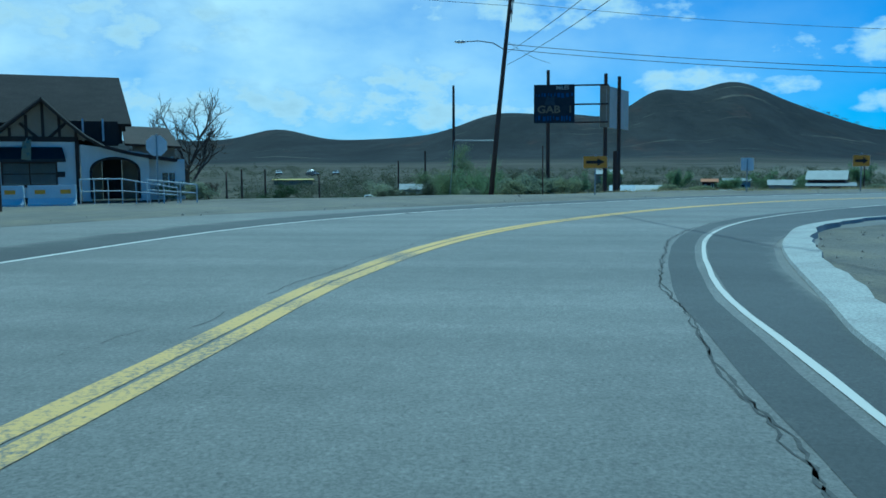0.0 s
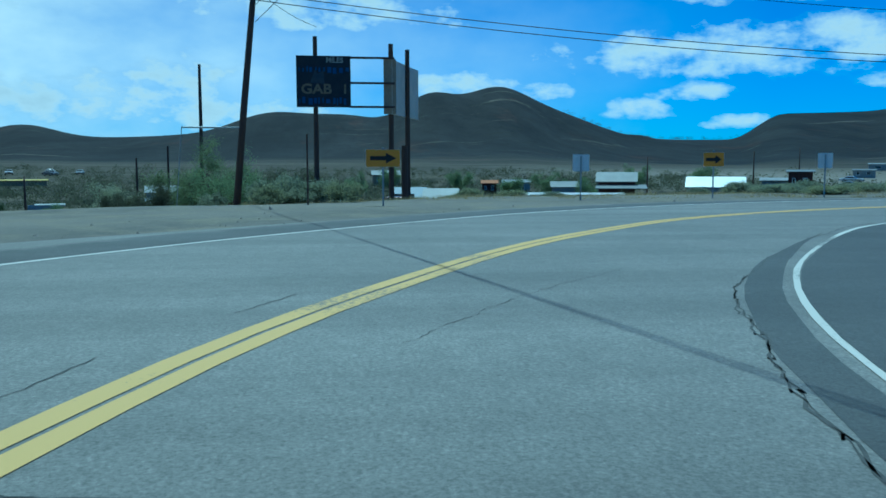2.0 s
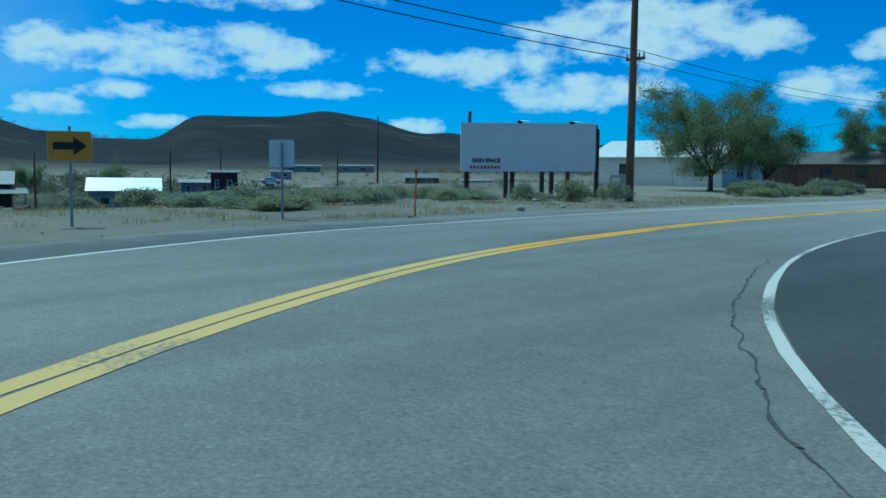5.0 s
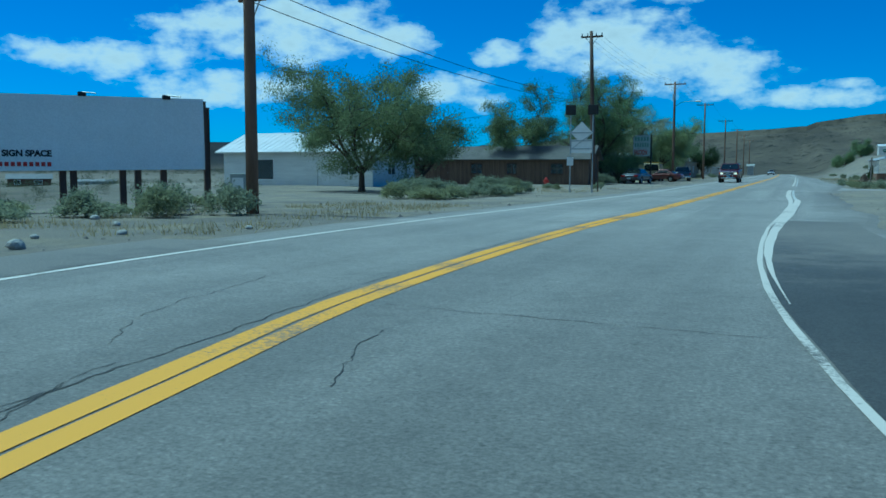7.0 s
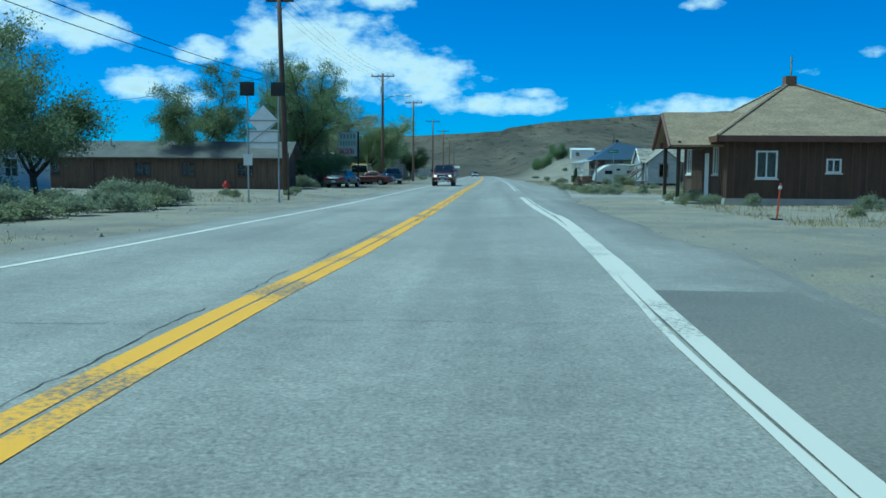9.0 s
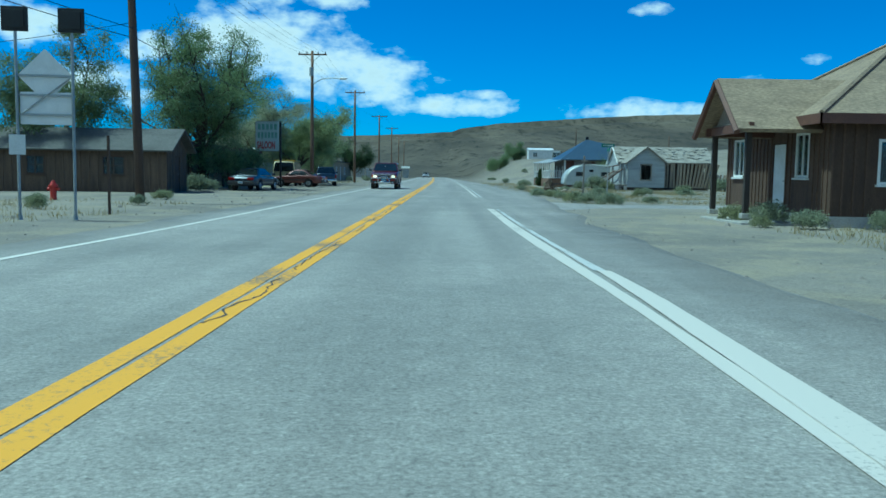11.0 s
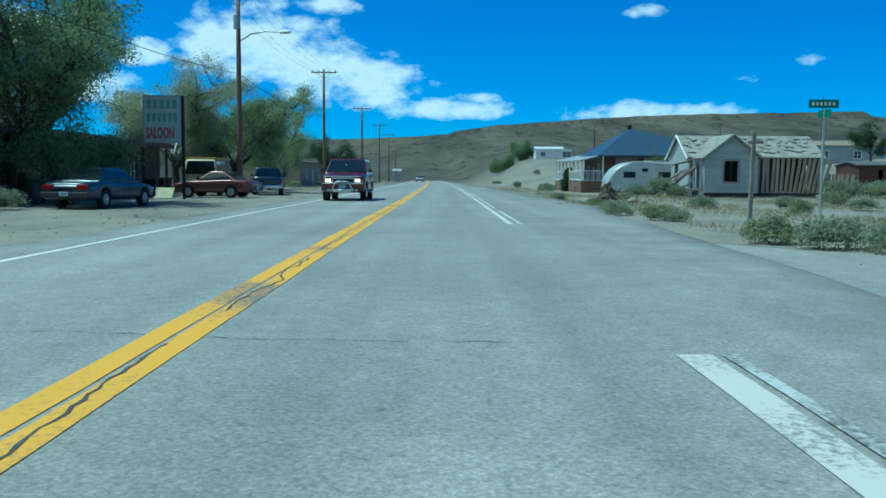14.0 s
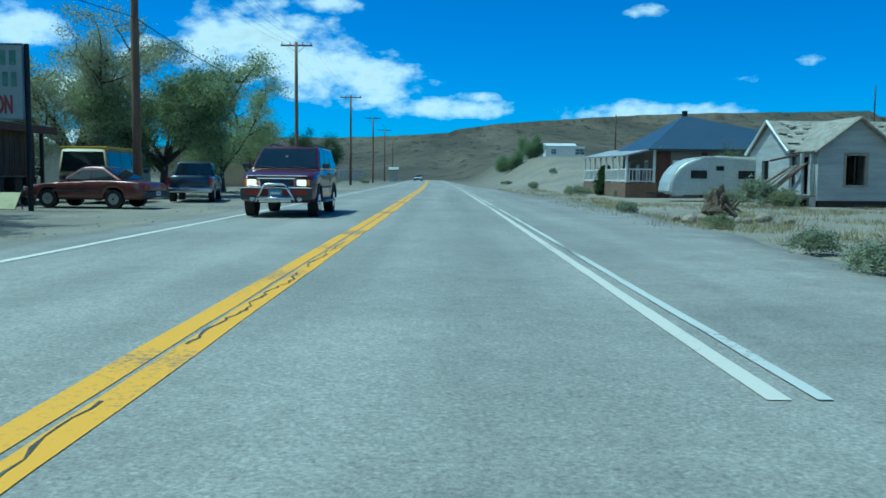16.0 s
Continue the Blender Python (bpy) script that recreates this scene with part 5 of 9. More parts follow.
    part("cap", box((0, 0, 4.4), (0.2, 0.14, 0.3), bevel=0.02), red_paint, th, "faded red box at the top")
    th = thing("pipe_frame", pose(18.5, 74.5, ground_z(18.5, 74.5)), "low bent pipe frame beside the steel post", "pipe frame")
    part("tube", tube([(0, 0, -0.1), (0, 0, 0.62), (0.04, 0, 0.68), (0.3, 0, 0.68)], 0.02, 6), galv, th)
    part("foot", rod((0, 0, 0.03), (0.35, 0.05, 0.03), 0.02, 0.02, 6), galv, th)
    utility_pole(46.2, -9.6, 9.4, wood_dark, ((0.6, 1.2),), r=0.16, label="dark utility pole inside the bend")


build_poles()


def sign_plate(th, w, h, z, outline=None, t=0.012, face=None, back=alu, y=0.0):
    """A flat plate in the x, z plane with a facing sheet on its -y side."""
    o = outline or ((-w / 2, -h / 2), (w / 2, -h / 2), (w / 2, h / 2), (-w / 2, h / 2))
    p = part("plate", slab(o, -t / 2, t / 2, None, Matrix.Translation((0, y, z)) @ UP_X), back, th)
    if face:
        part("face_sheet", slab([(a * .985, b * .985) for a, b in o], t / 2, t / 2 + 0.002, None, Matrix.Translation((0, y, z)) @ UP_X), face, p)
    return p


def rounded(w, h, r=0.05):
    pts = []
    for cx, cy, a0 in ((w / 2 - r, h / 2 - r, 0), (-w / 2 + r, h / 2 - r, 90), (-w / 2 + r, -h / 2 + r, 180), (w / 2 - r, -h / 2 + r, 270)):
        pts += [(cx + r * math.cos(radians(a0 + k * 30)), cy + r * math.sin(radians(a0 + k * 30))) for k in range(4)]
    return pts


def build_signs():
    # arrow signs: local -y faces the traffic
    for x, y, yaw, w, h, z in ((-2.9, -16.5, 92, 1.22, 0.61, 1.67), (-7.6, -2.1, 68, 0.84, 0.60, 1.65)):
        th = thing("arrow_sign", pose(x, y, ground_z(x, y), 0, 0, yaw), "yellow road sign with a black arrow pointing along the bend", "road sign", "arrow signs")
        part("post", box((0, 0.04, 1.0), (0.06, 0.05, 2.1), bevel=0.006), galv, th)
        p = sign_plate(th, w, h, z, rounded(w, h), face=yellow_sign)
        k = w / 1.22
        arrow = ((-.46 * k, -.075), (.10 * k, -.075), (.10 * k, -.19), (.47 * k, 0), (.10 * k, .19), (.10 * k, .075), (-.46 * k, .075))
        part("arrow", slab(arrow, 0.012, 0.015, None, Matrix.Translation((0, 0, z)) @ UP_X), sign_black, p, "black arrow")
    # sign backs turned towards the camera
    for x, y, yaw, w, h, z in ((-6.3, -8.32, 75, 0.67, 0.68, 1.50), (-7.4, 2.88, 62, 0.60, 0.66, 1.60)):
        th = thing("road_sign", pose(x, y, ground_z(x, y), 0, 0, yaw), "bare grey back of a road sign on a steel post", "road sign", "road sign backs")
        part("post", box((0, -0.035, (z + h * .4) / 2), (0.06, 0.05, z + h * .4), bevel=0.006), galv, th)
        sign_plate(th, w, h, z, rounded(w, h), back=alu)
    th = thing("stop_sign", pose(7.2, -35.2, ground_z(7.2, -35.2), 0, 0, 122), "grey back of an octagonal stop sign on a tall post", "road sign")
    part("post", box((0, -0.035, 1.47), (0.06, 0.05, 2.95), bevel=0.006), galv, th)
    sign_plate(th, 1, 1, 2.45, [(0.46 * math.cos(radians(22.5 + 45 * k)), 0.46 * math.sin(radians(22.5 + 45 * k))) for k in range(8)])
    # warning assembly with solar panels, seen from behind
    th = thing("warning_sign_assembly", pose(-7.35, 49.6, ground_z(-7.35, 49.6), 0, 0, 8), "back of a diamond road sign with two black flasher panels", "road sign")
    for s in (-1, 1):
        post = part("post", rod((s * 0.62, 0, -0.3), (s * 0.62, 0, 4.35), 0.035, 0.035, 10), galv, th)
        part("base_collar", rod((s * 0.62, 0, 0.0), (s * 0.62, 0, 0.12), 0.06, 0.05, 10), galv, post)
        pan = part("flasher_panel", box((s * 0.62, -0.02, 4.62), (0.58, 0.09, 0.56), bevel=0.02), black_metal, th, "black square flasher panel")
        part("visor", box((s * 0.62, -0.075, 4.62), (0.44, 0.03, 0.42), bevel=0.01), sign_black, pan)
    sign_plate(th, 1, 1, 3.35, [(0, -.62), (.62, 0), (0, .62), (-.62, 0)], y=0.06)
    sign_plate(th, 1.15, 0.75, 2.6, y=0.07)
    for z in (2.45, 2.9, 3.35):
        part("brace", box((0, 0.03, z), (1.3, 0.03, 0.05)), galv, th)
    part("diagonal_brace", rod((-.55, 0.03, 2.45), (.55, 0.03, 3.3), 0.018), galv, th)
    part("small_plate", box((-0.62, -0.06, 1.75), (0.36, 0.012, 0.46)), white_paint, th, "small white plate")
    # rusted thin post behind it
    th = thing("steel_post", pose(-7.0, 52.4, ground_z(-7, 52.4)), "thin brown steel post behind the warning sign", "post")
    part("shaft", box((0, 0, 1.0), (0.06, 0.06, 2.2)), wood_dark, th)
    # orange marker posts
    for x, y, h, tilt in ((-5.9, 5.9, 1.3, 2), (10.15, 39.6, 1.05, 4)):
        th = thing("marker_post", pose(x, y, ground_z(x, y), 0, tilt, 0), "slim orange plastic marker post on the verge", "marker post", "marker posts")
        part("stake", box((0, 0, h / 2 - 0.1), (0.05, 0.02, h + 0.2), bevel=0.006), orange, th)
        part("cap_band", box((0, 0, h - 0.12), (0.09, 0.036, 0.1)), white_paint if h < 1.2 else red_paint, th)
        part("base", box((0, 0, 0.02), (0.3, 0.22, 0.05), bevel=0.015), sign_black, th)
    # street-name sign
    th = thing("street_sign", pose(9.83, 71.3, ground_z(9.83, 71.3), 0, 0, 0), "street-name sign with small green blades on a steel post", "street sign")
    part("post", rod((0, 0, -0.2), (0, 0, 2.62), 0.03, 0.03, 8), galv, th)
    b = part("blade", box((-0.02, 0, 2.72), (0.62, 0.012, 0.17)), sign_green, th, "green name blade")
    for k in range(6):
        part("lettering_bar", box((-0.24 + 0.085 * k, -0.008, 2.72), (0.05, 0.004, 0.07)), white_paint, b)
    part("blade", box((0.0, 0, 2.52), (0.012, 0.6, 0.15)), sign_green, th, "green name blade")
    # weathered cross-shaped post
    th = thing("wooden_post", pose(8.88, 72.75, ground_z(8.88, 72.75), 0, 1, 0), "weathered grey post with a short crosspiece", "post")
    part("shaft", box((0, 0, 1.0), (0.085, 0.085, 2.4), bevel=0.012), wood_grey, th)
    part("crosspiece", box((0.02, -0.06, 1.98), (0.34, 0.04, 0.08), bevel=0.01, ry=-3), wood_grey, th)
    part("top_block", box((-0.01, 0, 2.2), (0.1, 0.1, 0.08), bevel=0.02), wood_grey, th)
    # hydrant
    th = thing("fire_hydrant", pose(-12.8, 61.8, ground_z(-12.8, 61.8)), "red fire hydrant standing in the dirt", "fire hydrant")
    part("barrel", rod((0, 0, 0), (0, 0, 0.55), 0.12, 0.11, 14), red_paint, th)
    part("flange", rod((0, 0, 0.5), (0, 0, 0.57), 0.17, 0.17, 14), red_paint, th)
    part("bonnet", rod((0, 0, 0.57), (0, 0, 0.74), 0.13, 0.05, 14), red_paint, th)
    part("outlet", rod((-0.22, 0, 0.42), (0.22, 0, 0.42), 0.06, 0.06, 10), red_paint, th)
    # utility cabinet beside the sign board
    th = thing("utility_cabinet", pose(-14.4, 27.6, ground_z(-14.4, 27.6), 0, 0, 15), "grey-green metal utility cabinet on a concrete pad", "utility cabinet")
    part("pad", box((0, 0, 0.04), (1.0, 0.8, 0.12), bevel=0.02), concrete, th)
    body = part("cabinet_body", box((0, 0, 0.62), (0.78, 0.55, 1.05), bevel=0.03), mat("cabinet_grey", (0.38, 0.4, 0.37), (0.32, 0.34, 0.31), 0.6, bump=0.03), th)
    part("vent_panel", box((-0.1, -0.285, 0.8), (0.42, 0.015, 0.4), bevel=0.005), alu, body)
    th = thing("utility_pedestal", pose(-11.2, 23.6, ground_z(-11.2, 23.6), 0, 0, 15), "small pale utility pedestal beside the pole", "utility cabinet")
    part("pedestal_body", box((0, 0, 0.42), (0.3, 0.26, 0.85), bevel=0.04), mat("cabinet_pale", (0.5, 0.52, 0.48), (0.42, 0.44, 0.4), 0.6), th)


build_signs()


def build_billboards():
    # long white board facing the bend
    A, B = Vector((-18.05, 19.9)), Vector((-14.05, 25.0))
    L = (B - A).length
    yaw = math.degrees(math.atan2(B.y - A.y, B.x - A.x))
    th = thing("billboard", pose(A.x, A.y, ground_z(-15, 21), 0, 0, yaw), "long blank white billboard on wooden posts with black lettering", "billboard")
    face = part("panel", box((L / 2, 0, 2.38), (L, 0.12, 2.28), bevel=0.01, ry=-0.6), board_white, th)
    part("end_trim", box((L + 0.03, 0.08, 2.35), (0.06, 0.34, 2.26)), wood_dark, face)
    for k in range(5):
        part("rib", box((L + 0.065, 0.1, 1.5 + 0.42 * k), (0.02, 0.24, 0.2)), board_white if k % 2 else red_paint, face)
    for k, u in enumerate((0.3, 2.2, 2.5, 3.95, 4.4, 5.2, 6.6)):
        part("post", box((u, 0.22 if k % 2 else 0.16, 1.55), (0.2, 0.18, 3.5), bevel=0.02), wood_dark, th)
    for z in (1.6, 2.4, 3.2):
        part("rail", box((L / 2, 0.11, z), (L - 0.1, 0.09, 0.12)), wood_dark, th)
    for u in (2.8, 5.3):
        lamp = part("lamp_arm", tube([(u, 0.05, 3.42), (u, -0.1, 3.62), (u + 0.35, -0.5, 3.56)], 0.02, 6), galv, th)
        part("lamp_head", box((u, -0.05, 3.56), (0.24, 0.18, 0.14), bevel=0.03), black_metal, lamp)
    writing("SIGN SPACE", 0.25, sign_black, Matrix.Translation((0.55, -0.064, 1.66)) @ Matrix.Rotation(radians(90), 4, "X"), th, bold=0.012)
    for k in range(9):
        part("lettering_bar", box((0.5 + k * 0.165, -0.064, 1.42), (0.11, 0.006, 0.13)), red_paint, th, "faded red number bar")
    # leaning tall post beyond its end
    th = thing("wooden_post", pose(-18.2, 20.5, ground_z(-18.2, 20.5), 0, 2, 0), "tall red-brown post behind the billboard", "post")
    part("shaft", rod((0, 0, -0.2), (0, 0, 4.1), 0.09, 0.08, 8), wood_pole, th)
    # roadside sign frame of the bend: dark blue board and a pale board on tall posts
    th = thing("sign_frame", pose(-15.6, -18.7, ground_z(-15.6, -18.7), 0, 0, 90), "tall wooden sign frame with faded blue and pale boards", "sign")
    z0 = -ground_z(-15.6, -18.7)
    a = part("blue_board", box((0.0, 0, 5.5 + z0), (2.65, 0.1, 2.5), bevel=0.01), board_blue, th, "faded dark blue board with worn lettering")
    gold, pale, ltblue = (mat("letter_gold", (0.27, 0.21, 0.13), bump=0), mat("letter_pale", (0.5, 0.48, 0.42), bump=0), mat("letter_blue", (0.03, 0.105, 0.27), bump=0))
    worn = random.Random(31)
    for row, height in ((6.08, 0.3), (4.55, 0.34)):
        u = -1.2
        while u < 1.15:
            w = worn.uniform(0.05, 0.2)
            h = height * worn.uniform(0.55, 1.0)
            part("lettering_bar", box((u + w / 2, -0.056, row + z0 + worn.uniform(-0.05, 0.05)), (w, 0.012, h)), ltblue, a)
            u += w + worn.uniform(0.05, 0.16)
    R90 = Matrix.Rotation(radians(90), 4, "X")
    writing("MILES", 0.36, pale, Matrix.Translation((0.12, -0.056, 6.42 + z0)) @ R90 @ Matrix.Diagonal((0.95, 1, 1, 1)), a, bold=0.008)
    writing("GAB", 0.66, gold, Matrix.Translation((-1.1, -0.056, 4.92 + z0)) @ R90 @ Matrix.Diagonal((1.15, 1, 1, 1)), a, bold=0.02)
    part("lettering_bar", box((1.05, -0.056, 5.14 + z0), (0.1, 0.012, 0.46)), gold, a)
    part("worn_picture", slab(((-.55, -.3), (.15, -.36), (.1, .3), (-.2, .12), (-.3, .36)), 0.0, 0.012, None, Matrix.Translation((-0.1, -0.05, 5.75 + z0)) @ UP_X), board_grey, a)
    part("post", rod((-0.4, 0.16, -0.3), (-0.4, 0.16, 7.7 + z0), 0.14, 0.11, 10), wood_dark, th)
    for z, l in ((6.68, 2.2), (5.45, 2.2), (4.28, 2.2)):
        part("beam", box((1.3 + l / 2, 0.02, z + z0), (l, 0.08, 0.1)), wood_dark, th)
    bx, by = 3.5, 0.4
    part("pale_board", box((bx + 0.75, by + 2.3, 5.3 + z0), (5.2, 0.08, 2.7), rz=70), board_cream, th, "pale weathered board seen aslant")
    part("edge_panel", box((bx - 0.22, by - 0.1, 5.3 + z0), (0.62, 0.1, 2.7)), board_tan, th, "tan end panel")
    for u, v in ((bx - 0.15, by + 0.2), (bx + 0.85, by + 2.2)):
        part("post", rod((u, v, -0.4), (u, v, 7.45 + z0), 0.15, 0.12, 10), wood_dark, th)
    part("short_post", rod((bx + 0.55, by + 0.5, -0.3), (bx + 0.55, by + 0.5, 2.4 + z0), 0.18, 0.17, 10), wood_dark, th)
    th = thing("steel_post", pose(-4.6, -19.2, ground_z(-4.6, -19.2)), "thin dark steel post on the verge", "post")
    part("shaft", rod((0, 0, -0.2), (0, 0, 2.6), 0.035, 0.035, 8), wood_dark, th)
    # saloon sign
    th = thing("saloon_sign", pose(-10.8, 95.8, ground_z(-10.8, 95.8)), "white saloon sign with green and red lettering on a post", "sign")
    part("post", rod((0, 0.05, -0.2), (0, 0.05, 5.05), 0.08, 0.08, 10), black_metal, th)
    bx = part("sign_box", box((-0.98, 0, 3.9), (1.75, 0.22, 2.2), bevel=0.02), mat("sign_box_white", (0.50, 0.55, 0.54), (0.40, 0.45, 0.44), 0.6, scale=1.5, bump=0.03, grain=0.12), th)
    part("sign_rim", box((-0.98, 0.0, 5.03), (1.8, 0.25, 0.04)), galv, bx)
    part("sign_rim", box((-0.98, 0.0, 2.78), (1.8, 0.25, 0.04)), galv, bx)
    part("sign_rim", box((-1.87, 0.0, 3.9), (0.05, 0.25, 2.3)), galv, bx)
    gr = mat("letter_green", (0.16, 0.30, 0.23), (0.26, 0.38, 0.32), bump=0)
    for row, n in ((4.62, 5), (3.98, 6)):
        for k in range(n):
            w = 1.56 / n
            part("lettering_bar", box((-0.98 - 0.78 + w * (k + .5), -0.115, row), (w * 0.66, 0.012, 0.44)), gr, bx, "green letter block")
    writing("SALOON", 0.62, mat("letter_dull_red", (0.30, 0.06, 0.06), (0.36, 0.12, 0.12), bump=0), Matrix.Translation((-1.78, -0.116, 2.98)) @ Matrix.Rotation(radians(90), 4, "X") @ Matrix.Diagonal((0.56, 1.15, 1, 1)), bx, bold=0.03)
    # motel sign far along
    th = thing("motel_sign", pose(-16.2, 178, ground_z(-16.2, 178) + 0.0), "blue and yellow motel sign on a steel post", "sign")
    part("post", rod((0, 0.1, -0.2), (0, 0.1, 4.6), 0.08, 0.08, 8), galv, th)
    p = part("panel", box((0, 0, 4.6), (2.0, 0.18, 1.3), bevel=0.02), mat("sign_blue", (0.02, 0.08, 0.22), (0.02, 0.06, 0.18), 0.5), th)
    part("band", box((0, -0.02, 5.4), (2.0, 0.16, 0.3)), mat("sign_yellow_band", (0.5, 0.4, 0.05), (0.4, 0.32, 0.05), 0.5), p)
    writing("MOTEL", 0.6, white_paint, Matrix.Translation((-0.92, -0.1, 4.35)) @ Matrix.Rotation(radians(90), 4, "X") @ Matrix.Diagonal((0.85, 1, 1, 1)), p, bold=0.01)


build_billboards()


def build_kerb():
    line = smooth_line([(38, -16.1), (35, -15.95), (33, -15.65), (28.1, -14.85), (24.8, -14.0), (21.5, -12.7), (18.2, -10.0), (16.2, -5.6)], 0.5)
    bm, prev = bmesh.new(), None
    rng = random.Random(9)
    for k, p in enumerate(line):
        d = line[min(k + 1, len(line) - 1)] - line[max(k - 1, 0)]
        n = np.array((d[1], -d[0])) / np.hypot(*d)
        w = 0.5 + rng.uniform(-.08, .05)
        prof = ((0.0, 0.0), (0.02, 0.045), (w, 0.075), (w + 0.03, -0.06))
        cur = [bm.verts.new((*(p + n * o), z)) for o, z in prof]
        if prev:
            for a in range(3):
                bm.faces.new((prev[a], prev[a + 1], cur[a + 1], cur[a]))
        prev = cur
    ob = part("kerb", bm, concrete)
    tagged(ob, "low broken concrete gutter kerb round the corner", "kerb", kind="structure")


build_kerb()

# ---- buildings ----
def clear_glass(name, tint):
    m = bpy.data.materials.new(name)
    m.use_nodes = True
    bs = m.node_tree.nodes["Principled BSDF"]
    bs.inputs["Base Color"].default_value = (*tint, 1)
    bs.inputs["Roughness"].default_value, bs.inputs["Transmission Weight"].default_value, bs.inputs["IOR"].default_value = 0.03, 0.85, 1.45
    nz, bp = m.node_tree.nodes.new("ShaderNodeTexNoise"), m.node_tree.nodes.new("ShaderNodeBump")
    nz.inputs["Scale"].default_value, bp.inputs["Strength"].default_value, bp.inputs["Distance"].default_value = 3.0, 0.08, 0.01
    m.node_tree.links.new(nz.outputs["Fac"], bp.inputs["Height"])
    m.node_tree.links.new(bp.outputs[0], bs.inputs["Normal"])
    return m


pane_glass = clear_glass("pane_glass", (0.35, 0.42, 0.45))
stucco = mat("white_stucco", (0.78, 0.77, 0.73), (0.68, 0.67, 0.63), 0.9, scale=1.2, fine=40, bump=0.3, grain=0.12)
stucco_tan = mat("tan_stucco", (0.36, 0.29, 0.2), (0.28, 0.23, 0.16), 0.9, scale=1.2, fine=40, bump=0.3, grain=0.15)
timber_black = mat("dark_timber", (0.03, 0.024, 0.02), (0.045, 0.035, 0.028), 0.85, scale=2, fine=20, stretch=(4, 4, 1), bump=0.3)
shingle_dark = mat("dark_shingles", (0.042, 0.033, 0.03), (0.028, 0.023, 0.021), 0.9, scale=1.0, fine=16, stretch=(1, 1, 3), bump=0.6, grain=0.4)
shingle_tan = mat("tan_shingles", (0.29, 0.225, 0.15), (0.21, 0.16, 0.11), 0.9, scale=0.9, fine=9, stretch=(1, 1, 4), bump=0.6, grain=0.35)
shingle_grey = mat("grey_shingles", (0.125, 0.122, 0.118), (0.085, 0.084, 0.08), 0.9, scale=0.8, fine=12, stretch=(1, 1, 3), bump=0.6, grain=0.3)
roof_blue = mat("blue_metal_roof", (0.055, 0.085, 0.13), (0.045, 0.07, 0.11), 0.45, 0.2, scale=0.5, fine=6, bump=0.05, grain=0.12)
metal_white = mat("white_metal_roof", (0.72, 0.73, 0.73), (0.62, 0.63, 0.63), 0.4, 0.15, scale=0.6, fine=8, bump=0.04, grain=0.1)
siding_brown = mat("brown_siding", (0.10, 0.06, 0.038), (0.065, 0.04, 0.028), 0.9, scale=0.8, fine=14, stretch=(5, 5, 0.7), bump=0.4, grain=0.35, island=0.3)
siding_old = mat("old_brown_boards", (0.15, 0.105, 0.072), (0.09, 0.065, 0.047), 0.92, scale=0.8, fine=14, stretch=(5, 5, 0.7), bump=0.5, grain=0.4, island=0.35)
siding_white = mat("old_white_siding", (0.40, 0.415, 0.42), (0.30, 0.315, 0.32), 0.8, scale=0.9, fine=16, stretch=(0.6, 0.6, 5), bump=0.25, grain=0.2)
fascia_brown = mat("brown_fascia", (0.12, 0.055, 0.035), (0.09, 0.042, 0.03), 0.7, scale=2, bump=0.1)
soffit = mat("soffit_boards", (0.2, 0.17, 0.14), (0.15, 0.13, 0.11), 0.9, scale=2, bump=0.1)
red_brown = mat("red_brown_boards", (0.095, 0.042, 0.03), (0.06, 0.03, 0.023), 0.85, scale=1, fine=14, stretch=(5, 5, 0.7), bump=0.3, island=0.25)
pale_wall = mat("pale_wall", (0.36, 0.37, 0.36), (0.28, 0.29, 0.28), 0.8, scale=0.8, bump=0.08)
blue_wall = mat("pale_blue_wall", (0.33, 0.37, 0.39), (0.26, 0.3, 0.32), 0.8, scale=0.8, bump=0.08)
tan_wall = mat("tan_wall", (0.36, 0.29, 0.2), (0.28, 0.225, 0.16), 0.85, scale=0.8, bump=0.1)
brick_dull = mat("dull_brick", (0.19, 0.115, 0.075), (0.13, 0.085, 0.06), 0.9, scale=2, fine=10, bump=0.4)


def frame_of(p0, p1):
    """Local frame of a wall seen from outside: x runs from p0 to p1, -y is outside, z up."""
    d = Vector((p1[0] - p0[0], p1[1] - p0[1], 0)).normalized()
    return Matrix(((d.x, -d.y, 0, p0[0]), (d.y, d.x, 0, p0[1]), (0, 0, 1, 0), (0, 0, 0, 1)))


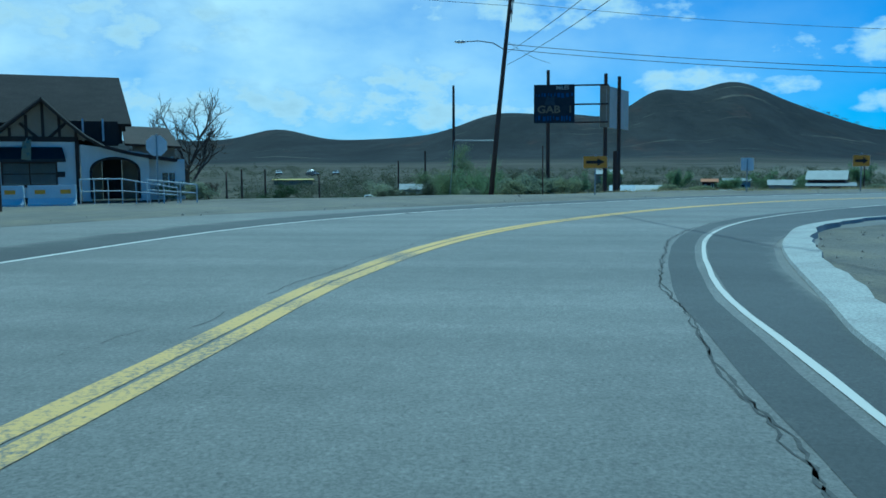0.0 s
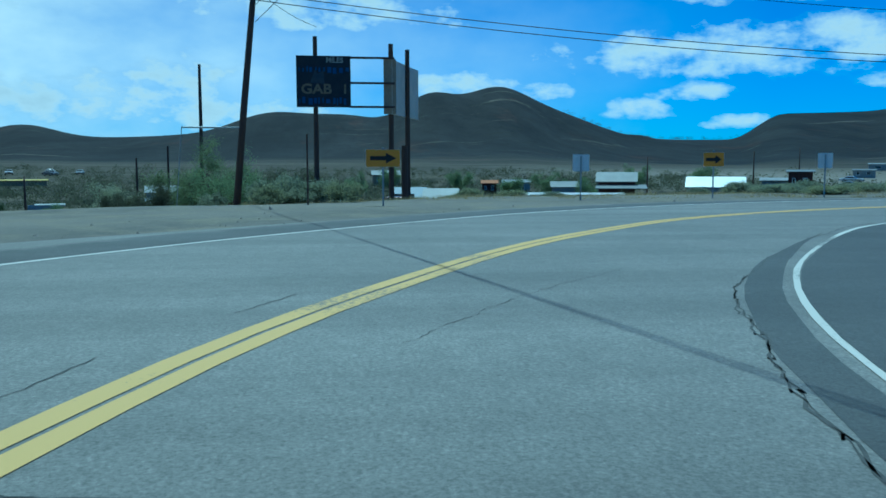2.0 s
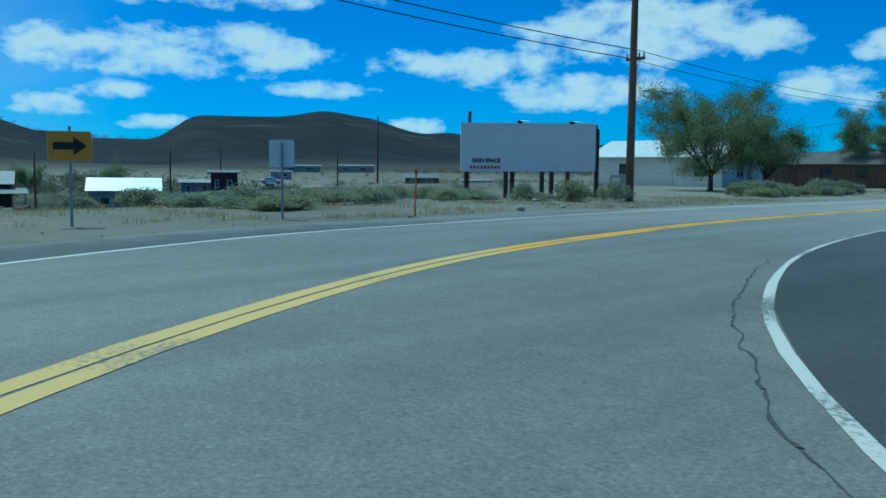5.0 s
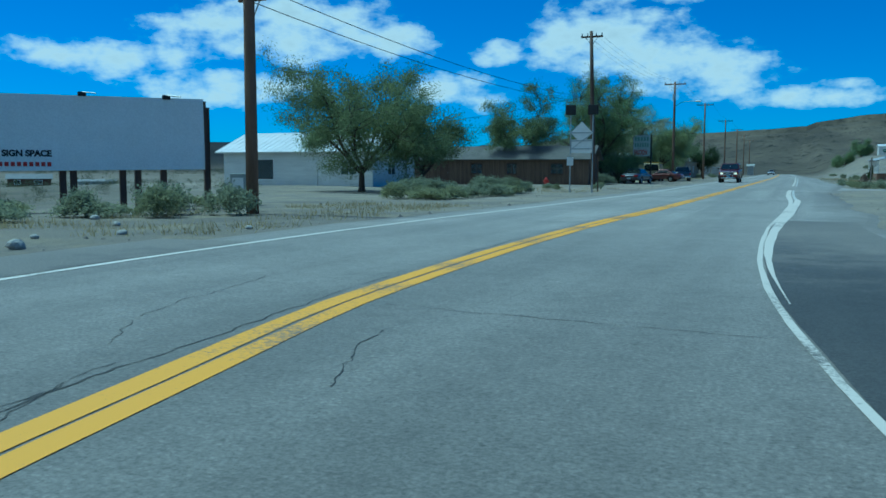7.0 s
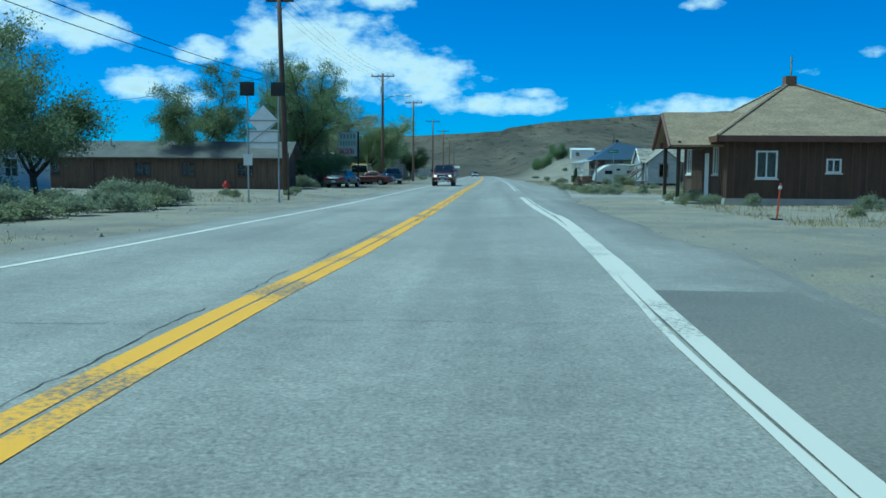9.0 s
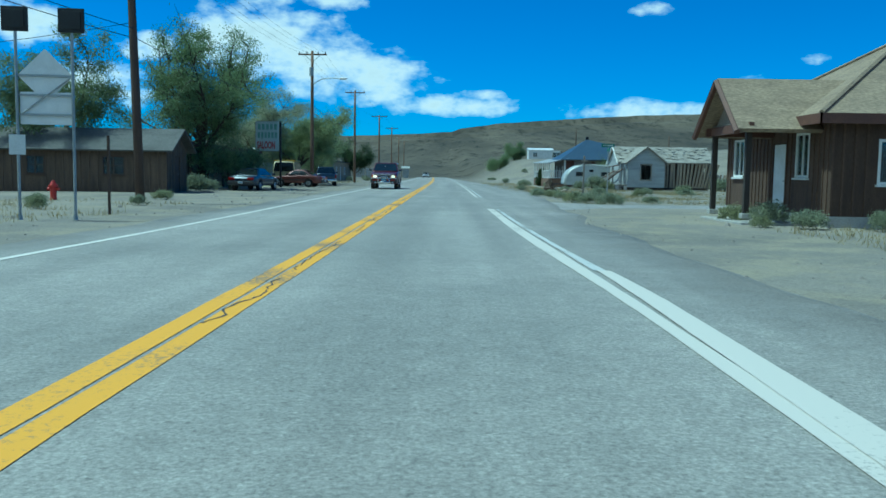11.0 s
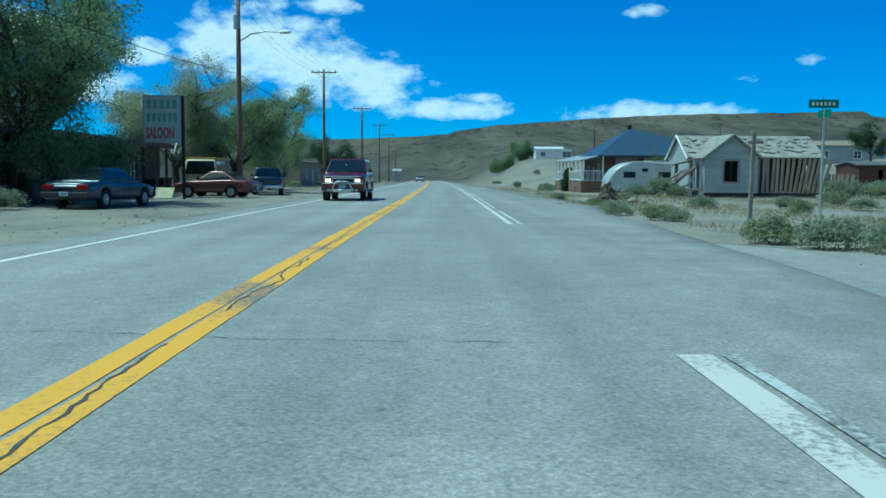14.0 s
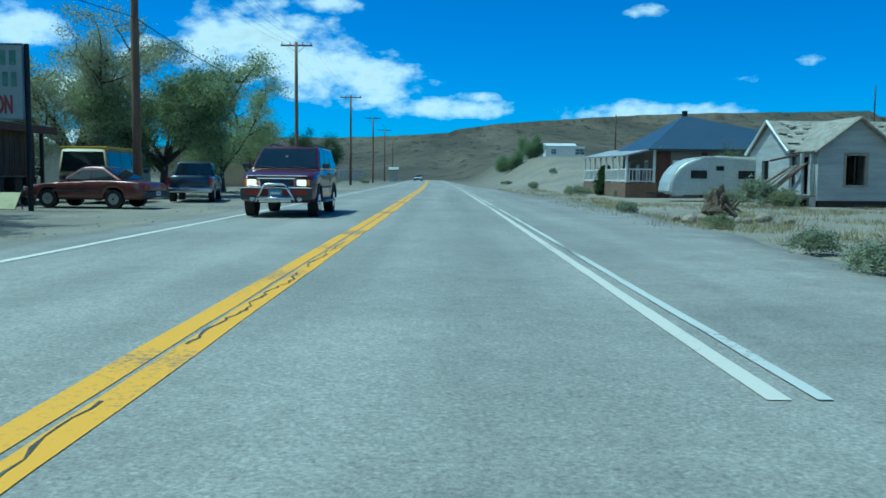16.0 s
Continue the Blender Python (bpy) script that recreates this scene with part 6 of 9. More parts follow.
def opening_unit(th, M, u0, u1, z0, z1, kind, frame_m, t):
    w, h, c = u1 - u0, z1 - z0, ((u0 + u1) / 2, (z0 + z1) / 2)
    if kind == "void":
        return
    if kind == "door":
        d = part("door", box((c[0], 0.05, c[1]), (w - 0.06, 0.045, h - 0.04), bevel=0.006), frame_m, th)
        d.matrix_basis = M
        k = part("handle", rod((c[0] + w * 0.38, 0.0, z0 + 1.0), (c[0] + w * 0.38, 0.045, z0 + 1.0), 0.025), galv, d)
        return
    bm, f = bmesh.new(), 0.07
    ring = [[bm.verts.new((x, y, z)) for x, z in ((u0 + k, z0 + k), (u1 - k, z0 + k), (u1 - k, z1 - k), (u0 + k, z1 - k))] for k, y in ((0, -0.015), (f, -0.015), (f, 0.055), (0, 0.055))]
    for a, b in zip(ring, ring[1:] + ring[:1]):
        for k in range(4):
            bm.faces.new((a[k], a[(k + 1) % 4], b[(k + 1) % 4], b[k]))
    wd = part("window", bm, frame_m, th)
    wd.matrix_basis = M
    if kind != "plain":
        part("mullion", box((c[0], 0.025, c[1]), (0.05, 0.05, h - 2 * f)), frame_m, wd)
        if kind == "cross":
            for s in (-1, 1):
                part("glazing_bar", box((c[0] + s * (w / 4 - f / 2 + 0.0125), 0.025, c[1]), (w / 2 - f - 0.03, 0.04, 0.04)), frame_m, wd)
    part("pane", box((c[0], 0.04, c[1]), (w - 2 * f, 0.008, h - 2 * f)), pane_glass, wd)
    part("sill", box((c[0], -0.03, z0 - 0.03), (w + 0.1, 0.1, 0.05), bevel=0.008), frame_m, wd)


def wall(th, p0, p1, h, mtl, openings=(), gable=0.0, t=0.14, z=0.0, frame_m=None, planks=0.0):
    """openings: (u0, u1, z0, z1, kind). gable: extra height of a gable's peak."""
    M = frame_of(p0, p1)
    w = math.hypot(p1[0] - p0[0], p1[1] - p0[1])
    us = sorted({0.0, w, *(o[0] for o in openings), *(o[1] for o in openings)})
    zs = sorted({z, z + h, *(o[2] for o in openings), *(o[3] for o in openings)})
    bm, grid = bmesh.new(), {}
    for a, b in zip(us, us[1:]):
        for c, d in zip(zs, zs[1:]):
            if any(o[0] <= (a + b) / 2 <= o[1] and o[2] <= (c + d) / 2 <= o[3] for o in openings):
                continue
            bm.faces.new([grid.setdefault(q, None) or grid.update({q: bm.verts.new((q[0], 0, q[1]))}) or grid[q] for q in ((a, c), (b, c), (b, d), (a, d))])
    if gable:
        tip = bm.verts.new((w / 2, 0, z + h + gable))
        top = sorted((q for q in grid if abs(q[1] - z - h) < 1e-6), key=lambda q: q[0])
        bm.faces.new([grid[q] for q in top] + [tip])
    made = bmesh.ops.extrude_face_region(bm, geom=list(bm.faces))
    bmesh.ops.translate(bm, verts=[v for v in made["geom"] if isinstance(v, bmesh.types.BMVert)], vec=(0, t, 0))
    bmesh.ops.recalc_face_normals(bm, faces=list(bm.faces))
    ob = part("wall", bm, mtl, th)
    ob.matrix_basis = M
    if planks:
        n = int(w / planks)
        shared = mesh_of("batten", box((0, -0.014, h / 2 + z), (0.05, 0.028, h)), mtl)
        for k in range(n + 1):
            u = min(w - 0.03, max(0.03, k * w / n))
            if any(o[0] - 0.04 < u < o[1] + 0.04 for o in openings):
                continue
            o = new("batten", shared)
            o.parent = ob
            o.location = (u, 0, 0)
    for o in openings:
        opening_unit(th, M, *o, frame_m or white_paint, t)
    return ob


def roof_slab(th, quad, thick, mtl, name="roof", edge=None):
    """A sloping roof sheet; quad runs round its upper face."""
    q = [Vector(p) for p in quad]
    n = (q[1] - q[0]).cross(q[2] - q[0]).normalized()
    if n.z < 0:
        q, n = q[::-1], -n
    bm = bmesh.new()
    hi = [bm.verts.new(p) for p in q]
    lo = [bm.verts.new(p - n * thick) for p in q]
    bm.faces.new(hi)
    bm.faces.new(lo[::-1])
    k = len(q)
    for i in range(k):
        bm.faces.new((hi[i], lo[i], lo[(i + 1) % k], hi[(i + 1) % k]))
    return part(name, bm, mtl, th)


def gable_roof(th, x0, x1, y0, y1, eave, ridge, along, mtl, over=0.35, thick=0.09, seams=0.0):
    """along: 'x' or 'y', the way the ridge runs."""
    if along == "x":
        ym = (y0 + y1) / 2
        s = (ridge - eave) / (ym - y0)
        a, b, c, d = x0 - over, x1 + over, y0 - over, y1 + over
        e = eave - over * s
        roofs = [((a, c, e), (b, c, e), (b, ym, ridge), (a, ym, ridge)), ((b, d, e), (a, d, e), (a, ym, ridge), (b, ym, ridge))]
    else:
        xm = (x0 + x1) / 2
        s = (ridge - eave) / (xm - x0)
        a, b, c, d = y0 - over, y1 + over, x0 - over, x1 + over
        e = eave - over * s
        roofs = [((c, b, e), (c, a, e), (xm, a, ridge), (xm, b, ridge)), ((d, a, e), (d, b, e), (xm, b, ridge), (xm, a, ridge))]
    for q in roofs:
        r = roof_slab(th, [(x, y, z + 0.12) for x, y, z in q], thick, mtl)
        if seams:
            p = [Vector(v) + Vector((0, 0, 0.12)) for v in q]
            n = int((p[1] - p[0]).length / seams)
            for k in range(n + 1):
                u = k / n
                part("seam", rod(p[0].lerp(p[1], u) + Vector((0, 0, 0.01)), p[3].lerp(p[2], u) + Vector((0, 0, 0.01)), 0.018, 0.018, 5), mtl, r)


def cabin(m, w, d, h, ridge, along, wall_m, roof_m, label, name="house", category="house", group="", south=(), east=(), north=(), west=(), frame_m=None, over=0.35, seams=0.0, planks=0.0, sink=0.5):
    """A simple gabled house: x 0..w, y 0..d, its -y side is 'south'."""
    th = thing(name, m, label, category, group)
    g = ridge - h
    t = 0.14
    wall(th, (0, 0), (w, 0), h + sink, wall_m, south, g if along == "y" else 0, z=-sink, frame_m=frame_m, planks=planks)
    wall(th, (w, t), (w, d - t), h + sink, wall_m, east, g if along == "x" else 0, z=-sink, frame_m=frame_m, planks=planks)
    wall(th, (w, d), (0, d), h + sink, wall_m, north, g if along == "y" else 0, z=-sink, frame_m=frame_m)
    wall(th, (0, d - t), (0, t), h + sink, wall_m, west, g if along == "x" else 0, z=-sink, frame_m=frame_m, planks=planks)
    gable_roof(th, 0, w, 0, d, h, ridge, along, roof_m, over, seams=seams)
    return th


def g_at(x, y, yaw=0.0, dz=0.0):
    return pose(x, y, ground_z(x, y) + dz, 0, 0, yaw)


shingle_dull = mat("dull_brown_shingles", (0.06, 0.045, 0.038), (0.045, 0.035, 0.03), 0.9, scale=1, fine=16, bump=0.5)


def tudor_house():
    """Half-timbered house at the corner; local x runs along its front, -y faces the road."""
    yaw = math.degrees(math.atan2(0.86, -0.51))
    th = thing("house", pose(6.4, -39.2, 0.0, 0, 0, yaw), "white stucco house with dark half-timbering and a steep dark roof", "house")
    # front wing with awning windows, local x from -8.5 to 0
    wall(th, (-8.5, 0), (0, 0), 2.75, stucco, ((5.4, 7.6, 0.7, 1.75, "cross"), (1.2, 3.6, 0.7, 1.75, "cross")), z=0.0, frame_m=timber_black)
    wall(th, (0, 0.14), (0, 6.0), 2.75, stucco)
    wall(th, (-8.5, 6.0), (-8.5, 0.14), 2.75, stucco)
    wall(th, (0, 6.14), (-8.5, 6.14), 4.2, stucco)
    for u in (-0.08, -8.42):
        part("corner_post", box((u, -0.02, 1.37), (0.16, 0.1, 2.75)), timber_black, th)
    part("base_board", box((-4.25, -0.015, 0.1), (8.5, 0.05, 0.2)), timber_black, th)
    part("band_board", box((-4.25, -0.03, 2.72), (8.5, 0.08, 0.22)), timber_black, th)
    for c, w in ((-2.0, 2.9), (-6.1, 3.0)):
        a = part("awning", slab(((-w / 2, 0), (w / 2, 0), (w / 2 - .12, .62), (-w / 2 + .12, .62)), -0.03, 0.03, None, Matrix.Translation((c, -0.42, 1.85)) @ Matrix.Rotation(radians(-35), 4, "X") @ UP_X), black_metal, th, "dark awning over the window")
        part("valance", box((c, -0.43, 1.8), (w, 0.02, 0.14)), black_metal, a)
    part("wall_box", box((-0.75, -0.06, 1.2), (0.3, 0.1, 0.24)), black_metal, th)
    # front gable with timbers
    pk, base, half = 4.35, 2.7, 1.95
    cx = -1.4
    part("gable_panel", slab(((cx - half, 0), (cx + half, 0), (cx, pk - base)), -0.12, 0.0, None, Matrix.Translation((0, -0.02, base)) @ UP_X), stucco_tan, th, "tan plaster gable panel")
    for x, top in ((-1.3, .5), (-0.65, 1.05), (0.0, 1.6), (0.65, 1.05), (1.3, .5)):
        part("timber", box((cx + x, -0.06, base + top / 2), (0.12, 0.07, top)), timber_black, th)
    for s in (-1, 1):
        part("timber", rod((cx + s * 0.25, -0.06, base + 0.1), (cx + s * 0.9, -0.06, base + 0.7), 0.06, 0.06, 6), timber_black, th)
    # gable roof with a long sweep over the porch
    roof_slab(th, ((cx, -0.45, pk + .15), (cx, 6, pk + .15), (cx - half - 0.7, 6, base - .35), (cx - half - 0.7, -0.45, base - .35)), 0.14, shingle_dark)
    prof = [(cx, pk + .15), (cx + 0.95, pk - 0.8), (cx + 1.7, base + .2), (cx + 2.4, base - .22), (cx + 3.4, base - .5), (cx + 4.6, base - .72), (cx + 5.5, base - .84)]
    for (a, za), (b, zb) in zip(prof, prof[1:]):
        roof_slab(th, ((a, -0.45, za), (b, -0.45, zb), (b, 5.2, zb), (a, 5.2, za)), 0.14, shingle_dark)
    for (a, za), (b, zb) in zip(prof[:4], prof[1:4]):
        part("bargeboard", rod((a, -0.5, za - .1), (b, -0.5, zb - .1), 0.09, 0.09, 5), timber_black, th)
    part("bargeboard", rod((cx, -0.5, pk + .05), (cx - half - 0.7, -0.5, base - .45), 0.09, 0.09, 5), timber_black, th)
    # arched porch
    arch = [(0.05, 0), (0.45, 0), (0.45, 1.35)] + [(1.45 - 1.0 * math.cos(radians(a)), 1.35 + 0.55 * math.sin(radians(a))) for a in range(15, 180, 15)] + [(2.45, 1.35), (2.45, 0), (2.9, 0), (2.9, 2.1), (0.05, 2.5)]
    part("porch_wall", slab(arch, -0.25, 0.0, None, UP_X), stucco, th)
    part("arch_trim", tube([(0.45 - 0.0, -0.03, 0.1), (0.45, -0.03, 1.35)] + [(1.45 - 1.0 * math.cos(radians(a)), -0.03, 1.35 + 0.55 * math.sin(radians(a))) for a in range(15, 180, 15)] + [(2.45, -0.03, 1.35), (2.45, -0.03, 0.1)], 0.06, 6), timber_black, th)
    wall(th, (0.05, 2.4), (4.2, 2.4), 2.0, stucco_tan, ((0.9, 1.8, 0.0, 1.95, "door"),), frame_m=timber_black)
    wall(th, (4.2, 2.4), (4.2, 6.0), 2.0, stucco)
    wall(th, (2.92, 0.5), (4.5, 0.5), 1.85, stucco, ((0.5, 1.2, 0.3, 1.3, "cross"),), frame_m=white_paint)
    # main roof behind
    rg, fe = 5.88, 3.7
    roof_slab(th, ((-9.5, 1.6, fe - .2), (2.3, 1.6, fe - .2), (1.95, 4.4, rg), (-9.5, 4.4, rg)), 0.16, shingle_dark)
    roof_slab(th, ((2.3, 7.2, fe - .2), (-9.5, 7.2, fe - .2), (-9.5, 4.4, rg), (1.95, 4.4, rg)), 0.16, shingle_dark)
    wall(th, (-8.5, 2.2), (1.9, 2.2), 1.2, timber_black, z=2.6)
    part("gable_end", slab(((0, 0), (4.6, 0), (2.3, 2.1)), -0.12, 0, None, Matrix.Translation((1.7, 2.1, 3.55)) @ Matrix.Rotation(radians(90), 4, "Z") @ UP_X), shingle_dark, th)
    for k in range(4):
        part("shingle_course", box((1.74, 4.4, 3.75 + 0.42 * k), (0.08, 3.9 - 0.9 * k, 0.05)), timber_black, th)
    # balcony rail between roofs
    part("dormer", box((0.6, 1.9, 3.05), (2.2, 0.8, 1.1)), timber_black, th)
    for u in (0.2, 1.05):
        part("dormer_post", box((u, 1.45, 3.2), (0.09, 0.09, 1.0)), white_paint, th)
    # low tan rear wing
    wall(th, (2.6, 7.0), (4.7, 7.0), 2.65, stucco_tan)
    roof_slab(th, ((2.2, 6.6, 2.75), (5.0, 6.6, 2.6), (4.6, 9.5, 3.7), (2.2, 9.5, 3.8)), 0.12, shingle_dull)
    # flag on the wall
    f = part("flag_pole", rod((-2.35, -0.05, 2.0), (-2.0, -0.55, 2.75), 0.018), galv, th)
    part("flag", slab(((0, 0), (0.34, .1), (0.3, -.8), (-.08, -.75)), -0.005, 0.005, None, Matrix.Translation((-2.2, -0.45, 2.6)) @ UP_X), mat("flag_cloth", (0.08, 0.14, 0.16), (0.3, 0.26, 0.12), 0.9, scale=3, bump=0.1), f)


tudor_house()


def corner_rail():
    th = thing("handrail", pose(8.3, -38.1, 0.0, 0, 0, 104), "white pipe handrail along a ramp beside the house", "handrail")
    n = 8
    for k in range(n):
        x, h = 3.95 * k / (n - 1), 1.0 - 0.4 * max(0, k - 3) / 4
        part("post", rod((x, 0, -0.2), (x, 0, h), 0.022, 0.022, 8), white_paint, th)
    for f in (1.0, 0.5):
        part("rail", tube([(0, 0, f), (3.95 * 3 / 7, 0, f), (3.95, 0, f * 0.6)], 0.024, 8), white_paint, th)
    th = thing("handrail", pose(6.6, -36.0, 0.0, 0, 0, 104), "second white pipe handrail along the ramp", "handrail")
    for k in range(4):
        part("post", rod((k * .7, 0, -0.2), (k * .7, 0, 0.95 - .08 * k), 0.03, 0.03, 8), white_paint, th)
    part("rail", tube([(0, 0, .95), (2.1, 0, .71)], 0.032, 8), white_paint, th)
    part("rail", tube([(0, 0, .5), (2.1, 0, .35)], 0.032, 8), white_paint, th)


corner_rail()


def jersey_barriers():
    prof = ((-.3, 0), (.3, 0), (.3, .08), (.14, .3), (.09, .82), (-.09, .82), (-.14, .3), (-.3, .08))
    pale = mat("barrier_concrete", (0.78, 0.8, 0.78), (0.68, 0.7, 0.68), 0.85, scale=1.5, bump=0.15, grain=0.15)
    patch = mat("barrier_orange", (0.85, 0.45, 0.03), (0.75, 0.4, 0.03), 0.6, bump=0.02)
    for x, y, yaw, l in ((10.05, -38.25, 118, 1.75), (11.15, -40.05, 118, 2.2), (12.2, -42.1, 118, 2.2)):
        th = thing("traffic_barrier", pose(x, y, -0.03, 0, 0, yaw), "pale concrete traffic barrier with orange patches", "traffic barrier", "traffic barriers")
        body = part("barrier_body", slab(prof, -l / 2, l / 2, None, Matrix.Rotation(radians(90), 4, "Z") @ UP_X), pale, th)
        for k in (-.25, .28):
            part("reflector_patch", box((k * l, -0.13, 0.56), (0.38, 0.02, 0.16), rx=-5), patch, body, "orange reflector patch")
            part("reflector_patch", box((k * l, 0.13, 0.56), (0.38, 0.02, 0.16), rx=5), patch, body, "orange reflector patch")


jersey_barriers()

# white house with a metal roof behind the elm
house_white = mat("white_house_siding", (0.70, 0.70, 0.67), (0.58, 0.58, 0.56), 0.8, scale=0.9, fine=16, stretch=(0.6, 0.6, 5), bump=0.2, grain=0.14)
cabin(g_at(-38.5, 58.7), 13.3, 7.5, 2.75, 4.2, "x", house_white, metal_white, "white house with a ribbed white metal roof behind the trees", over=0.5, seams=0.55,
      south=((2.9, 4.7, 0.5, 2.15, "plain"), (8.6, 9.6, 0, 2.05, "door"), (10.6, 12.0, 0.9, 2.0, "cross")), east=((2.4, 3.8, 0.9, 2.0, "cross"),))
# long low wooden house with a grey roof
cabin(g_at(-42, 74.4), 29.4, 3.4, 2.35, 3.3, "x", siding_old, shingle_grey, "long low brown wooden house with a grey shingle roof", over=0.45, planks=0.45, frame_m=wood_dark,
      south=((2.5, 3.9, 0.9, 1.9, "cross"), (7.0, 8.2, 0.9, 1.9, "cross"), (12.0, 13.2, 0.9, 1.9, "cross"), (15.6, 16.5, 0, 2.0, "door"), (18.6, 19.8, 0.9, 1.9, "cross"), (22.0, 23.0, 0.9, 1.9, "cross"), (26.0, 27.2, 0.9, 1.9, "cross")),
      east=((1.2, 2.0, 0, 1.95, "door"),))
for x, y, z in ((-30, 75.6, 3.1), (-25.5, 75.4, 3.0), (-36, 76.4, 3.3)):
    th = thing("roof_vent", pose(x, y, ground_z(x, y) + z), "thin metal vent pipe on the grey roof", "vent pipe", "roof vents")
    part("pipe", rod((0, 0, -0.4), (0, 0, 0.55), 0.06, 0.06, 8), galv, th)
    part("cap", rod((0, 0, 0.55), (0, 0, 0.66), 0.12, 0.05, 8), galv, th)
# wooden wing standing out towards the road
cabin(g_at(-44, 69.0), 9.0, 5.2, 2.3, 3.3, "x", siding_old, shingle_grey, "wooden wing of the long brown house", over=0.45, planks=0.45, south=((2, 3.3, .9, 1.9, "cross"), (5.5, 6.8, .9, 1.9, "cross")))


def saloon_building():
    th = thing("saloon_building", pose(-15.0, 105.0, ground_z(-15, 95), 0, 0, -90), "long brown wooden saloon building with a flat roof", "building")
    # local x runs back along the front (towards lower y); front faces the road on local +y
    boards = mat("saloon_boards", (0.21, 0.145, 0.095), (0.12, 0.082, 0.056), 0.92, scale=0.8, fine=14, stretch=(5, 5, 0.7), bump=0.5, grain=0.4, island=0.35)
    L, D, h = 21.0, 8.0, 2.95
    wall(th, (L, 0), (0, 0), h, boards, ((2.0, 3.0, 0, 2.05, "door"), (5.0, 6.1, 0.9, 2.0, "cross"), (8.5, 9.6, 0.9, 2.0, "cross"), (12, 13, 0, 2.05, "door"), (16, 17.2, 0.9, 2.0, "cross")), planks=0.4, frame_m=wood_dark)
    wall(th, (0, 0), (0, -D), h, siding_old, planks=0.4)
    wall(th, (0, -D), (L, -D), h, siding_old)
    wall(th, (L, -D), (L, 0), h, boards, ((3, 4.2, .9, 2.0, "cross"),), planks=0.4, frame_m=wood_dark)
    roof_slab(th, ((-.5, .7, h + .02), (L + .5, .7, h + .02), (L + .5, -D - .4, h + .5), (-.5, -D - .4, h + .5)), 0.2, shingle_dark)
    part("fascia", box((L / 2, 0.72, h - 0.05), (L + 1.0, 0.06, 0.3)), fascia_brown, th)
    for k in range(6):
        part("porch_post", box((0.6 + k * 3.95, 0.6, h / 2), (0.12, 0.12, h)), wood_dark, th)


saloon_building()
for x, y, yaw in ((-13.2, 99.4, 5), (-13.3, 100.6, -8), (-13.1, 97.9, 0)):
    th = thing("trash_bin", pose(x, y, ground_z(x, y), 0, 0, yaw), "dark trash bin standing against the saloon wall", "trash bin", "trash bins")
    bm = box((0, 0, 0.5), (0.6, 0.65, 0.94), bevel=0.04)
    for v in bm.verts:
        if v.co.z < 0.4:
            v.co.x *= 0.82
            v.co.y *= 0.82
    part("bin_body", bm, black_metal, th)
    part("lid", box((0, 0, 1.01), (0.66, 0.72, 0.07), bevel=0.025), black_metal, th)
    for s in (-1, 1):
        part("wheel", rod((s * 0.2 - 0.02, -0.28, 0.09), (s * 0.2 + 0.02, -0.28, 0.09), 0.09, 0.09, 12), rubber, th)


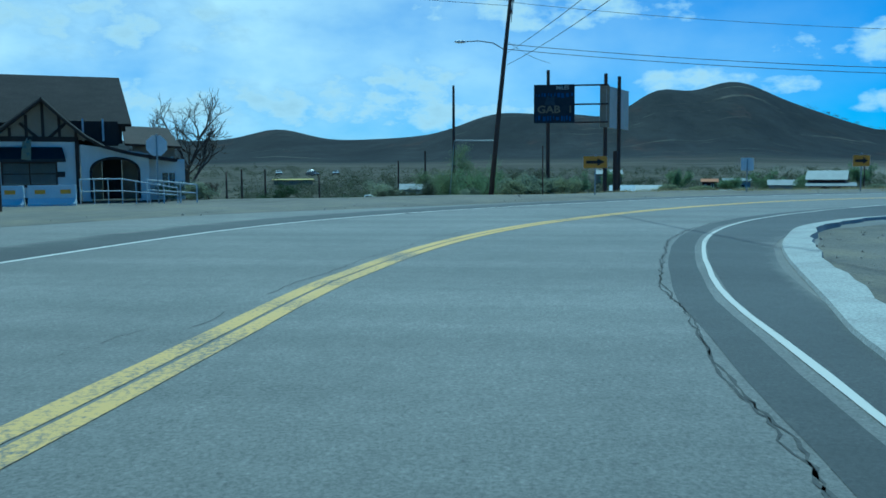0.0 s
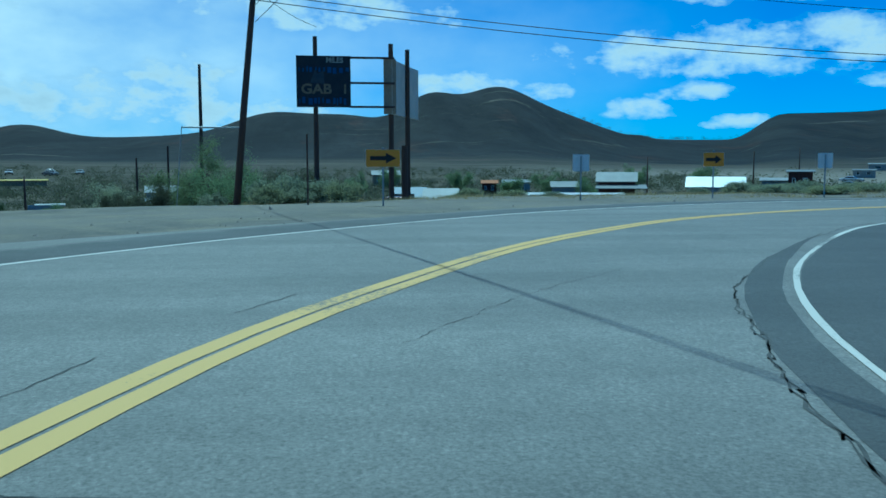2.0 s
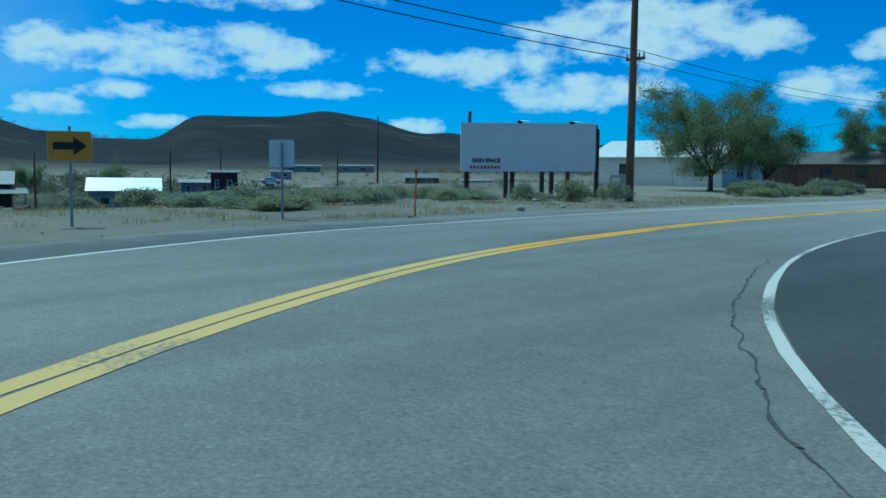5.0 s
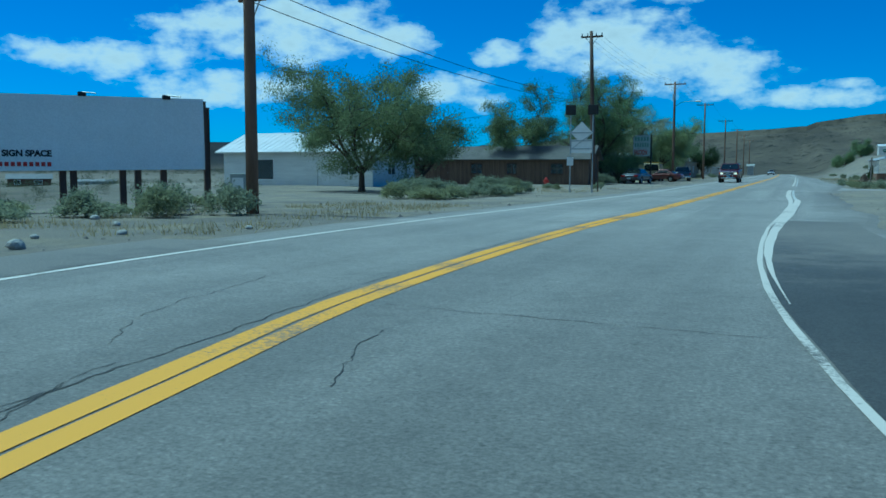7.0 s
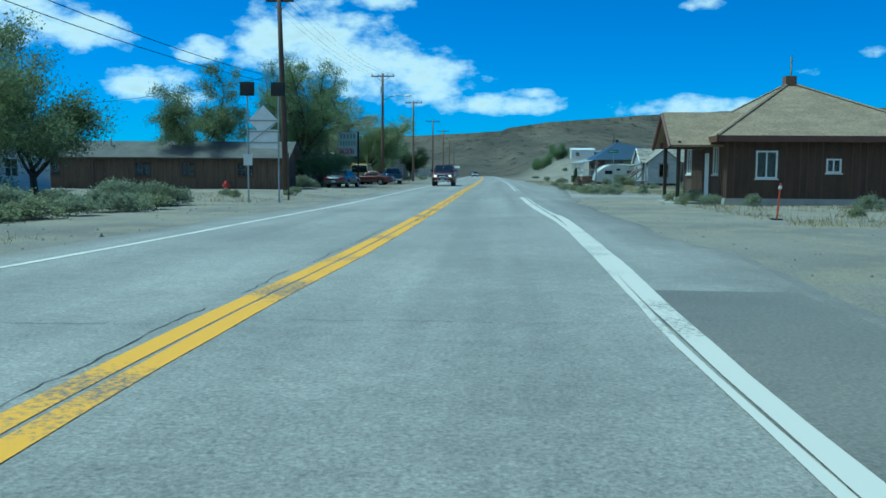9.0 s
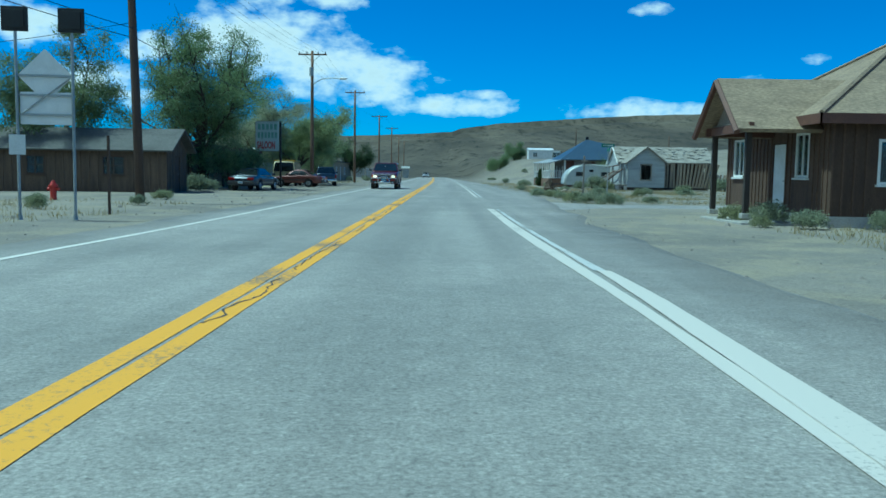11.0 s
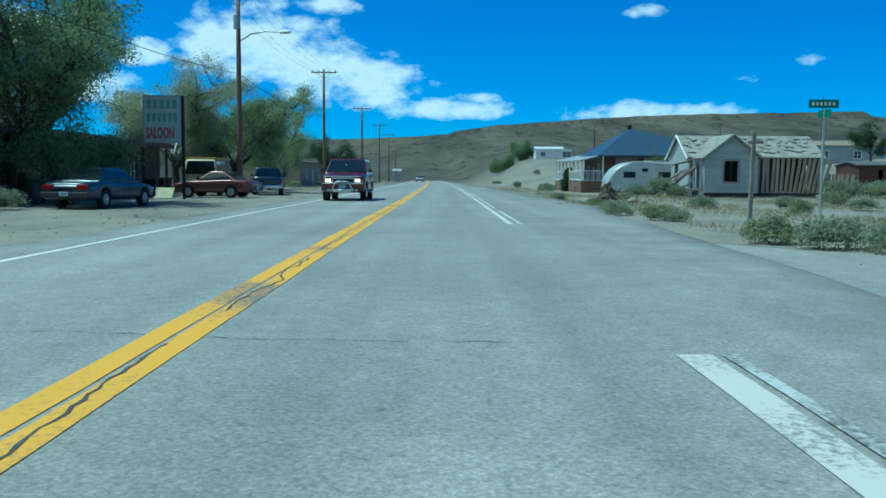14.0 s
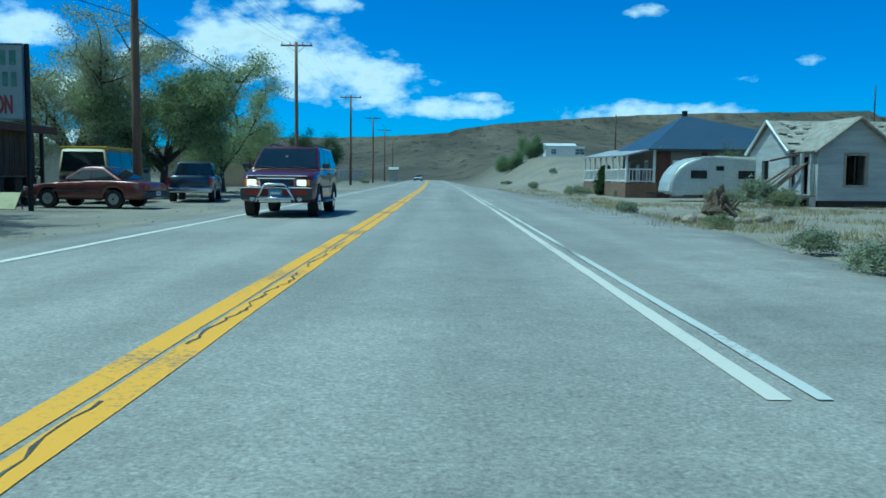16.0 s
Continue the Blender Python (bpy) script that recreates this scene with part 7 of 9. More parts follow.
def brown_hip_house():
    th = thing("house", pose(11.9, 51.7, 0.12), "dark brown wooden house with a tan hip roof and gabled porch", "house")
    W, D, h, ax, ay, az = 8.8, 8.2, 2.85, 3.8, 4.1, 5.33
    wall(th, (0, 0), (W, 0), h, siding_brown, ((1.2, 2.1, 0.95, 2.12, "mull"), (4.1, 4.72, 1.2, 1.8, "mull"), (6.8, 7.7, 0.95, 2.1, "mull")), planks=0.3, frame_m=white_paint)
    wall(th, (W, .14), (W, D - .14), h, siding_brown, planks=0.4)
    wall(th, (W, D), (0, D), h, siding_brown)
    wall(th, (0, D - .14), (0, .14), h, siding_brown, ((0.6, 1.6, 1.1, 2.35, "mull"), (4.1, 5.05, 0, 2.1, "door"), (5.8, 6.7, 1.1, 2.35, "mull")), planks=0.3, frame_m=white_paint)
    o, e = 0.55, 2.72
    c = [(-o, -o, e), (W + o, -o, e), (W + o, D + o, e), (-o, D + o, e)]
    for k in range(4):
        roof_slab(th, (c[k], c[(k + 1) % 4], (ax, ay, az)), 0.14, shingle_tan)
    for k in range(4):
        a, b = Vector(c[k]), Vector(c[(k + 1) % 4])
        part("fascia", box(((a.x + b.x) / 2, (a.y + b.y) / 2, e - 0.12), (abs(a.x - b.x) + .04 or .04, abs(a.y - b.y) + .04 or .04, 0.26)), fascia_brown, th)
        part("hip_cap", rod(a + Vector((0, 0, .02)), (ax, ay, az + .02), 0.07, 0.07, 5), shingle_tan, th)
    part("soffit_sheet", box((W / 2, D / 2, e - .02), (W + 2 * o - .1, D + 2 * o - .1, 0.03)), soffit, th)
    ch = part("chimney", box((ax, ay, az + 0.05), (0.5, 0.5, 0.55), bevel=0.02), brick_dull, th, "small dark chimney block")
    part("flue", rod((ax + .05, ay, az + .3), (ax + .05, ay, az + 1.25), 0.05, 0.05, 8), galv, ch)
    part("roof_vent", rod((7.2, 1.6, 3.5), (7.2, 1.6, 4.25), 0.06, 0.06, 8), black_metal, th)
    # porch towards the road
    y0, y1, ym, pe, pr, px = 0.9, 4.0, 2.45, 2.55, 3.78, -1.9
    s = (pr - pe) / (ym - y0)
    for ya, sgn in ((y0, -1), (y1, 1)):
        e2 = pe - 0.35 * s
        roof_slab(th, ((px - .35, ya + sgn * .35, e2 + .1), (2.6, ya + sgn * .35, e2 + .1), (2.6, ym, pr + .1), (px - .35, ym, pr + .1)), 0.12, shingle_tan)
        part("porch_beam", box((px / 2, ya, pe - .12), (-px + .3, 0.12, 0.26)), fascia_brown, th)
        part("rake_board", rod((px - .38, ya + sgn * .38, e2), (px - .38, ym, pr + .0), 0.09, 0.09, 5), fascia_brown, th)
        post = part("porch_post", box((px + .1, ya + (-sgn) * .12, 1.22), (0.15, 0.15, 2.5), bevel=0.012), timber_black, th)
        part("post_foot", box((px + .1, ya + (-sgn) * .12, 0.05), (0.26, 0.26, 0.14), bevel=0.02), concrete, post)
    part("gable_board", slab(((-(ym - y0), 0), (ym - y0, 0), (0, pr - pe)), -0.05, 0.0, None, Matrix.Translation((px + .12, ym, pe)) @ Matrix.Rotation(radians(-90), 4, "Z") @ UP_X), wood_grey, th, "weathered gable boarding")
    part("tie_beam", box((px + .05, ym, pe - .12), (0.12, y1 - y0 + .5, 0.24)), fascia_brown, th)
    part("porch_ceiling", box((px / 2, ym, pe + .03), (-px, y1 - y0, 0.03)), soffit, th)
    part("porch_slab", box((px / 2 + .1, ym, -0.16), (-px + .5, y1 - y0 + .6, 0.1), bevel=0.02), concrete, th)
    part("footing", box((W / 2, D / 2, -0.05), (W + .12, D + .12, 0.32)), concrete, th)


brown_hip_house()
# boards lying beside the wall
for k, (x, y, l, yaw) in enumerate(((16.6, 49.6, 2.2, 12), (17.4, 49.1, 1.8, -8), (15.9, 48.9, 1.2, 35), (22.5, 106.3, 2.4, 8), (24.0, 105.9, 1.8, -14), (19.6, 104.9, 2.0, 4), (-12.0, 78.2, 2.6, 5))):
    th = thing("board", pose(x, y, ground_z(x, y) + 0.03, 0, 2, yaw), "loose weathered board lying on the ground", "board", "loose boards")
    part("plank", box((0, 0, 0), (l, 0.16, 0.04), bevel=0.006), wood_grey, th)


roof_bleached = mat("bleached_shingles", (0.36, 0.34, 0.30), (0.22, 0.20, 0.17), 0.92, scale=1.6, fine=14, stretch=(1, 1, 4), bump=0.7, grain=0.4, island=0.14)


def derelict_house():
    """Small white house, half fallen: front gable, main roof behind, bare laths to one side and a broken porch to the other."""
    th = thing("house", pose(18.4, 107.4, ground_z(20, 108) + 0.05), "derelict white wooden house with stripped boards and a broken porch", "house")
    z0, h, pk = 0.25, 2.3, 3.85
    W = 3.35
    wall(th, (0, 0), (W, 0), h, siding_white, ((1.22, 2.12, 0.95, 2.25, "void"),), pk - h - z0, z=z0)
    part("window_frame", box((1.67, -0.02, 2.32), (1.1, 0.06, 0.1)), wood_grey, th)
    part("window_frame", box((1.67, -0.02, 0.9), (1.15, 0.08, 0.08)), wood_grey, th)
    for u in (1.18, 2.16):
        part("window_frame", box((u, -0.02, 1.6), (0.09, 0.06, 1.4)), wood_grey, th)
    part("dark_sash", box((1.67, 0.1, 1.6), (0.04, 0.04, 1.3)), timber_black, th)
    for k in range(11):
        part("clapboard", box((W / 2, -0.012, z0 + 0.1 + 0.205 * k), (W, 0.02, 0.025)), siding_white, th) if not 0.6 < 0.1 + 0.205 * k < 2.1 else [part("clapboard", box((c, -0.012, z0 + 0.1 + 0.205 * k), (1.1, 0.02, 0.025)), siding_white, th) for c in (0.57, 2.78)]
    wall(th, (W, .14), (W, 3.0), h, siding_white, z=z0)
    wall(th, (0, 3.0), (0, .14), h, siding_white, ((1.2, 2.0, .5, 2.2, "void"),), z=z0)
    s = (pk - h - z0) / (W / 2)
    for x0, sgn in ((0, -1), (W, 1)):
        roof_slab(th, ((x0 + sgn * .28, -.3, h + z0 - .28 * s + .1), (x0 + sgn * .28, 5.2, h + z0 - .28 * s + .1), (W / 2, 5.2, pk + .1), (W / 2, -.3, pk + .1)), 0.07, roof_bleached)
        part("rake_board", rod((x0 + sgn * .28, -.32, h + z0 - .28 * s + .03), (W / 2, -.32, pk + .04), 0.06, 0.06, 5), wood_grey, th)
    # main body behind, ridge along x
    x0, x1, y0, y1, rid = -0.3, 8.3, 2.2, 7.6, 3.95
    wall(th, (x1, y1), (x0, y1), h, siding_white, z=z0)
    for xa, xb in (((x0, y1 - .14), (x0, y0 + .2)), ((x1, y0 + .2), (x1, y1 - .14))):
        wall(th, xa, xb, h, siding_white, ((1.6, 2.5, .5, 2.1, "void"),), rid - h - z0, z=z0)
    gable_roof(th, x0, x1, y0, y1, h + z0, rid, "x", roof_bleached, 0.22, 0.06)
    rng = random.Random(2)
    for k in range(90):      # loose shingles lifting from the roof
        u, v = rng.uniform(x0, x1), rng.uniform(0.1, 0.9)
        part("loose_shingle", box((u, y0 + v * 2.6, h + z0 + v * (rid - h - z0) + .2), (rng.uniform(.15, .5), 0.16, 0.012), rx=29 + rng.uniform(-4, 4), rz=rng.uniform(-8, 8)), roof_bleached, th)
    # stripped wall: laths with gaps, leaning out to the right
    lath = mesh_of("lath", box((0, 0, 1.12), (0.2, 0.03, 2.25)), mat("bare_lath", (0.36, 0.29, 0.2), (0.25, 0.2, 0.14), 0.9, scale=1.5, fine=26, stretch=(6, 6, 0.7), bump=0.4, island=0.3))
    for k in range(17):
        o = new("lath", lath)
        o.parent = th
        x = W + 0.25 + k * 0.285
        o.matrix_basis = pose(x + .02, 2.12 - 0.02 * k, z0, 0, max(0, k - 4) * 1.2 + rng.uniform(-1.5, 1.5), 0)
    for k in range(6):
        o = new("lath", lath)
        o.parent = th
        o.matrix_basis = pose(8.5 + k * 0.3, 1.9, -0.02, -14, 16 + rng.uniform(-3, 3), 0) @ Matrix.Diagonal((1, 1, 0.72, 1))
    part("top_plate", box(((W + 8.2) / 2, 2.2, h + z0 - .02), (8.2 - W, 0.1, 0.1)), wood_grey, th)
    part("sole_plate", box(((W + 8.2) / 2, 2.2, z0 - .05), (8.2 - W, 0.16, 0.16)), wood_grey, th)
    part("floor_joist", box((W + 2.2, 1.9, 0.12), (4.6, 0.12, 0.18)), timber_black, th)
    part("doorway_post", box((W + .95, 2.1, 1.3), (0.12, 0.12, 2.1)), timber_black, th)
    part("inner_wall", box(((W + 8.2) / 2, 4.4, 1.4), (8.2 - W, 0.08, 2.2)), siding_old, th)
    # broken porch on the left
    part("porch_deck", box((-0.95, 1.3, 0.42), (1.9, 2.4, 0.12)), wood_grey, th)
    for x, y in ((-1.7, .3), (-.9, .2), (-.15, .2), (-1.7, 2.2)):
        part("pier", box((x, y, 0.17), (0.28, 0.28, 0.45)), concrete, th)
    for x in (-.55, -.12):
        part("porch_post", box((x, .35, 1.4), (0.11, 0.11, 1.9), ry=-2), siding_white, th)
    for k in range(9):
        part("fallen_board", rod((-0.4 - .12 * k, 0.2, 1.9 - .03 * k), (-2.3 - .1 * k + rng.uniform(-.2, .2), -.2 + rng.uniform(-.2, .3), 0.3 + rng.uniform(0, .3)), 0.045, 0.045, 5), wood_grey if k % 3 else red_brown, th)
    part("gable_board", rod((-0.5, 2.1, 2.45), (-0.52, 4.9, 4.05), 0.07, 0.07, 5), white_paint, th)
    part("gable_board", rod((-0.52, 4.9, 4.05), (-0.5, 7.7, 2.45), 0.07, 0.07, 5), white_paint, th)
    part("fallen_beam", rod((-1.75, 1.0, 2.0), (-0.3, 1.4, 2.3), 0.05, 0.05, 5), red_brown, th)
    part("curved_panel", tube([(-1.4, .2, .55), (-1.0, .2, .7), (-.7, .2, 1.1), (-.6, .2, 1.4)], 0.09, 6), siding_white, th)
    part("foundation", box((W / 2, 1.5, 0.02), (W - .2, 2.8, 0.4)), timber_black, th)


derelict_house()


def caravan():
    th = thing("caravan", pose(13.5, 114.0, ground_z(15, 115), 0, 0, 2), "old silver rounded travel trailer with small dark windows", "caravan")
    skin = mat("caravan_skin", (0.50, 0.53, 0.53), (0.40, 0.43, 0.43), 0.5, 0.35, scale=0.8, fine=10, bump=0.05, grain=0.15)
    prof = [(6.2, .35), (6.2, 1.7), (5.9, 2.15), (5.2, 2.32), (1.9, 2.32)] + [(1.9 - 1.85 * math.sin(radians(a)), .55 + 1.77 * math.cos(radians(a))) for a in range(15, 91, 15)] + [(0.12, .4), (0.5, .35)]
    bm = slab(prof, -1.0, 1.0, None, Matrix.Translation((0, 1.0, 0)) @ UP_X)
    side = [e for e in bm.edges if abs(e.verts[0].co.y - e.verts[1].co.y) < 1e-4]
    bmesh.ops.bevel(bm, geom=side, offset=0.22, segments=3, affect="EDGES", profile=0.5)
    body = part("body", bm, skin, th, smooth=False)
    for u, w, hh, z in ((1.65, .85, .42, 1.42), (2.75, .42, .24, 1.75), (4.15, .85, .42, 1.42)):
        wd = part("window", box((u, -0.01, z), (w, 0.04, hh), bevel=0.01), black_metal, body)
        part("pane", box((u, -0.035, z), (w - .08, 0.012, hh - .08)), glass, wd)
    part("roof_seam", tube([(p[0], -0.02, p[1] + .01) for p in prof[2:11]], 0.035, 5), white_paint, body)
    part("roof_vent", box((3.2, 1.0, 2.36), (0.5, 0.5, 0.1), bevel=0.02), white_paint, body)
    for y in (0.25, 1.75):
        w = part("wheel", rod((3.4, y - .1, .3), (3.4, y + .1, .3), 0.32, 0.32, 18), rubber, th)
    part("door", box((3.25, -0.005, 1.1), (0.6, 0.03, 1.4), bevel=0.01), skin, body)
    part("hitch", rod((0.3, 1.0, .42), (-.8, 1.0, .42), 0.05), black_metal, th)


caravan()


roof_pale_old = mat("old_pale_roof", (0.36, 0.37, 0.38), (0.27, 0.28, 0.29), 0.6, 0.1, scale=0.9, bump=0.05)


dim_wall = mat("dull_house_wall", (0.22, 0.2, 0.19), (0.16, 0.148, 0.14), 0.85, scale=0.8, fine=14, stretch=(0.6, 0.6, 5), bump=0.15)


def blue_house():
    th = thing("house", pose(14.75, 121.5, ground_z(16, 122) + 0.0), "grey house with a blue metal hip roof and white porch", "house")
    W, D, h = 11.6, 9.5, 3.0
    wall(th, (0, 0), (W, 0), h, dim_wall, ((1.0, 1.75, 0.1, 2.3, "door"), (1.95, 2.6, 0.9, 2.4, "cross"), (3.2, 3.9, 0.9, 2.4, "cross"), (6.2, 7.4, 0.9, 2.3, "cross")), frame_m=white_paint)
    part("red_panel", box((0.44, -0.02, 1.4), (0.86, 0.04, 2.8)), red_brown, th)
    part("red_panel", box((2.9, -0.02, 1.4), (0.35, 0.04, 2.7)), red_brown, th)
    part("red_panel", box((4.6, -0.02, 1.4), (0.9, 0.04, 2.7)), red_brown, th)
    wall(th, (W, .14), (W, D - .14), h, dim_wall)
    wall(th, (W, D), (0, D), h, dim_wall)
    wall(th, (0, D - .14), (0, .14), h, dim_wall, ((1.5, 2.3, 0.9, 2.3, "cross"), (4, 5, 0, 2.1, "door"), (6.5, 7.4, .9, 2.3, "cross")), frame_m=white_paint)
    o, e = 0.6, 2.95
    c = [(-o, -o, e), (W + o, -o, e), (W + o, D + o, e), (-o, D + o, e)]
    ap = (2.9, 4.6, 5.3)
    for k in range(4):
        roof_slab(th, (c[k], c[(k + 1) % 4], ap), 0.1, roof_blue)
    part("chimney", box((2.95, 4.7, 5.35), (0.3, 0.3, 0.5)), black_metal, th)
    # porch along the road side
    roof_slab(th, ((-2.0, -.4, 2.55), (-2.0, 15.5, 2.75), (0.2, 15.5, 3.3), (0.2, -.4, 3.1)), 0.08, roof_pale_old)
    part("porch_floor", box((-.9, 7.5, 0.45), (1.9, 15.4, 0.9)), brick_dull, th, "brick porch base")
    for k in range(8):
        y = 0.1 + k * 2.15
        part("porch_post", box((-1.75, y, 1.75), (0.12, 0.12, 1.75)), white_paint, th)
    part("rail", box((-1.75, 7.6, 1.72), (0.07, 15.2, 0.07)), white_paint, th)
    part("rail", box((-1.75, 7.6, 1.0), (0.07, 15.2, 0.07)), white_paint, th)
    part("rail", box((-.9, 0.0, 1.72), (1.7, 0.07, 0.07)), white_paint, th)
    part("rail", box((-.9, 0.0, 1.0), (1.7, 0.07, 0.07)), white_paint, th)
    bal = mesh_of("baluster", box((0, 0, 1.36), (0.04, 0.04, 0.68)), white_paint)
    for k in range(70):
        q = new("baluster", bal)
        q.parent, q.location = th, (-1.75, 0.2 + k * 0.215, 0)
    for k in range(8):
        q = new("baluster", bal)
        q.parent, q.location = th, (-1.6 + k * 0.21, 0.0, 0)
    part("porch_post", box((-.1, 0, 1.9), (0.14, 0.14, 2.3)), white_paint, th)


blue_house()

# shed, mobile homes and small far houses
cabin(g_at(35.4, 122.5), 6.2, 4.0, 2.2, 2.5, "x", red_brown, shingle_grey, "dark red-brown wooden shed with a low roof", "shed", "shed", planks=0.35, south=((1.6, 2.0, 0.2, 1.9, "void"),), over=0.15)
cabin(g_at(48, 163, -6), 20, 4.5, 2.6, 3.2, "x", blue_wall, shingle_tan, "long pale blue mobile home on rising ground", "mobile_home", "mobile home", "mobile homes", over=0.2,
      south=((2, 3, 1, 2, "cross"), (6, 7, 1, 2, "cross"), (10, 11, 0, 2, "door"), (14, 15, 1, 2, "cross")))
cabin(g_at(21.2, 231, 0), 5.6, 4, 2.5, 3.0, "x", white_paint, metal_white, "small white mobile home on the rise", "mobile_home", "mobile home", "mobile homes", over=0.2, south=((1, 2, 1, 2, "cross"), (5.5, 7.4, .9, 2.1, "cross")))
roof_dull = mat("dull_metal_roof", (0.13, 0.145, 0.16), (0.1, 0.11, 0.125), 0.6, 0.2, scale=0.6, bump=0.05)
roof_pale = mat("pale_metal_roof", (0.24, 0.25, 0.26), (0.19, 0.2, 0.21), 0.6, 0.2, scale=0.6, bump=0.05)
FAR = ((-71.5, 23.9, 65, 6.4, 5, 2.3, 3.5, "x", pale_wall, metal_white, "low house with a bright white metal roof"),
       (-65.5, 10.9, 70, 4.0, 3.6, 4.0, 5.0, "x", red_brown, roof_dull, "small dark house with a pale pitched roof and lean-to porch"),
       (-61.2, 0.2, 75, 11.4, 3.2, 2.3, 2.5, "x", pale_wall, metal_white, "long low shed with a white roof"),
       (-70, -9, 84, 5, 4, 1.8, 2.6, "x", blue_wall, roof_blue, "small cabin with a blue-grey roof"),
       (-85, -11, 86, 4.5, 4, 2.0, 2.8, "x", tan_wall, roof_blue, "small tan cabin with a blue-grey roof"),
       (-131, 13, 78, 5, 4, 2.4, 2.9, "x", pale_wall, roof_dull, "white panelled shed on the plain"),
       (-134, 9.5, 80, 2.8, 2.4, 2.2, 2.7, "x", red_brown, mat("orange_roof", (0.42, 0.16, 0.05), (0.34, 0.13, 0.05), 0.8), "small building with an orange roof"),
       (-130.5, 117, 47, 7.4, 5, 1.9, 2.8, "x", red_brown, roof_dull, "red wooden house with a pale roof"),
       (-223.5, 169.1, 52, 12.5, 3, 2.5, 2.8, "x", pale_wall, roof_pale, "long white mobile home at the foot of the hills"),
       (-85, -42, 100, 4, 4, 2.4, 3.2, "x", pale_wall, roof_dull, "white shed with a pale roof on the plain"),
       (-60, -47, 107, 2.2, 2, 1.7, 1.8, "x", pale_wall, pale_wall, "pale boxy shed on the plain"),
       (-36, -49, 114, 3.6, 2, 0.9, 1.1, "x", blue_wall, roof_dull, "low blue and white shed roof below the bank"),
       (-165, -10, 90, 6, 5, 2.4, 3.4, "x", tan_wall, roof_dull, "pale-roofed house at the foot of the hills"),
       (-71.8, 33.5, 62, 3.4, 2.6, 1.8, 2.1, "x", blue_wall, roof_pale, "small pale trailer among the brush"),
       (-37.5, -11.4, 74, 2.2, 1.8, 1.1, 1.75, "x", red_brown, roof_pale, "small hut with a pale tin roof and lean-to porch"),
       (-43.5, -33.2, 108, 3.2, 2.4, 1.9, 2.3, "x", blue_wall, roof_blue, "blue-roofed shed beside a dirt track"),
       (-47.5, 20.2, 62, 5.0, 3.2, 1.15, 1.3, "x", blue_wall, roof_dull, "low pale blue shed with a flat roof"),
       (-171.8, 109.3, 55, 5.0, 3.0, 2.0, 2.3, "x", pale_wall, roof_dull, "pale trailer on the slope below the hills"),
       (-234, 154.5, 55, 12.5, 3.2, 2.3, 2.6, "x", pale_wall, roof_pale, "pale mobile home on the slope"),
       (-66.9, 34.2, 60, 2.6, 2.4, 2.4, 2.6, "x", red_brown, roof_dull, "dark brown wooden shed with a flat roof"),
       (-111.3, 115.1, 48, 6.0, 2.6, 1.7, 2.0, "x", blue_wall, roof_pale, "white and blue trailer behind the billboard"),
       (-98.0, 14.0, 78, 5.0, 4.0, 2.6, 3.4, "x", pale_wall, roof_dull, "pale house with open sheds on the plain"),
       (-150, -84, 115, 9.0, 2.4, 1.2, 1.4, "x", tan_wall, mat("yellow_roof", (0.55, 0.42, 0.08), (0.45, 0.35, 0.08), 0.7), "long low shed with a yellow roof edge"))
for x, y, yaw, w, d, h, r, al, wm, rm, lab in FAR:
    th = cabin(g_at(x, y, yaw), w, d, h * .9, r * .9, al, wm, rm, lab, group="houses on the plain", over=0.3, sink=0.8,
          south=((w * .15, w * .3, 0.7, min(h * .9 - .2, 1.5), "plain"), (w * .6, w * .8, 0.7, min(h * .9 - .2, 1.5), "plain")) if h > 1.5 else ())
    if "porch" in lab:
        roof_slab(th, ((-.2, -1.6, h * .9 - .75), (w + 1.4, -1.6, h * .9 - .75), (w + 1.2, -.05, h * .9 - .35), (-.2, -.05, h * .9 - .35)), 0.06, rm)
        for k in range(3):
            part("porch_post", box((.1 + k * (w + 1.0) / 2, -1.45, h * .45 - .85), (.1, .1, h * .9)), wood_grey, th)
# motel buildings and pale fence beyond the trees
cabin(g_at(-24, 150), 10, 24, 2.7, 3.1, "y", tan_wall, shingle_grey, "low tan motel building behind the roadside trees", "motel_building", "building", east=((4, 5.2, .9, 2, "cross"), (9, 10, 0, 2, "door"), (14, 15.2, .9, 2, "cross")))
cabin(g_at(-26, 116), 9, 9, 2.7, 3.6, "x", pale_wall, metal_white, "pale house with a white roof behind the trees", east=((2, 3.2, .9, 2, "cross"),), south=((5, 6.2, .9, 2, "cross"),))
th = thing("lattice_fence", g_at(-16.5, 214), "pale lattice fence panels beside the road", "fence")
for k in range(3):
    part("panel", box((k * 2.1, 0, 1.2), (1.9, 0.06, 1.9)), pale_wall, th)
    for z in (.6, 1.2, 1.8):
        part("rail", box((k * 2.1, -.05, z), (2.0, 0.04, 0.08)), wood_grey, th)
cabin(g_at(-9.6, 258), 1.5, 1.5, 2.6, 3.0, "x", pale_wall, pale_wall, "small white hut beside the road", "hut", "hut")


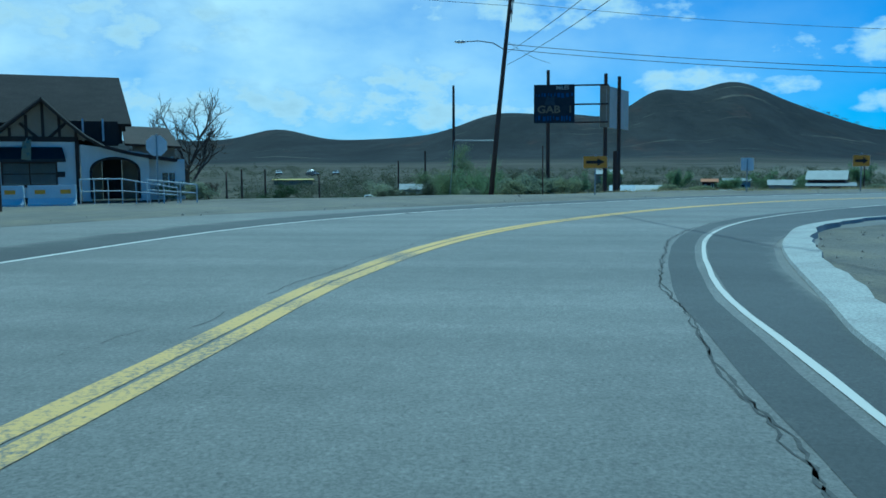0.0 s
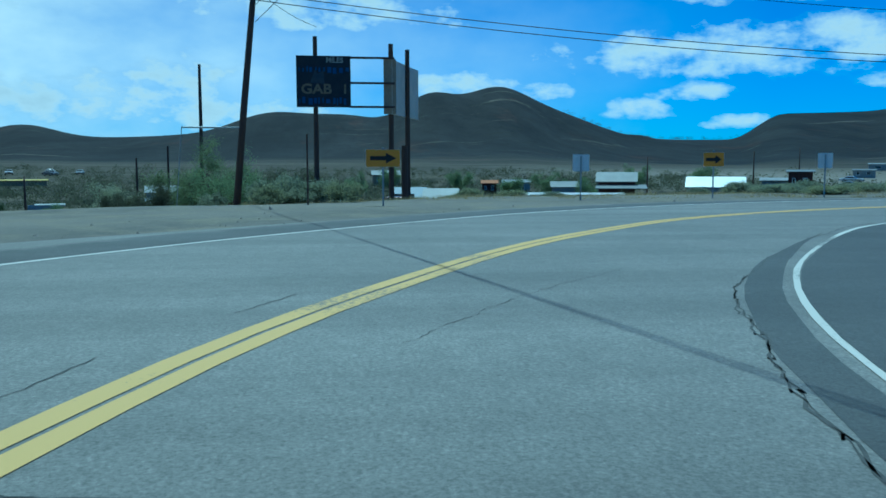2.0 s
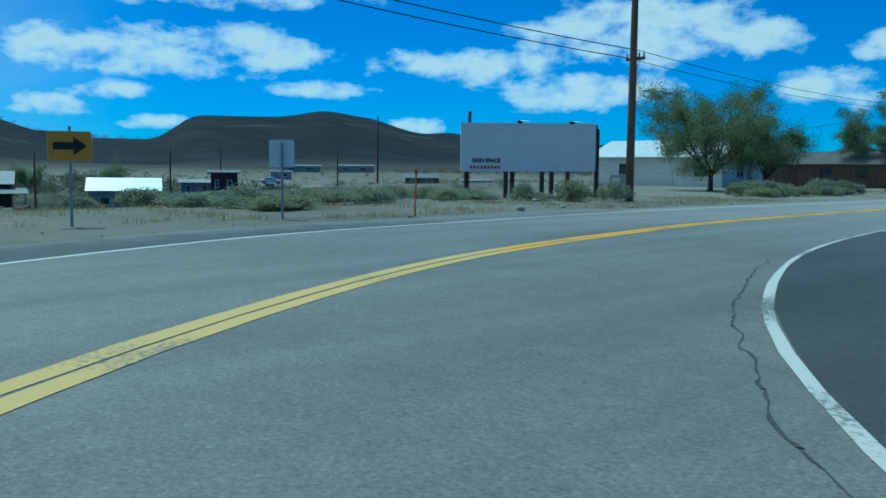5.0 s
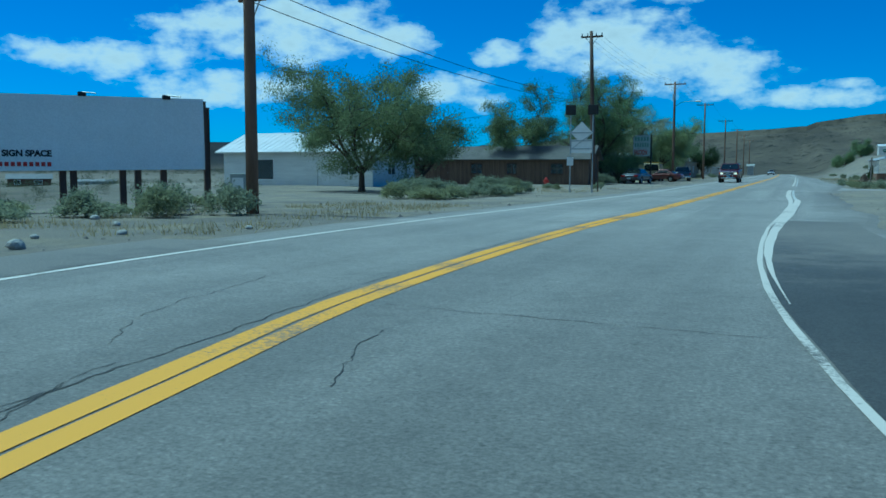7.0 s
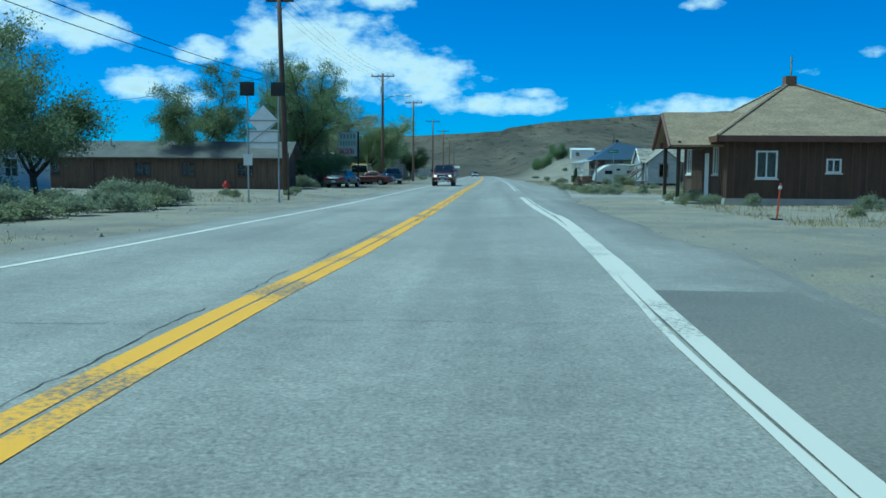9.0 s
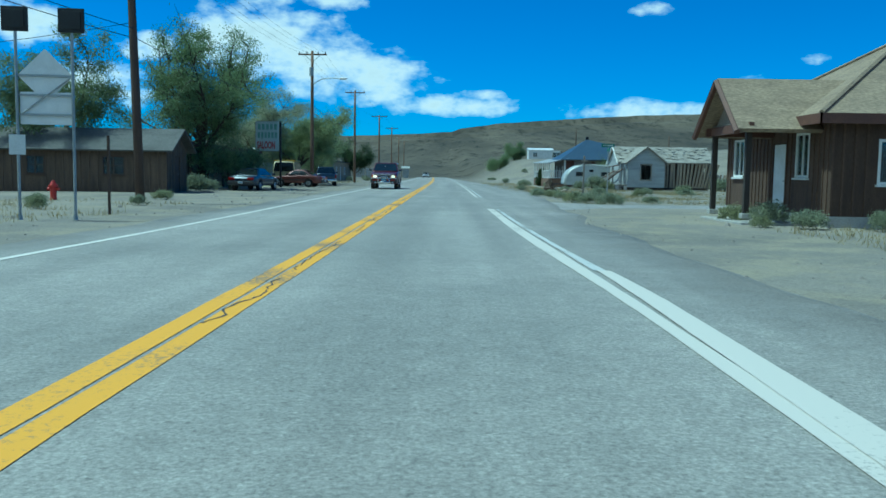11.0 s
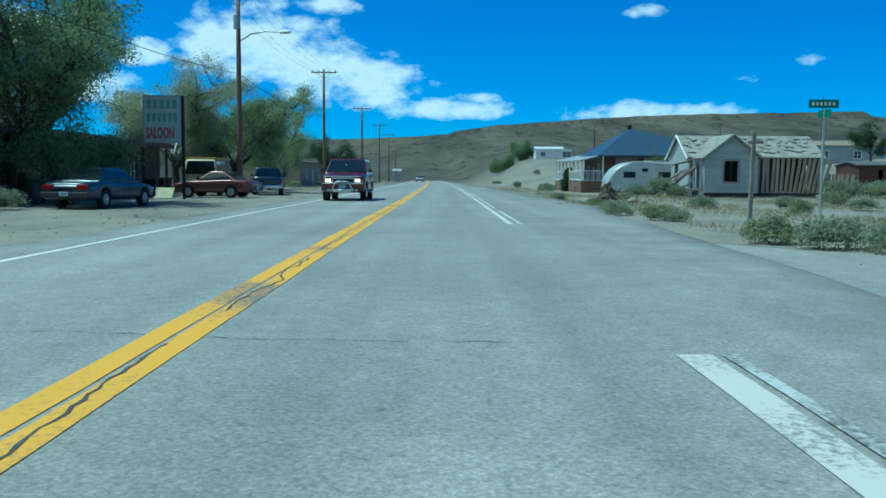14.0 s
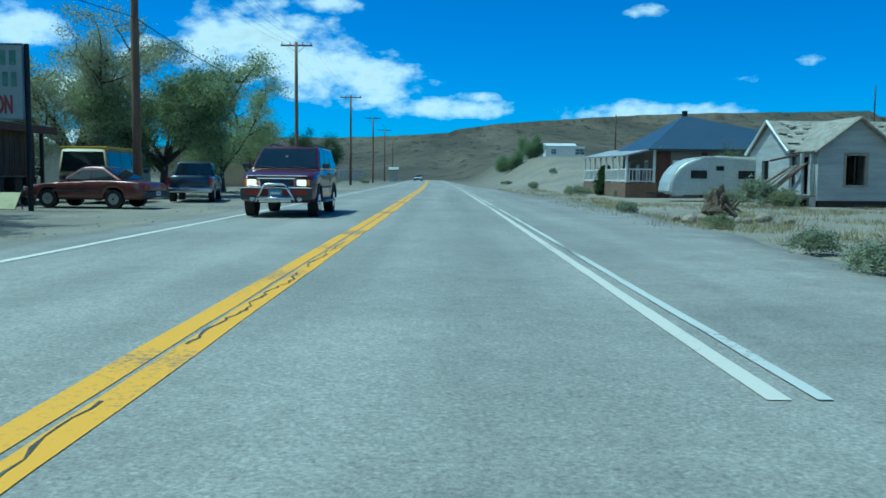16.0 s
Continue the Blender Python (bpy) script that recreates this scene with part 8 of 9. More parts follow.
def debris():
    """Stump and rubble on the verge."""
    rubble = mat("rubble_stone", (0.27, 0.23, 0.18), (0.18, 0.155, 0.125), 0.95, scale=5, fine=30, bump=0.5, grain=0.3, island=0.25)
    torn_wood = mat("torn_wood", (0.13, 0.095, 0.065), (0.07, 0.052, 0.04), 0.95, scale=6, fine=30, bump=0.8, grain=0.4)
    rng = random.Random(4)
    th = thing("tree_stump", g_at(9.8, 94.2), "torn brown tree stump in a heap of rubble", "tree stump")
    for k in range(9):
        a = rng.uniform(0, 6.28)
        part("root", tube([(0.1 * math.cos(a), 0.1 * math.sin(a), 0), (.3 * math.cos(a), .3 * math.sin(a), .2 + rng.uniform(0, .3)), ((.5 + .3 * rng.random()) * math.cos(a), .6 * math.sin(a), .1 + rng.uniform(-.1, .75))], [.12, .07, .015], 6), torn_wood, th)
    bm = bmesh.new()
    bmesh.ops.create_icosphere(bm, subdivisions=4, radius=0.42)
    for v in bm.verts:
        up = 0.5 + v.co.z / 0.84
        v.co *= 1 + 0.55 * noise.fractal(v.co * 4 + Vector((3, 1, 7)), 0.8, 2.0, 4)
        v.co.z = v.co.z * 1.25 + 0.35
        v.co.x *= 1.15 - 0.6 * up
        v.co.y *= 1.15 - 0.6 * up
    part("bole", bm, torn_wood, th)
    for k in range(14):
        x, y, s = 9.9 + rng.uniform(-1.6, 1.2), 93.6 + rng.uniform(-1.9, 1.2), rng.uniform(.1, .26)
        bm = bmesh.new()
        bmesh.ops.create_icosphere(bm, subdivisions=2, radius=s)
        for v in bm.verts:
            v.co *= 1 + 0.4 * noise.noise(v.co * 5 + Vector((x, y, k)))
            v.co.z *= .7
        ob = part("stone", bm, rubble)
        ob.location = (x, y, ground_z(x, y) + s * .4)
        tagged(ob, "pale rubble stone lying beside the stump", "stone", "rubble stones")


debris()

# ---- vehicles ----
def car_paint(name, c):
    return mat(name, c, tuple(v * 0.85 for v in c), 0.3, 0.25, scale=1.5, fine=60, bump=0.0, grain=0.08, coat=0.6)


maroon = car_paint("maroon_paint", (0.10, 0.014, 0.02))
maroon_old = car_paint("faded_maroon_paint", (0.14, 0.045, 0.04))
navy = car_paint("dark_blue_paint", (0.025, 0.04, 0.065))
white_car = car_paint("white_car_paint", (0.6, 0.61, 0.62))
silver_car = car_paint("silver_car_paint", (0.35, 0.38, 0.42))
trim_grey = mat("grey_plastic", (0.05, 0.05, 0.052), (0.035, 0.035, 0.037), 0.6, bump=0.03)
tinted = mat("tinted_car_glass", (0.012, 0.016, 0.018), (0.02, 0.026, 0.028), 0.05, scale=1, bump=0, grain=0.05, spec=0.8)
lamp_lens = bpy.data.materials.new("lit_headlamp")
lamp_lens.use_nodes = True
_b = lamp_lens.node_tree.nodes["Principled BSDF"]
_b.inputs["Base Color"].default_value = (0.45, 0.43, 0.36, 1)
_b.inputs["Emission Color"].default_value = (1.0, 0.85, 0.6, 1)
_b.inputs["Emission Strength"].default_value = 1.1
_b.inputs["Roughness"].default_value = 0.15
amber = mat("amber_lens", (0.6, 0.2, 0.02), (0.5, 0.16, 0.02), 0.2, bump=0)
red_lens = mat("red_lens", (0.3, 0.01, 0.01), (0.24, 0.01, 0.01), 0.2, bump=0)
lens_clear = mat("clear_lens", (0.5, 0.52, 0.55), (0.42, 0.44, 0.46), 0.15, bump=0)
plate_blue = mat("plate_blue", (0.10, 0.25, 0.42), (0.12, 0.28, 0.42), 0.5, bump=0)


def line_at(pts, x):
    return float(np.interp(x, [p[0] for p in pts], [p[1] for p in pts]))


def loft(stations):
    """A closed shell through cross sections of equal count, mirrored in y: each is a list of (x, y, z) from bottom middle to top middle."""
    bm, rows = bmesh.new(), []
    for sec in stations:
        ring = [bm.verts.new(p) for p in sec] + [bm.verts.new((p[0], -p[1], p[2])) for p in sec[-2:0:-1]]
        rows.append(ring)
    n = len(rows[0])
    for a, b in zip(rows, rows[1:]):
        for k in range(n):
            bm.faces.new((a[k], a[(k + 1) % n], b[(k + 1) % n], b[k]))
    bm.faces.new(rows[0][::-1])
    bm.faces.new(rows[-1])
    bmesh.ops.recalc_face_normals(bm, faces=list(bm.faces))
    return bm


def body_shell(body, axles, r_arch, zc, z0, half, belt, nose):
    """Lofted lower body: the outline gives top and bottom, the wheel arches cut into the bottom."""
    xs = [p[0] for p in body]
    f, b = max(range(len(body)), key=lambda k: (xs[k], -k)), min(range(len(body)), key=lambda k: (xs[k], -k))
    top = sorted(body[f:b + 1])
    low = sorted([body[b], *body[b + 1:]]) + sorted([*body[:f], body[f]])
    x1, x0 = body[f][0], body[b][0]
    st = set(np.linspace(x0, x1, 60)) | {x0 + 0.03, x0 + 0.07, x1 - 0.03, x1 - 0.07, x1 - 0.14}
    for ax in axles:
        st |= {ax + r_arch * math.cos(a) for a in np.linspace(0.02, math.pi - 0.02, 17)} | {ax - r_arch - 0.01, ax + r_arch + 0.01}
    mid, ln = (x0 + x1) / 2, x1 - x0
    rows = []
    for x in sorted(st):
        zt, zb = line_at(top, x), line_at(low, x)
        for ax in axles:
            if abs(x - ax) < r_arch:
                zb = max(zb, zc + math.sqrt(r_arch ** 2 - (x - ax) ** 2))
        zt = max(zt, zb + 0.03)
        e = abs(x - mid) / (ln / 2)
        w = half * (1 - nose * max(0.0, (e - 0.72) / 0.28) ** 2.4)
        hood = 0.10 * half if x > 0 else 0.05 * half
        dz = zt - zb
        zs = zb + min(0.12, dz * 0.3)
        rows.append([(x, 0, zb), (x, w * 0.96, zb), (x, w * 0.99, zs), (x, w, zb + dz * 0.5), (x, w * 0.992, zb + dz * 0.78), (x, w * 0.965, zt - min(0.05, dz * 0.12)), (x, w - hood, zt - 0.008), (x, w * 0.5, zt + 0.012), (x, 0, zt + 0.018)])
    return loft(rows)


def roof_shell(cabin_pts, hw, belt):
    """Lofted upper body with plane leaning sides."""
    (ax, az), (bx, bz), (cx, cz), (dx, dz) = cabin_pts
    top = sorted([(ax, az), (bx - 0.0, bz), ((bx + cx) / 2, max(bz, cz) + 0.02), (cx, cz), (dx, dz)])
    rows = []
    lo = belt - 0.06
    for x in sorted(set(np.linspace(dx, ax, 40)) | {bx, cx, bx - 0.08, cx + 0.08}):
        zt = max(line_at(top, x), lo + 0.03)
        zr = max(lo + 0.01, zt - 0.05)
        rows.append([(x, 0, lo), (x, hw(lo), lo), (x, hw((lo + zr) / 2), (lo + zr) / 2), (x, hw(zr), zr), (x, hw(zr) - 0.025, zt - 0.012), (x, hw(zr) - 0.09, zt), (x, 0, zt + 0.015)])
    return loft(rows)


def wheel(parent, x, y, r, w, side, rim_m):
    t = part("tyre", rod((x, y - w / 2, r), (x, y + w / 2, r), r, r, 28), rubber, parent)
    yo = y + side * w / 2
    rim = part("rim", rod((x, yo - side * 0.02, r), (x, yo + side * 0.012, r), r * 0.64, r * 0.58, 20), rim_m, t)
    part("hub_cap", rod((x, yo, r), (x, yo + side * 0.03, r), r * 0.2, r * 0.15, 12), chrome, rim)


def panel(points, mtl, name, parent, thick=0.008, label=""):
    """A flat glazed or painted panel through four or more points."""
    q = [Vector(p) for p in points]
    n = (q[1] - q[0]).cross(q[2] - q[0]).normalized()
    bm = bmesh.new()
    a, b = [bm.verts.new(p + n * thick) for p in q], [bm.verts.new(p - n * thick) for p in q]
    bm.faces.new(a)
    bm.faces.new(b[::-1])
    k = len(q)
    for i in range(k):
        bm.faces.new((a[i], b[i], b[(i + 1) % k], a[(i + 1) % k]))
    return part(name, bm, mtl, parent, label)


def vehicle(m, label, body, cabin_pts, W, axles, r, paint_m, belt, roof_half, name="car", category="car", tyre_w=0.22, rim_m=None, arch=0.07, z0=0.3, glass_m=None, pillars=(0.0,), lamps_lit=False, bumper_m=None):
    """body: upper outline from the front bottom over the top to the rear bottom; cabin_pts: windscreen foot, head, rear head, rear foot."""
    th = thing(name, m, label, category)
    L0, L1 = body[0][0], body[-1][0]
    half = W / 2
    mid, ln = (L0 + L1) / 2, abs(L0 - L1)
    (ax_, az_), (bx, bz), (cx, cz), (dx, dz) = cabin_pts
    top = max(bz, cz)

    def hw(z):
        return (half - 0.05) * (1 - (1 - roof_half / half) * max(0, (z - belt)) / (top - belt))

    shell = part("body", body_shell(body, axles, r + arch, r, z0, half, belt, 0.15), paint_m, th, smooth=True)
    roofm = part("greenhouse", roof_shell(cabin_pts, hw, belt), paint_m, th, smooth=True)
    g = glass_m or tinted
    def screen(p, q, nm):
        a, b = Vector((p[0], 0, p[1])), Vector((q[0], 0, q[1]))
        a2, b2 = a.lerp(b, 0.08), a.lerp(b, 0.9)
        d = (b - a).normalized()
        n = Vector((-d.z, 0, d.x)) if nm == "windscreen" else Vector((d.z, 0, -d.x))
        n = n if n.z > 0 else -n
        pts = []
        for c, s in ((a2, 1), (a2, -1), (b2, -1), (b2, 1)):
            pts.append((c.x + n.x * 0.022, s * (hw(c.z) - 0.075), c.z + n.z * 0.022))
        return panel(pts, g, nm, roofm)

    screen((ax_, az_), (bx, bz), "windscreen")
    screen((dx, dz), (cx, cz), "rear_window")
    zl, zh = belt + 0.05, top - 0.1
    fx = ax_ + (bx - ax_) * (zh - az_) / (bz - az_) - 0.14
    f0 = ax_ + (bx - ax_) * (zl - az_) / (bz - az_) - 0.14
    rx = dx + (cx - dx) * (zh - dz) / (cz - dz) + 0.12
    r0 = dx + (cx - dx) * (zl - dz) / (cz - dz) + 0.14
    cuts = [0.0, *pillars, 1.0] if pillars != (0.0,) else [0.0, 1.0]
    for s in (-1, 1):
        for a, b in zip(cuts, cuts[1:]):
            q = []
            for lo, hi, z, u in ((f0, r0, zl, a + .015), (f0, r0, zl, b - .015), (fx, rx, zh, b - .015), (fx, rx, zh, a + .015)):
                q.append((lo + (hi - lo) * u, s * (hw(z) + 0.004), z))
            panel(q, g, "side_window", roofm, 0.006)
        for ax in axles:
            wheel(th, ax, s * (half - tyre_w / 2 - 0.02), r, tyre_w, s, rim_m or galv)
        part("mirror", box((ax_ - 0.25, s * (half + 0.1), belt + 0.1), (0.12, 0.2, 0.15), bevel=0.03), trim_grey, th)
        part("door_line", box(((ax_ + dx) / 2 + 0.15, s * (half + 0.001), belt * 0.72), (0.012, 0.006, belt * 0.5)), trim_grey, shell)
        part("door_handle", box(((ax_ + dx) / 2 + 0.35, s * (half + 0.012), belt - 0.12), (0.16, 0.02, 0.035), bevel=0.006), trim_grey, shell)
        part("rub_strip", box((mid, s * (half + 0.002), belt * 0.62), (ln * 0.5, 0.02, 0.05), bevel=0.006), trim_grey, shell)
    part("underbody", box((mid, 0, z0 + 0.06), (ln * 0.9, W * 0.8, 0.2)), trim_grey, th)
    return th, shell


def build_suv():
    body = [(2.56, .42), (2.62, .58), (2.62, .85), (2.57, 1.02), (2.45, 1.12), (2.2, 1.19), (1.3, 1.29), (-2.5, 1.29), (-2.6, 1.1), (-2.63, .55), (-2.55, .42)]
    th, shell = vehicle(pose(-2.55, 94.8, 0.0, 0, 0, -90), "maroon sport utility vehicle with chrome bull bar and lit headlamps", body,
                        [(1.38, 1.26), (0.52, 1.93), (-2.25, 1.93), (-2.58, 1.26)], 2.02, (1.62, -1.5), 0.39, maroon, 1.29, 0.84, "sport_utility_vehicle", "car", 0.27, chrome, 0.09, 0.42, pillars=(0.3, 0.62))
    part("grille", box((2.595, 0, .93), (0.08, 0.86, 0.22), bevel=0.03), black_metal, shell)
    part("grille_surround", tube([(2.635, -.46, .80), (2.62, -.5, 1.03), (2.62, .5, 1.03), (2.635, .46, .80), (2.635, -.46, .80)], 0.022, 6), chrome, shell)
    part("badge", box((2.65, 0, .95), (0.01, 0.17, 0.07), bevel=0.02), mat("badge_blue", (0.03, 0.06, 0.15), bump=0), shell)
    part("hood_edge", box((2.5, 0, 1.105), (0.12, 1.6, 0.035), bevel=0.015), chrome, shell, "pale stone deflector along the hood edge")
    for s in (-1, 1):
        h = part("headlamp", box((2.575, s * .66, .92), (0.1, 0.25, 0.17), bevel=0.035), lamp_lens, shell, "lit headlamp")
        part("turn_signal", box((2.53, s * .835, .92), (0.12, 0.10, 0.16), bevel=0.025), amber, shell, "amber turn signal")
        part("fog_lamp", rod((2.66, s * .62, .50), (2.72, s * .62, .50), 0.07, 0.07, 12), lens_clear, shell)
        part("running_board", box((0.05, s * 1.0, .40), (1.9, 0.2, 0.06), bevel=0.02), galv, th)
        part("roof_rail", tube([(.3, s * .6, 1.96), (.1, s * .6, 2.02), (-1.9, s * .6, 2.02), (-2.1, s * .6, 1.96)], 0.02, 6), black_metal, th)
        part("tail_lamp", box((-2.62, s * .86, 1.05), (0.05, 0.16, 0.4), bevel=0.02), red_lens, shell)
        part("wheel_lip", tube([(1.62 + .49 * math.cos(a), s * 1.0, .39 + .49 * math.sin(a)) for a in np.linspace(.1, 3.04, 12)], 0.03, 6), trim_grey, shell)
        part("wheel_lip", tube([(-1.5 + .49 * math.cos(a), s * 1.0, .39 + .49 * math.sin(a)) for a in np.linspace(.1, 3.04, 12)], 0.03, 6), trim_grey, shell)
        part("wiper", rod((1.36, s * .42 + .2, 1.31), (1.27, s * .42 - .3, 1.38), 0.012, 0.008, 5), black_metal, shell)
    bp = part("front_bumper", box((2.62, 0, .62), (0.2, 1.9, 0.3), bevel=0.06), trim_grey, th, "dark bumper with a red band")
    part("bumper_band", box((2.725, 0, .67), (0.012, 1.66, 0.12), bevel=0.004), mat("red_band", (0.25, 0.03, 0.02), bump=0), bp)
    part("bumper_top", box((2.66, 0, .79), (0.16, 1.86, 0.04), bevel=0.015), chrome, bp)
    bb = part("bull_bar", tube([(2.76, -.5, .42), (2.84, -.46, .55), (2.84, -.3, .84), (2.84, -.24, .88), (2.84, .24, .88), (2.84, .3, .84), (2.84, .46, .55), (2.76, .5, .42)], 0.035, 8), chrome, th, "chrome tube bull bar", smooth=True)
    part("cross_tube", tube([(2.86, -.46, .52), (2.86, .46, .52)], 0.045, 8), chrome, bb, smooth=True)
    part("skid_plate", box((2.82, 0, .46), (0.03, .85, 0.1), bevel=0.01), chrome, bb)
    pl = part("number_plate", box((2.76, 0, .66), (0.012, 0.36, 0.17), bevel=0.01), plate_blue, bp)
    part("plate_bar", box((2.768, 0, .65), (0.004, 0.26, 0.06)), white_paint, pl)
    part("rear_bumper", box((-2.64, 0, .58), (0.18, 1.9, 0.22), bevel=0.05), chrome, th)
    part("mirror_tag", box((0.95, -.02, 1.62), (0.01, 0.06, 0.14)), white_paint, shell)


def sedan(m, label, paint_m, L=4.8, W=1.78, lamps=lens_clear, name="car"):
    h = L / 2
    body = [(h - .06, .32), (h, .5), (h - .04, .68), (h - .35, .77), (h - 1.35, .88), (-h + 1.05, .92), (-h + .1, .86), (-h, .7), (-h + .02, .4), (-h + .1, .32)]
    th, shell = vehicle(m, label, body, [(h - 1.3, .87), (h - 2.05, 1.36), (-h + 1.55, 1.36), (-h + .75, .91)], W, (h - .92, -h + 1.05), 0.31, paint_m, .90, .60, name, "car", 0.2, None, 0.06, 0.32, pillars=(0.5,))
    for s in (-1, 1):
        part("headlamp", box((h - .05, s * .62, .62), (0.1, 0.34, 0.14), bevel=0.02), lamps, shell)
        part("tail_lamp", box((-h + .02, s * .6, .72), (0.06, 0.4, 0.16), bevel=0.02), red_lens, shell)
    part("grille", box((h - .01, 0, .6), (0.06, 0.7, 0.14), bevel=0.01), black_metal, shell)
    part("front_bumper", box((h + .02, 0, .44), (0.14, W * .94, 0.2), bevel=0.04), trim_grey, th)
    part("rear_bumper", box((-h - .02, 0, .46), (0.14, W * .94, 0.2), bevel=0.04), trim_grey, th)
    pl = part("number_plate", box((-h - .095, 0, .5), (0.01, 0.3, 0.14)), white_paint, th)
    part("plate_bar", box((-h - .102, 0, .5), (0.004, 0.22, 0.05)), plate_blue, pl)
    return th


def pickup(m, label, paint_m):
    body = [(2.5, .42), (2.54, .6), (2.5, .95), (2.3, 1.02), (1.2, 1.08), (-2.45, 1.08), (-2.5, .9), (-2.5, .45)]
    th, shell = vehicle(m, label, body, [(1.25, 1.06), (0.7, 1.66), (-.75, 1.66), (-.95, 1.06)], 1.85, (1.55, -1.5), 0.36, paint_m, 1.08, .70, "pickup_truck", "pickup truck", 0.24, None, 0.07, 0.42, pillars=(0.55,))
    part("bed_liner", box((-1.7, 0, 1.085), (1.4, 1.5, 0.02)), black_metal, th)
    part("rear_bumper", box((-2.54, 0, .5), (0.16, 1.75, 0.2), bevel=0.04), chrome, th)
    for s in (-1, 1):
        part("tail_lamp", box((-2.51, s * .82, .85), (0.04, 0.12, 0.3), bevel=0.01), red_lens, shell)
        part("headlamp", box((2.5, s * .65, .8), (0.08, 0.3, 0.2), bevel=0.02), lens_clear, shell)
    return th


def van(m, label):
    cream = mat("cream_van", (0.45, 0.38, 0.2), (0.38, 0.32, 0.17), 0.5, bump=0.03)
    body = [(2.3, .4), (2.35, .8), (2.2, 1.1), (1.9, 1.15), (-2.35, 1.15), (-2.4, .9), (-2.4, .4)]
    th, shell = vehicle(m, label, body, [(2.0, 1.14), (1.5, 2.0), (-2.3, 2.05), (-2.38, 1.14)], 1.95, (1.5, -1.4), 0.34, cream, 1.15, .85, "camper_van", "van", 0.22, None, 0.07, 0.4, pillars=(.3, .62))
    part("roof_band", box((-.4, 0, 2.1), (3.8, 1.76, 0.12), bevel=0.03), mat("yellow_band", (0.6, 0.38, 0.03), (0.5, 0.32, 0.03), 0.5), shell)
    return th


build_suv()
sedan(pose(-10.2, 84.1, ground_z(-10, 85) + 0.02, 0, 0, 83), "dark blue sedan parked on the dirt before the wooden building", navy)
sedan(pose(-9.9, 98.6, ground_z(-9.9, 98.4) + 0.02, 0, 0, 172), "faded maroon sedan parked beside the saloon sign", maroon_old, 4.3)
pickup(pose(-8.9, 107, ground_z(-9, 107) + 0.02, 0, 0, 100), "dark blue pickup truck parked under the trees", navy)
van(pose(-11.75, 104.2, ground_z(-11.75, 104.2) + 0.02, 0, 0, 92), "cream camper van with a yellow roof band")
sedan(pose(-3.5, 262, 0.02, 0, 0, -90), "white car coming along the far road", white_car, lamps=lens_clear)
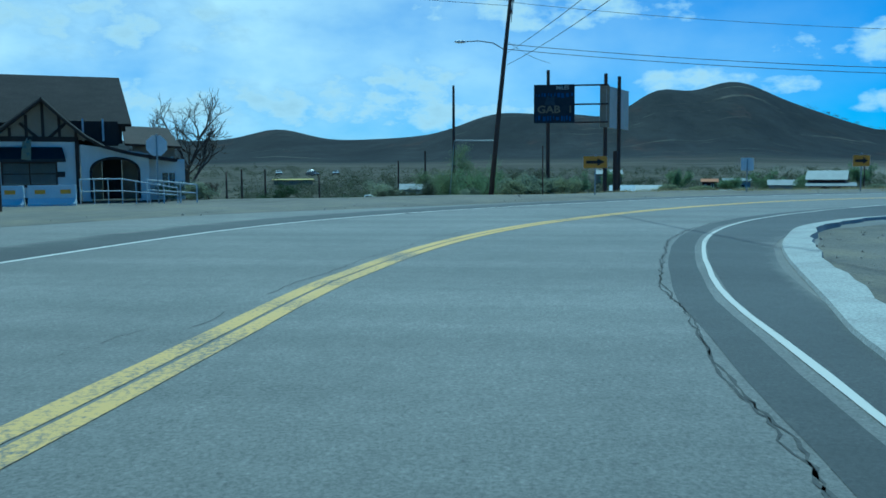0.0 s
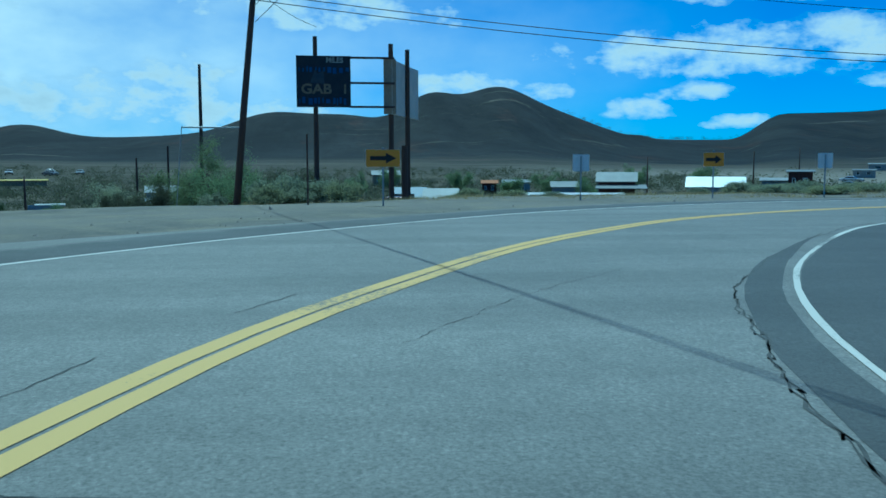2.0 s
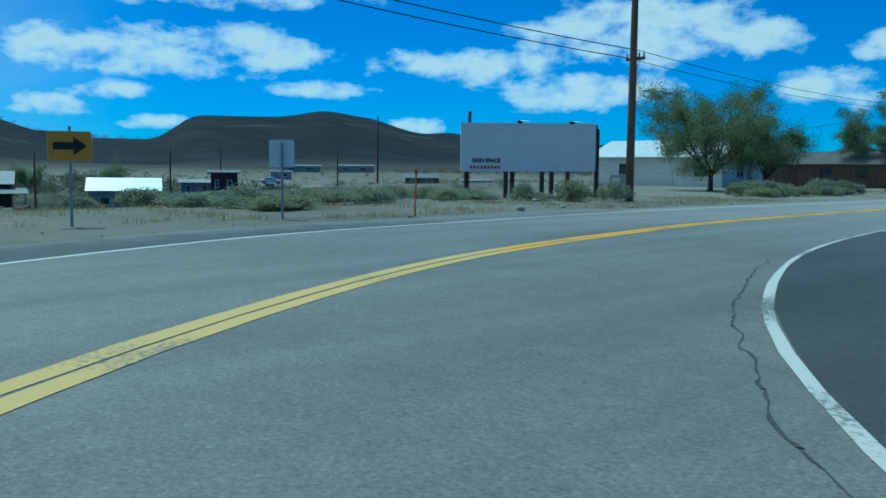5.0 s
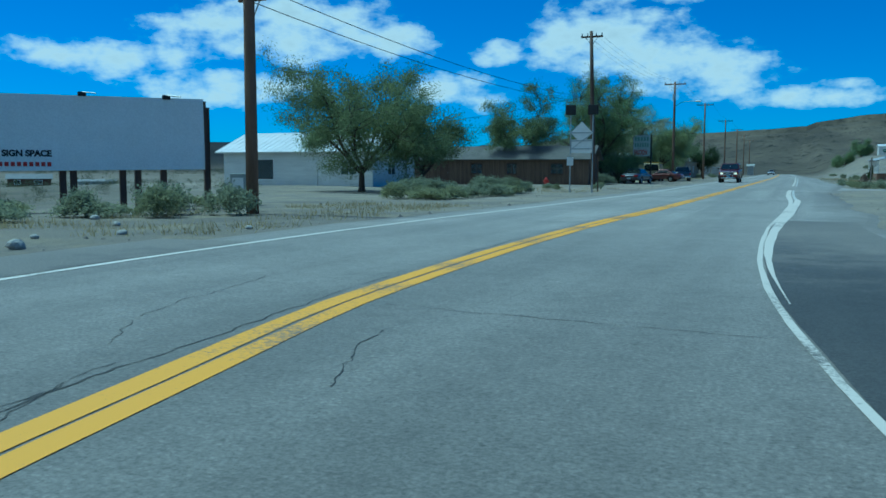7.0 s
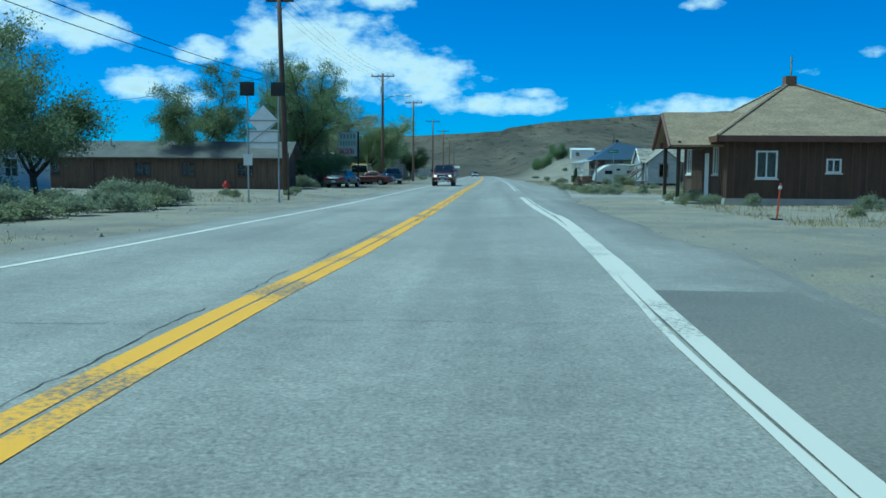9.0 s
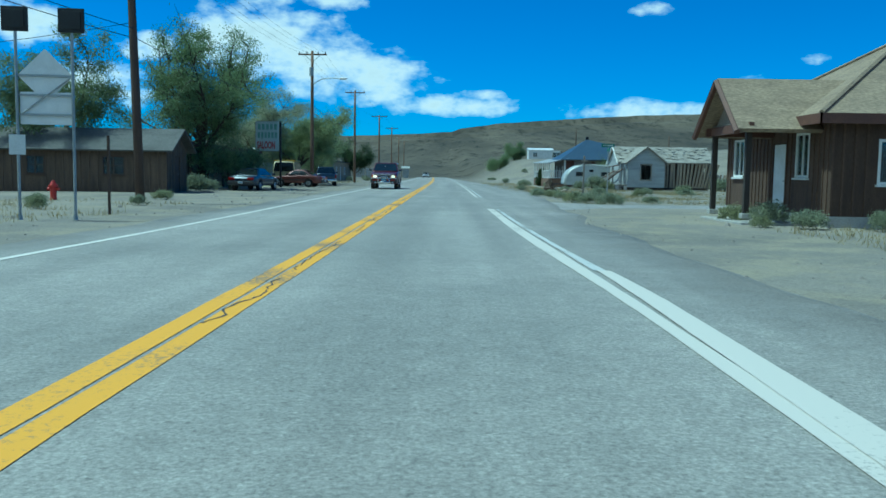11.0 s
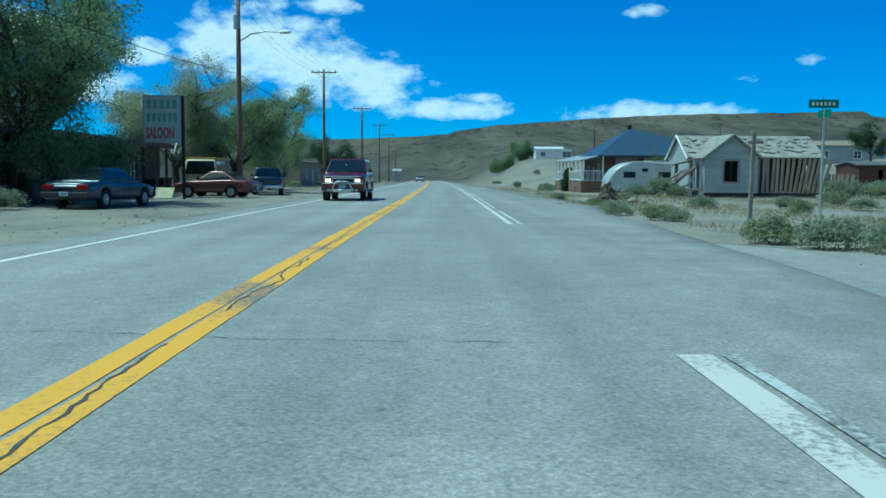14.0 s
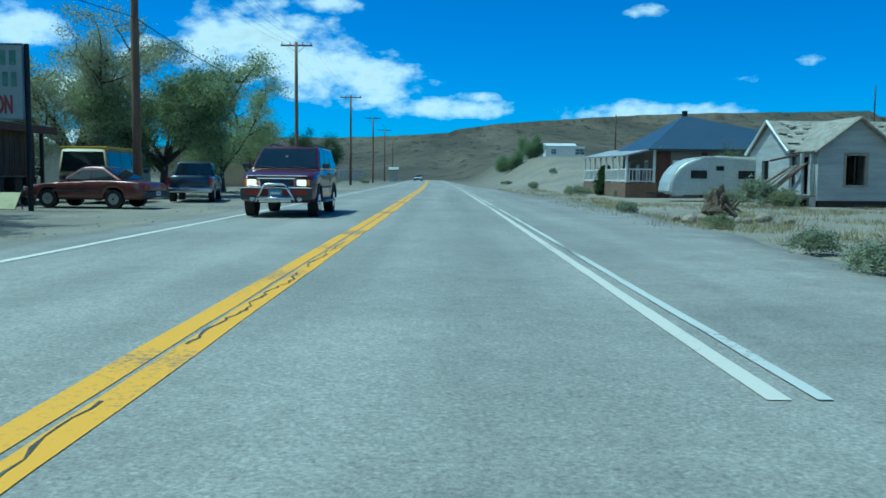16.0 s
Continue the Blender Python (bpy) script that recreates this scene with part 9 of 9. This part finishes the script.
for k, (x, y, yaw, mt, lab) in enumerate(((-204, -101, 20, white_car, "white car parked far out on the plain"), (-198, -89, 50, navy, "dark car parked far out on the plain"), (-209, -85, 10, silver_car, "silver car parked far out on the plain"),
                                          (-83, -46.5, 15, white_car, "white car parked on the plain"), (-102.4, 56.7, 60, silver_car, "silver car parked between the houses"),
                                          (-99.2, 62.1, 140, navy, "blue car parked between the houses"), (-144, 91.3, 50, white_car, "white car parked between the houses"),
                                          (-63.7, -16.5, 80, silver_car, "silver car parked below the bend"), (-66, -13, 75, navy, "dark car parked below the bend"), (-60, 3, 75, white_car, "white car parked below the bend"),
                                          (-214, -94, 30, white_car, "white car parked far out on the plain"),
                                          (-45.9, -17.6, 60, navy, "old dark car abandoned in a junk yard"), (-47.9, -15.4, 20, silver_car, "old silver car abandoned in a junk yard"), (-44.6, -20.3, 100, white_car, "old white car abandoned in a junk yard"),
                                          (-52.5, -12.0, 75, navy, "old dark car abandoned in a junk yard"), (-55.0, -17.0, 40, silver_car, "old silver car abandoned in a junk yard"), (-42.0, -13.2, 80, maroon_old, "old maroon car abandoned in a junk yard"),
                                          (-41.0, -36.0, 110, white_car, "white car standing on a dirt track"),
                                          (-58.5, -5.0, 75, white_car, "white car parked in a row"), (-57.8, -8.0, 75, silver_car, "silver car parked in a row"))):
    sedan(pose(x, y, ground_z(x, y) + 0.02, 0, 0, yaw), lab, mt)

# heaps of scrap and a pale panel on the plain
scrap_pale, scrap_dark = mat("scrap_tin", (0.42, 0.45, 0.47), (0.26, 0.28, 0.3), 0.5, 0.3, scale=3, bump=0.1), mat("scrap_rust", (0.12, 0.07, 0.045), (0.06, 0.045, 0.035), 0.9, scale=3, bump=0.3)
scrap_rng = random.Random(12)
for k in range(34):
    x, y = scrap_rng.uniform(-66, -36), scrap_rng.uniform(-24, 12)
    th = thing("scrap_heap", pose(x, y, ground_z(x, y), 0, 0, scrap_rng.uniform(0, 180)), "low heap of scrap tin and timber in the brush", "scrap heap", "scrap heaps")
    for j in range(5):
        w, d, h = scrap_rng.uniform(.5, 1.8), scrap_rng.uniform(.05, .6), scrap_rng.uniform(.05, .55)
        part("sheet" if j % 2 else "timber", box((scrap_rng.uniform(-1.1, 1.1), scrap_rng.uniform(-.7, .7), .1 + h / 2 + .12 * j), (w, d, h), scrap_rng.uniform(0, 180), 0.01, None, scrap_rng.uniform(-14, 14), scrap_rng.uniform(-14, 14)), scrap_pale if (j + k) % 3 == 0 else scrap_dark, th)
th = thing("panel_fence", pose(-45.0, -41.6, ground_z(-45, -41.6), 0, 0, 108), "pale grey sheet panel standing beside a dirt track", "panel")
part("sheet", box((0, 0, 1.0), (2.3, 0.06, 2.0), bevel=0.01), scrap_pale, th)
for u in (-1.0, 1.0):
    part("post", box((u, 0.08, 0.95), (0.1, 0.1, 2.1)), wood_dark, th)

# pale board propped against the parked car
th = thing("sandwich_board", pose(-12.1, 96.6, ground_z(-12.1, 96.6), 0, 0, -10), "pale yellow board leaning beside the maroon car", "board sign")
part("panel", box((0, 0.12, 0.28), (1.0, 0.03, 0.62), rx=-32, bevel=0.006), mat("pale_yellow_board", (0.6, 0.56, 0.34), (0.5, 0.47, 0.3), 0.7), th)
part("prop", rod((0.3, 0.3, 0.5), (0.3, 0.62, 0.0), 0.02), wood_grey, th)
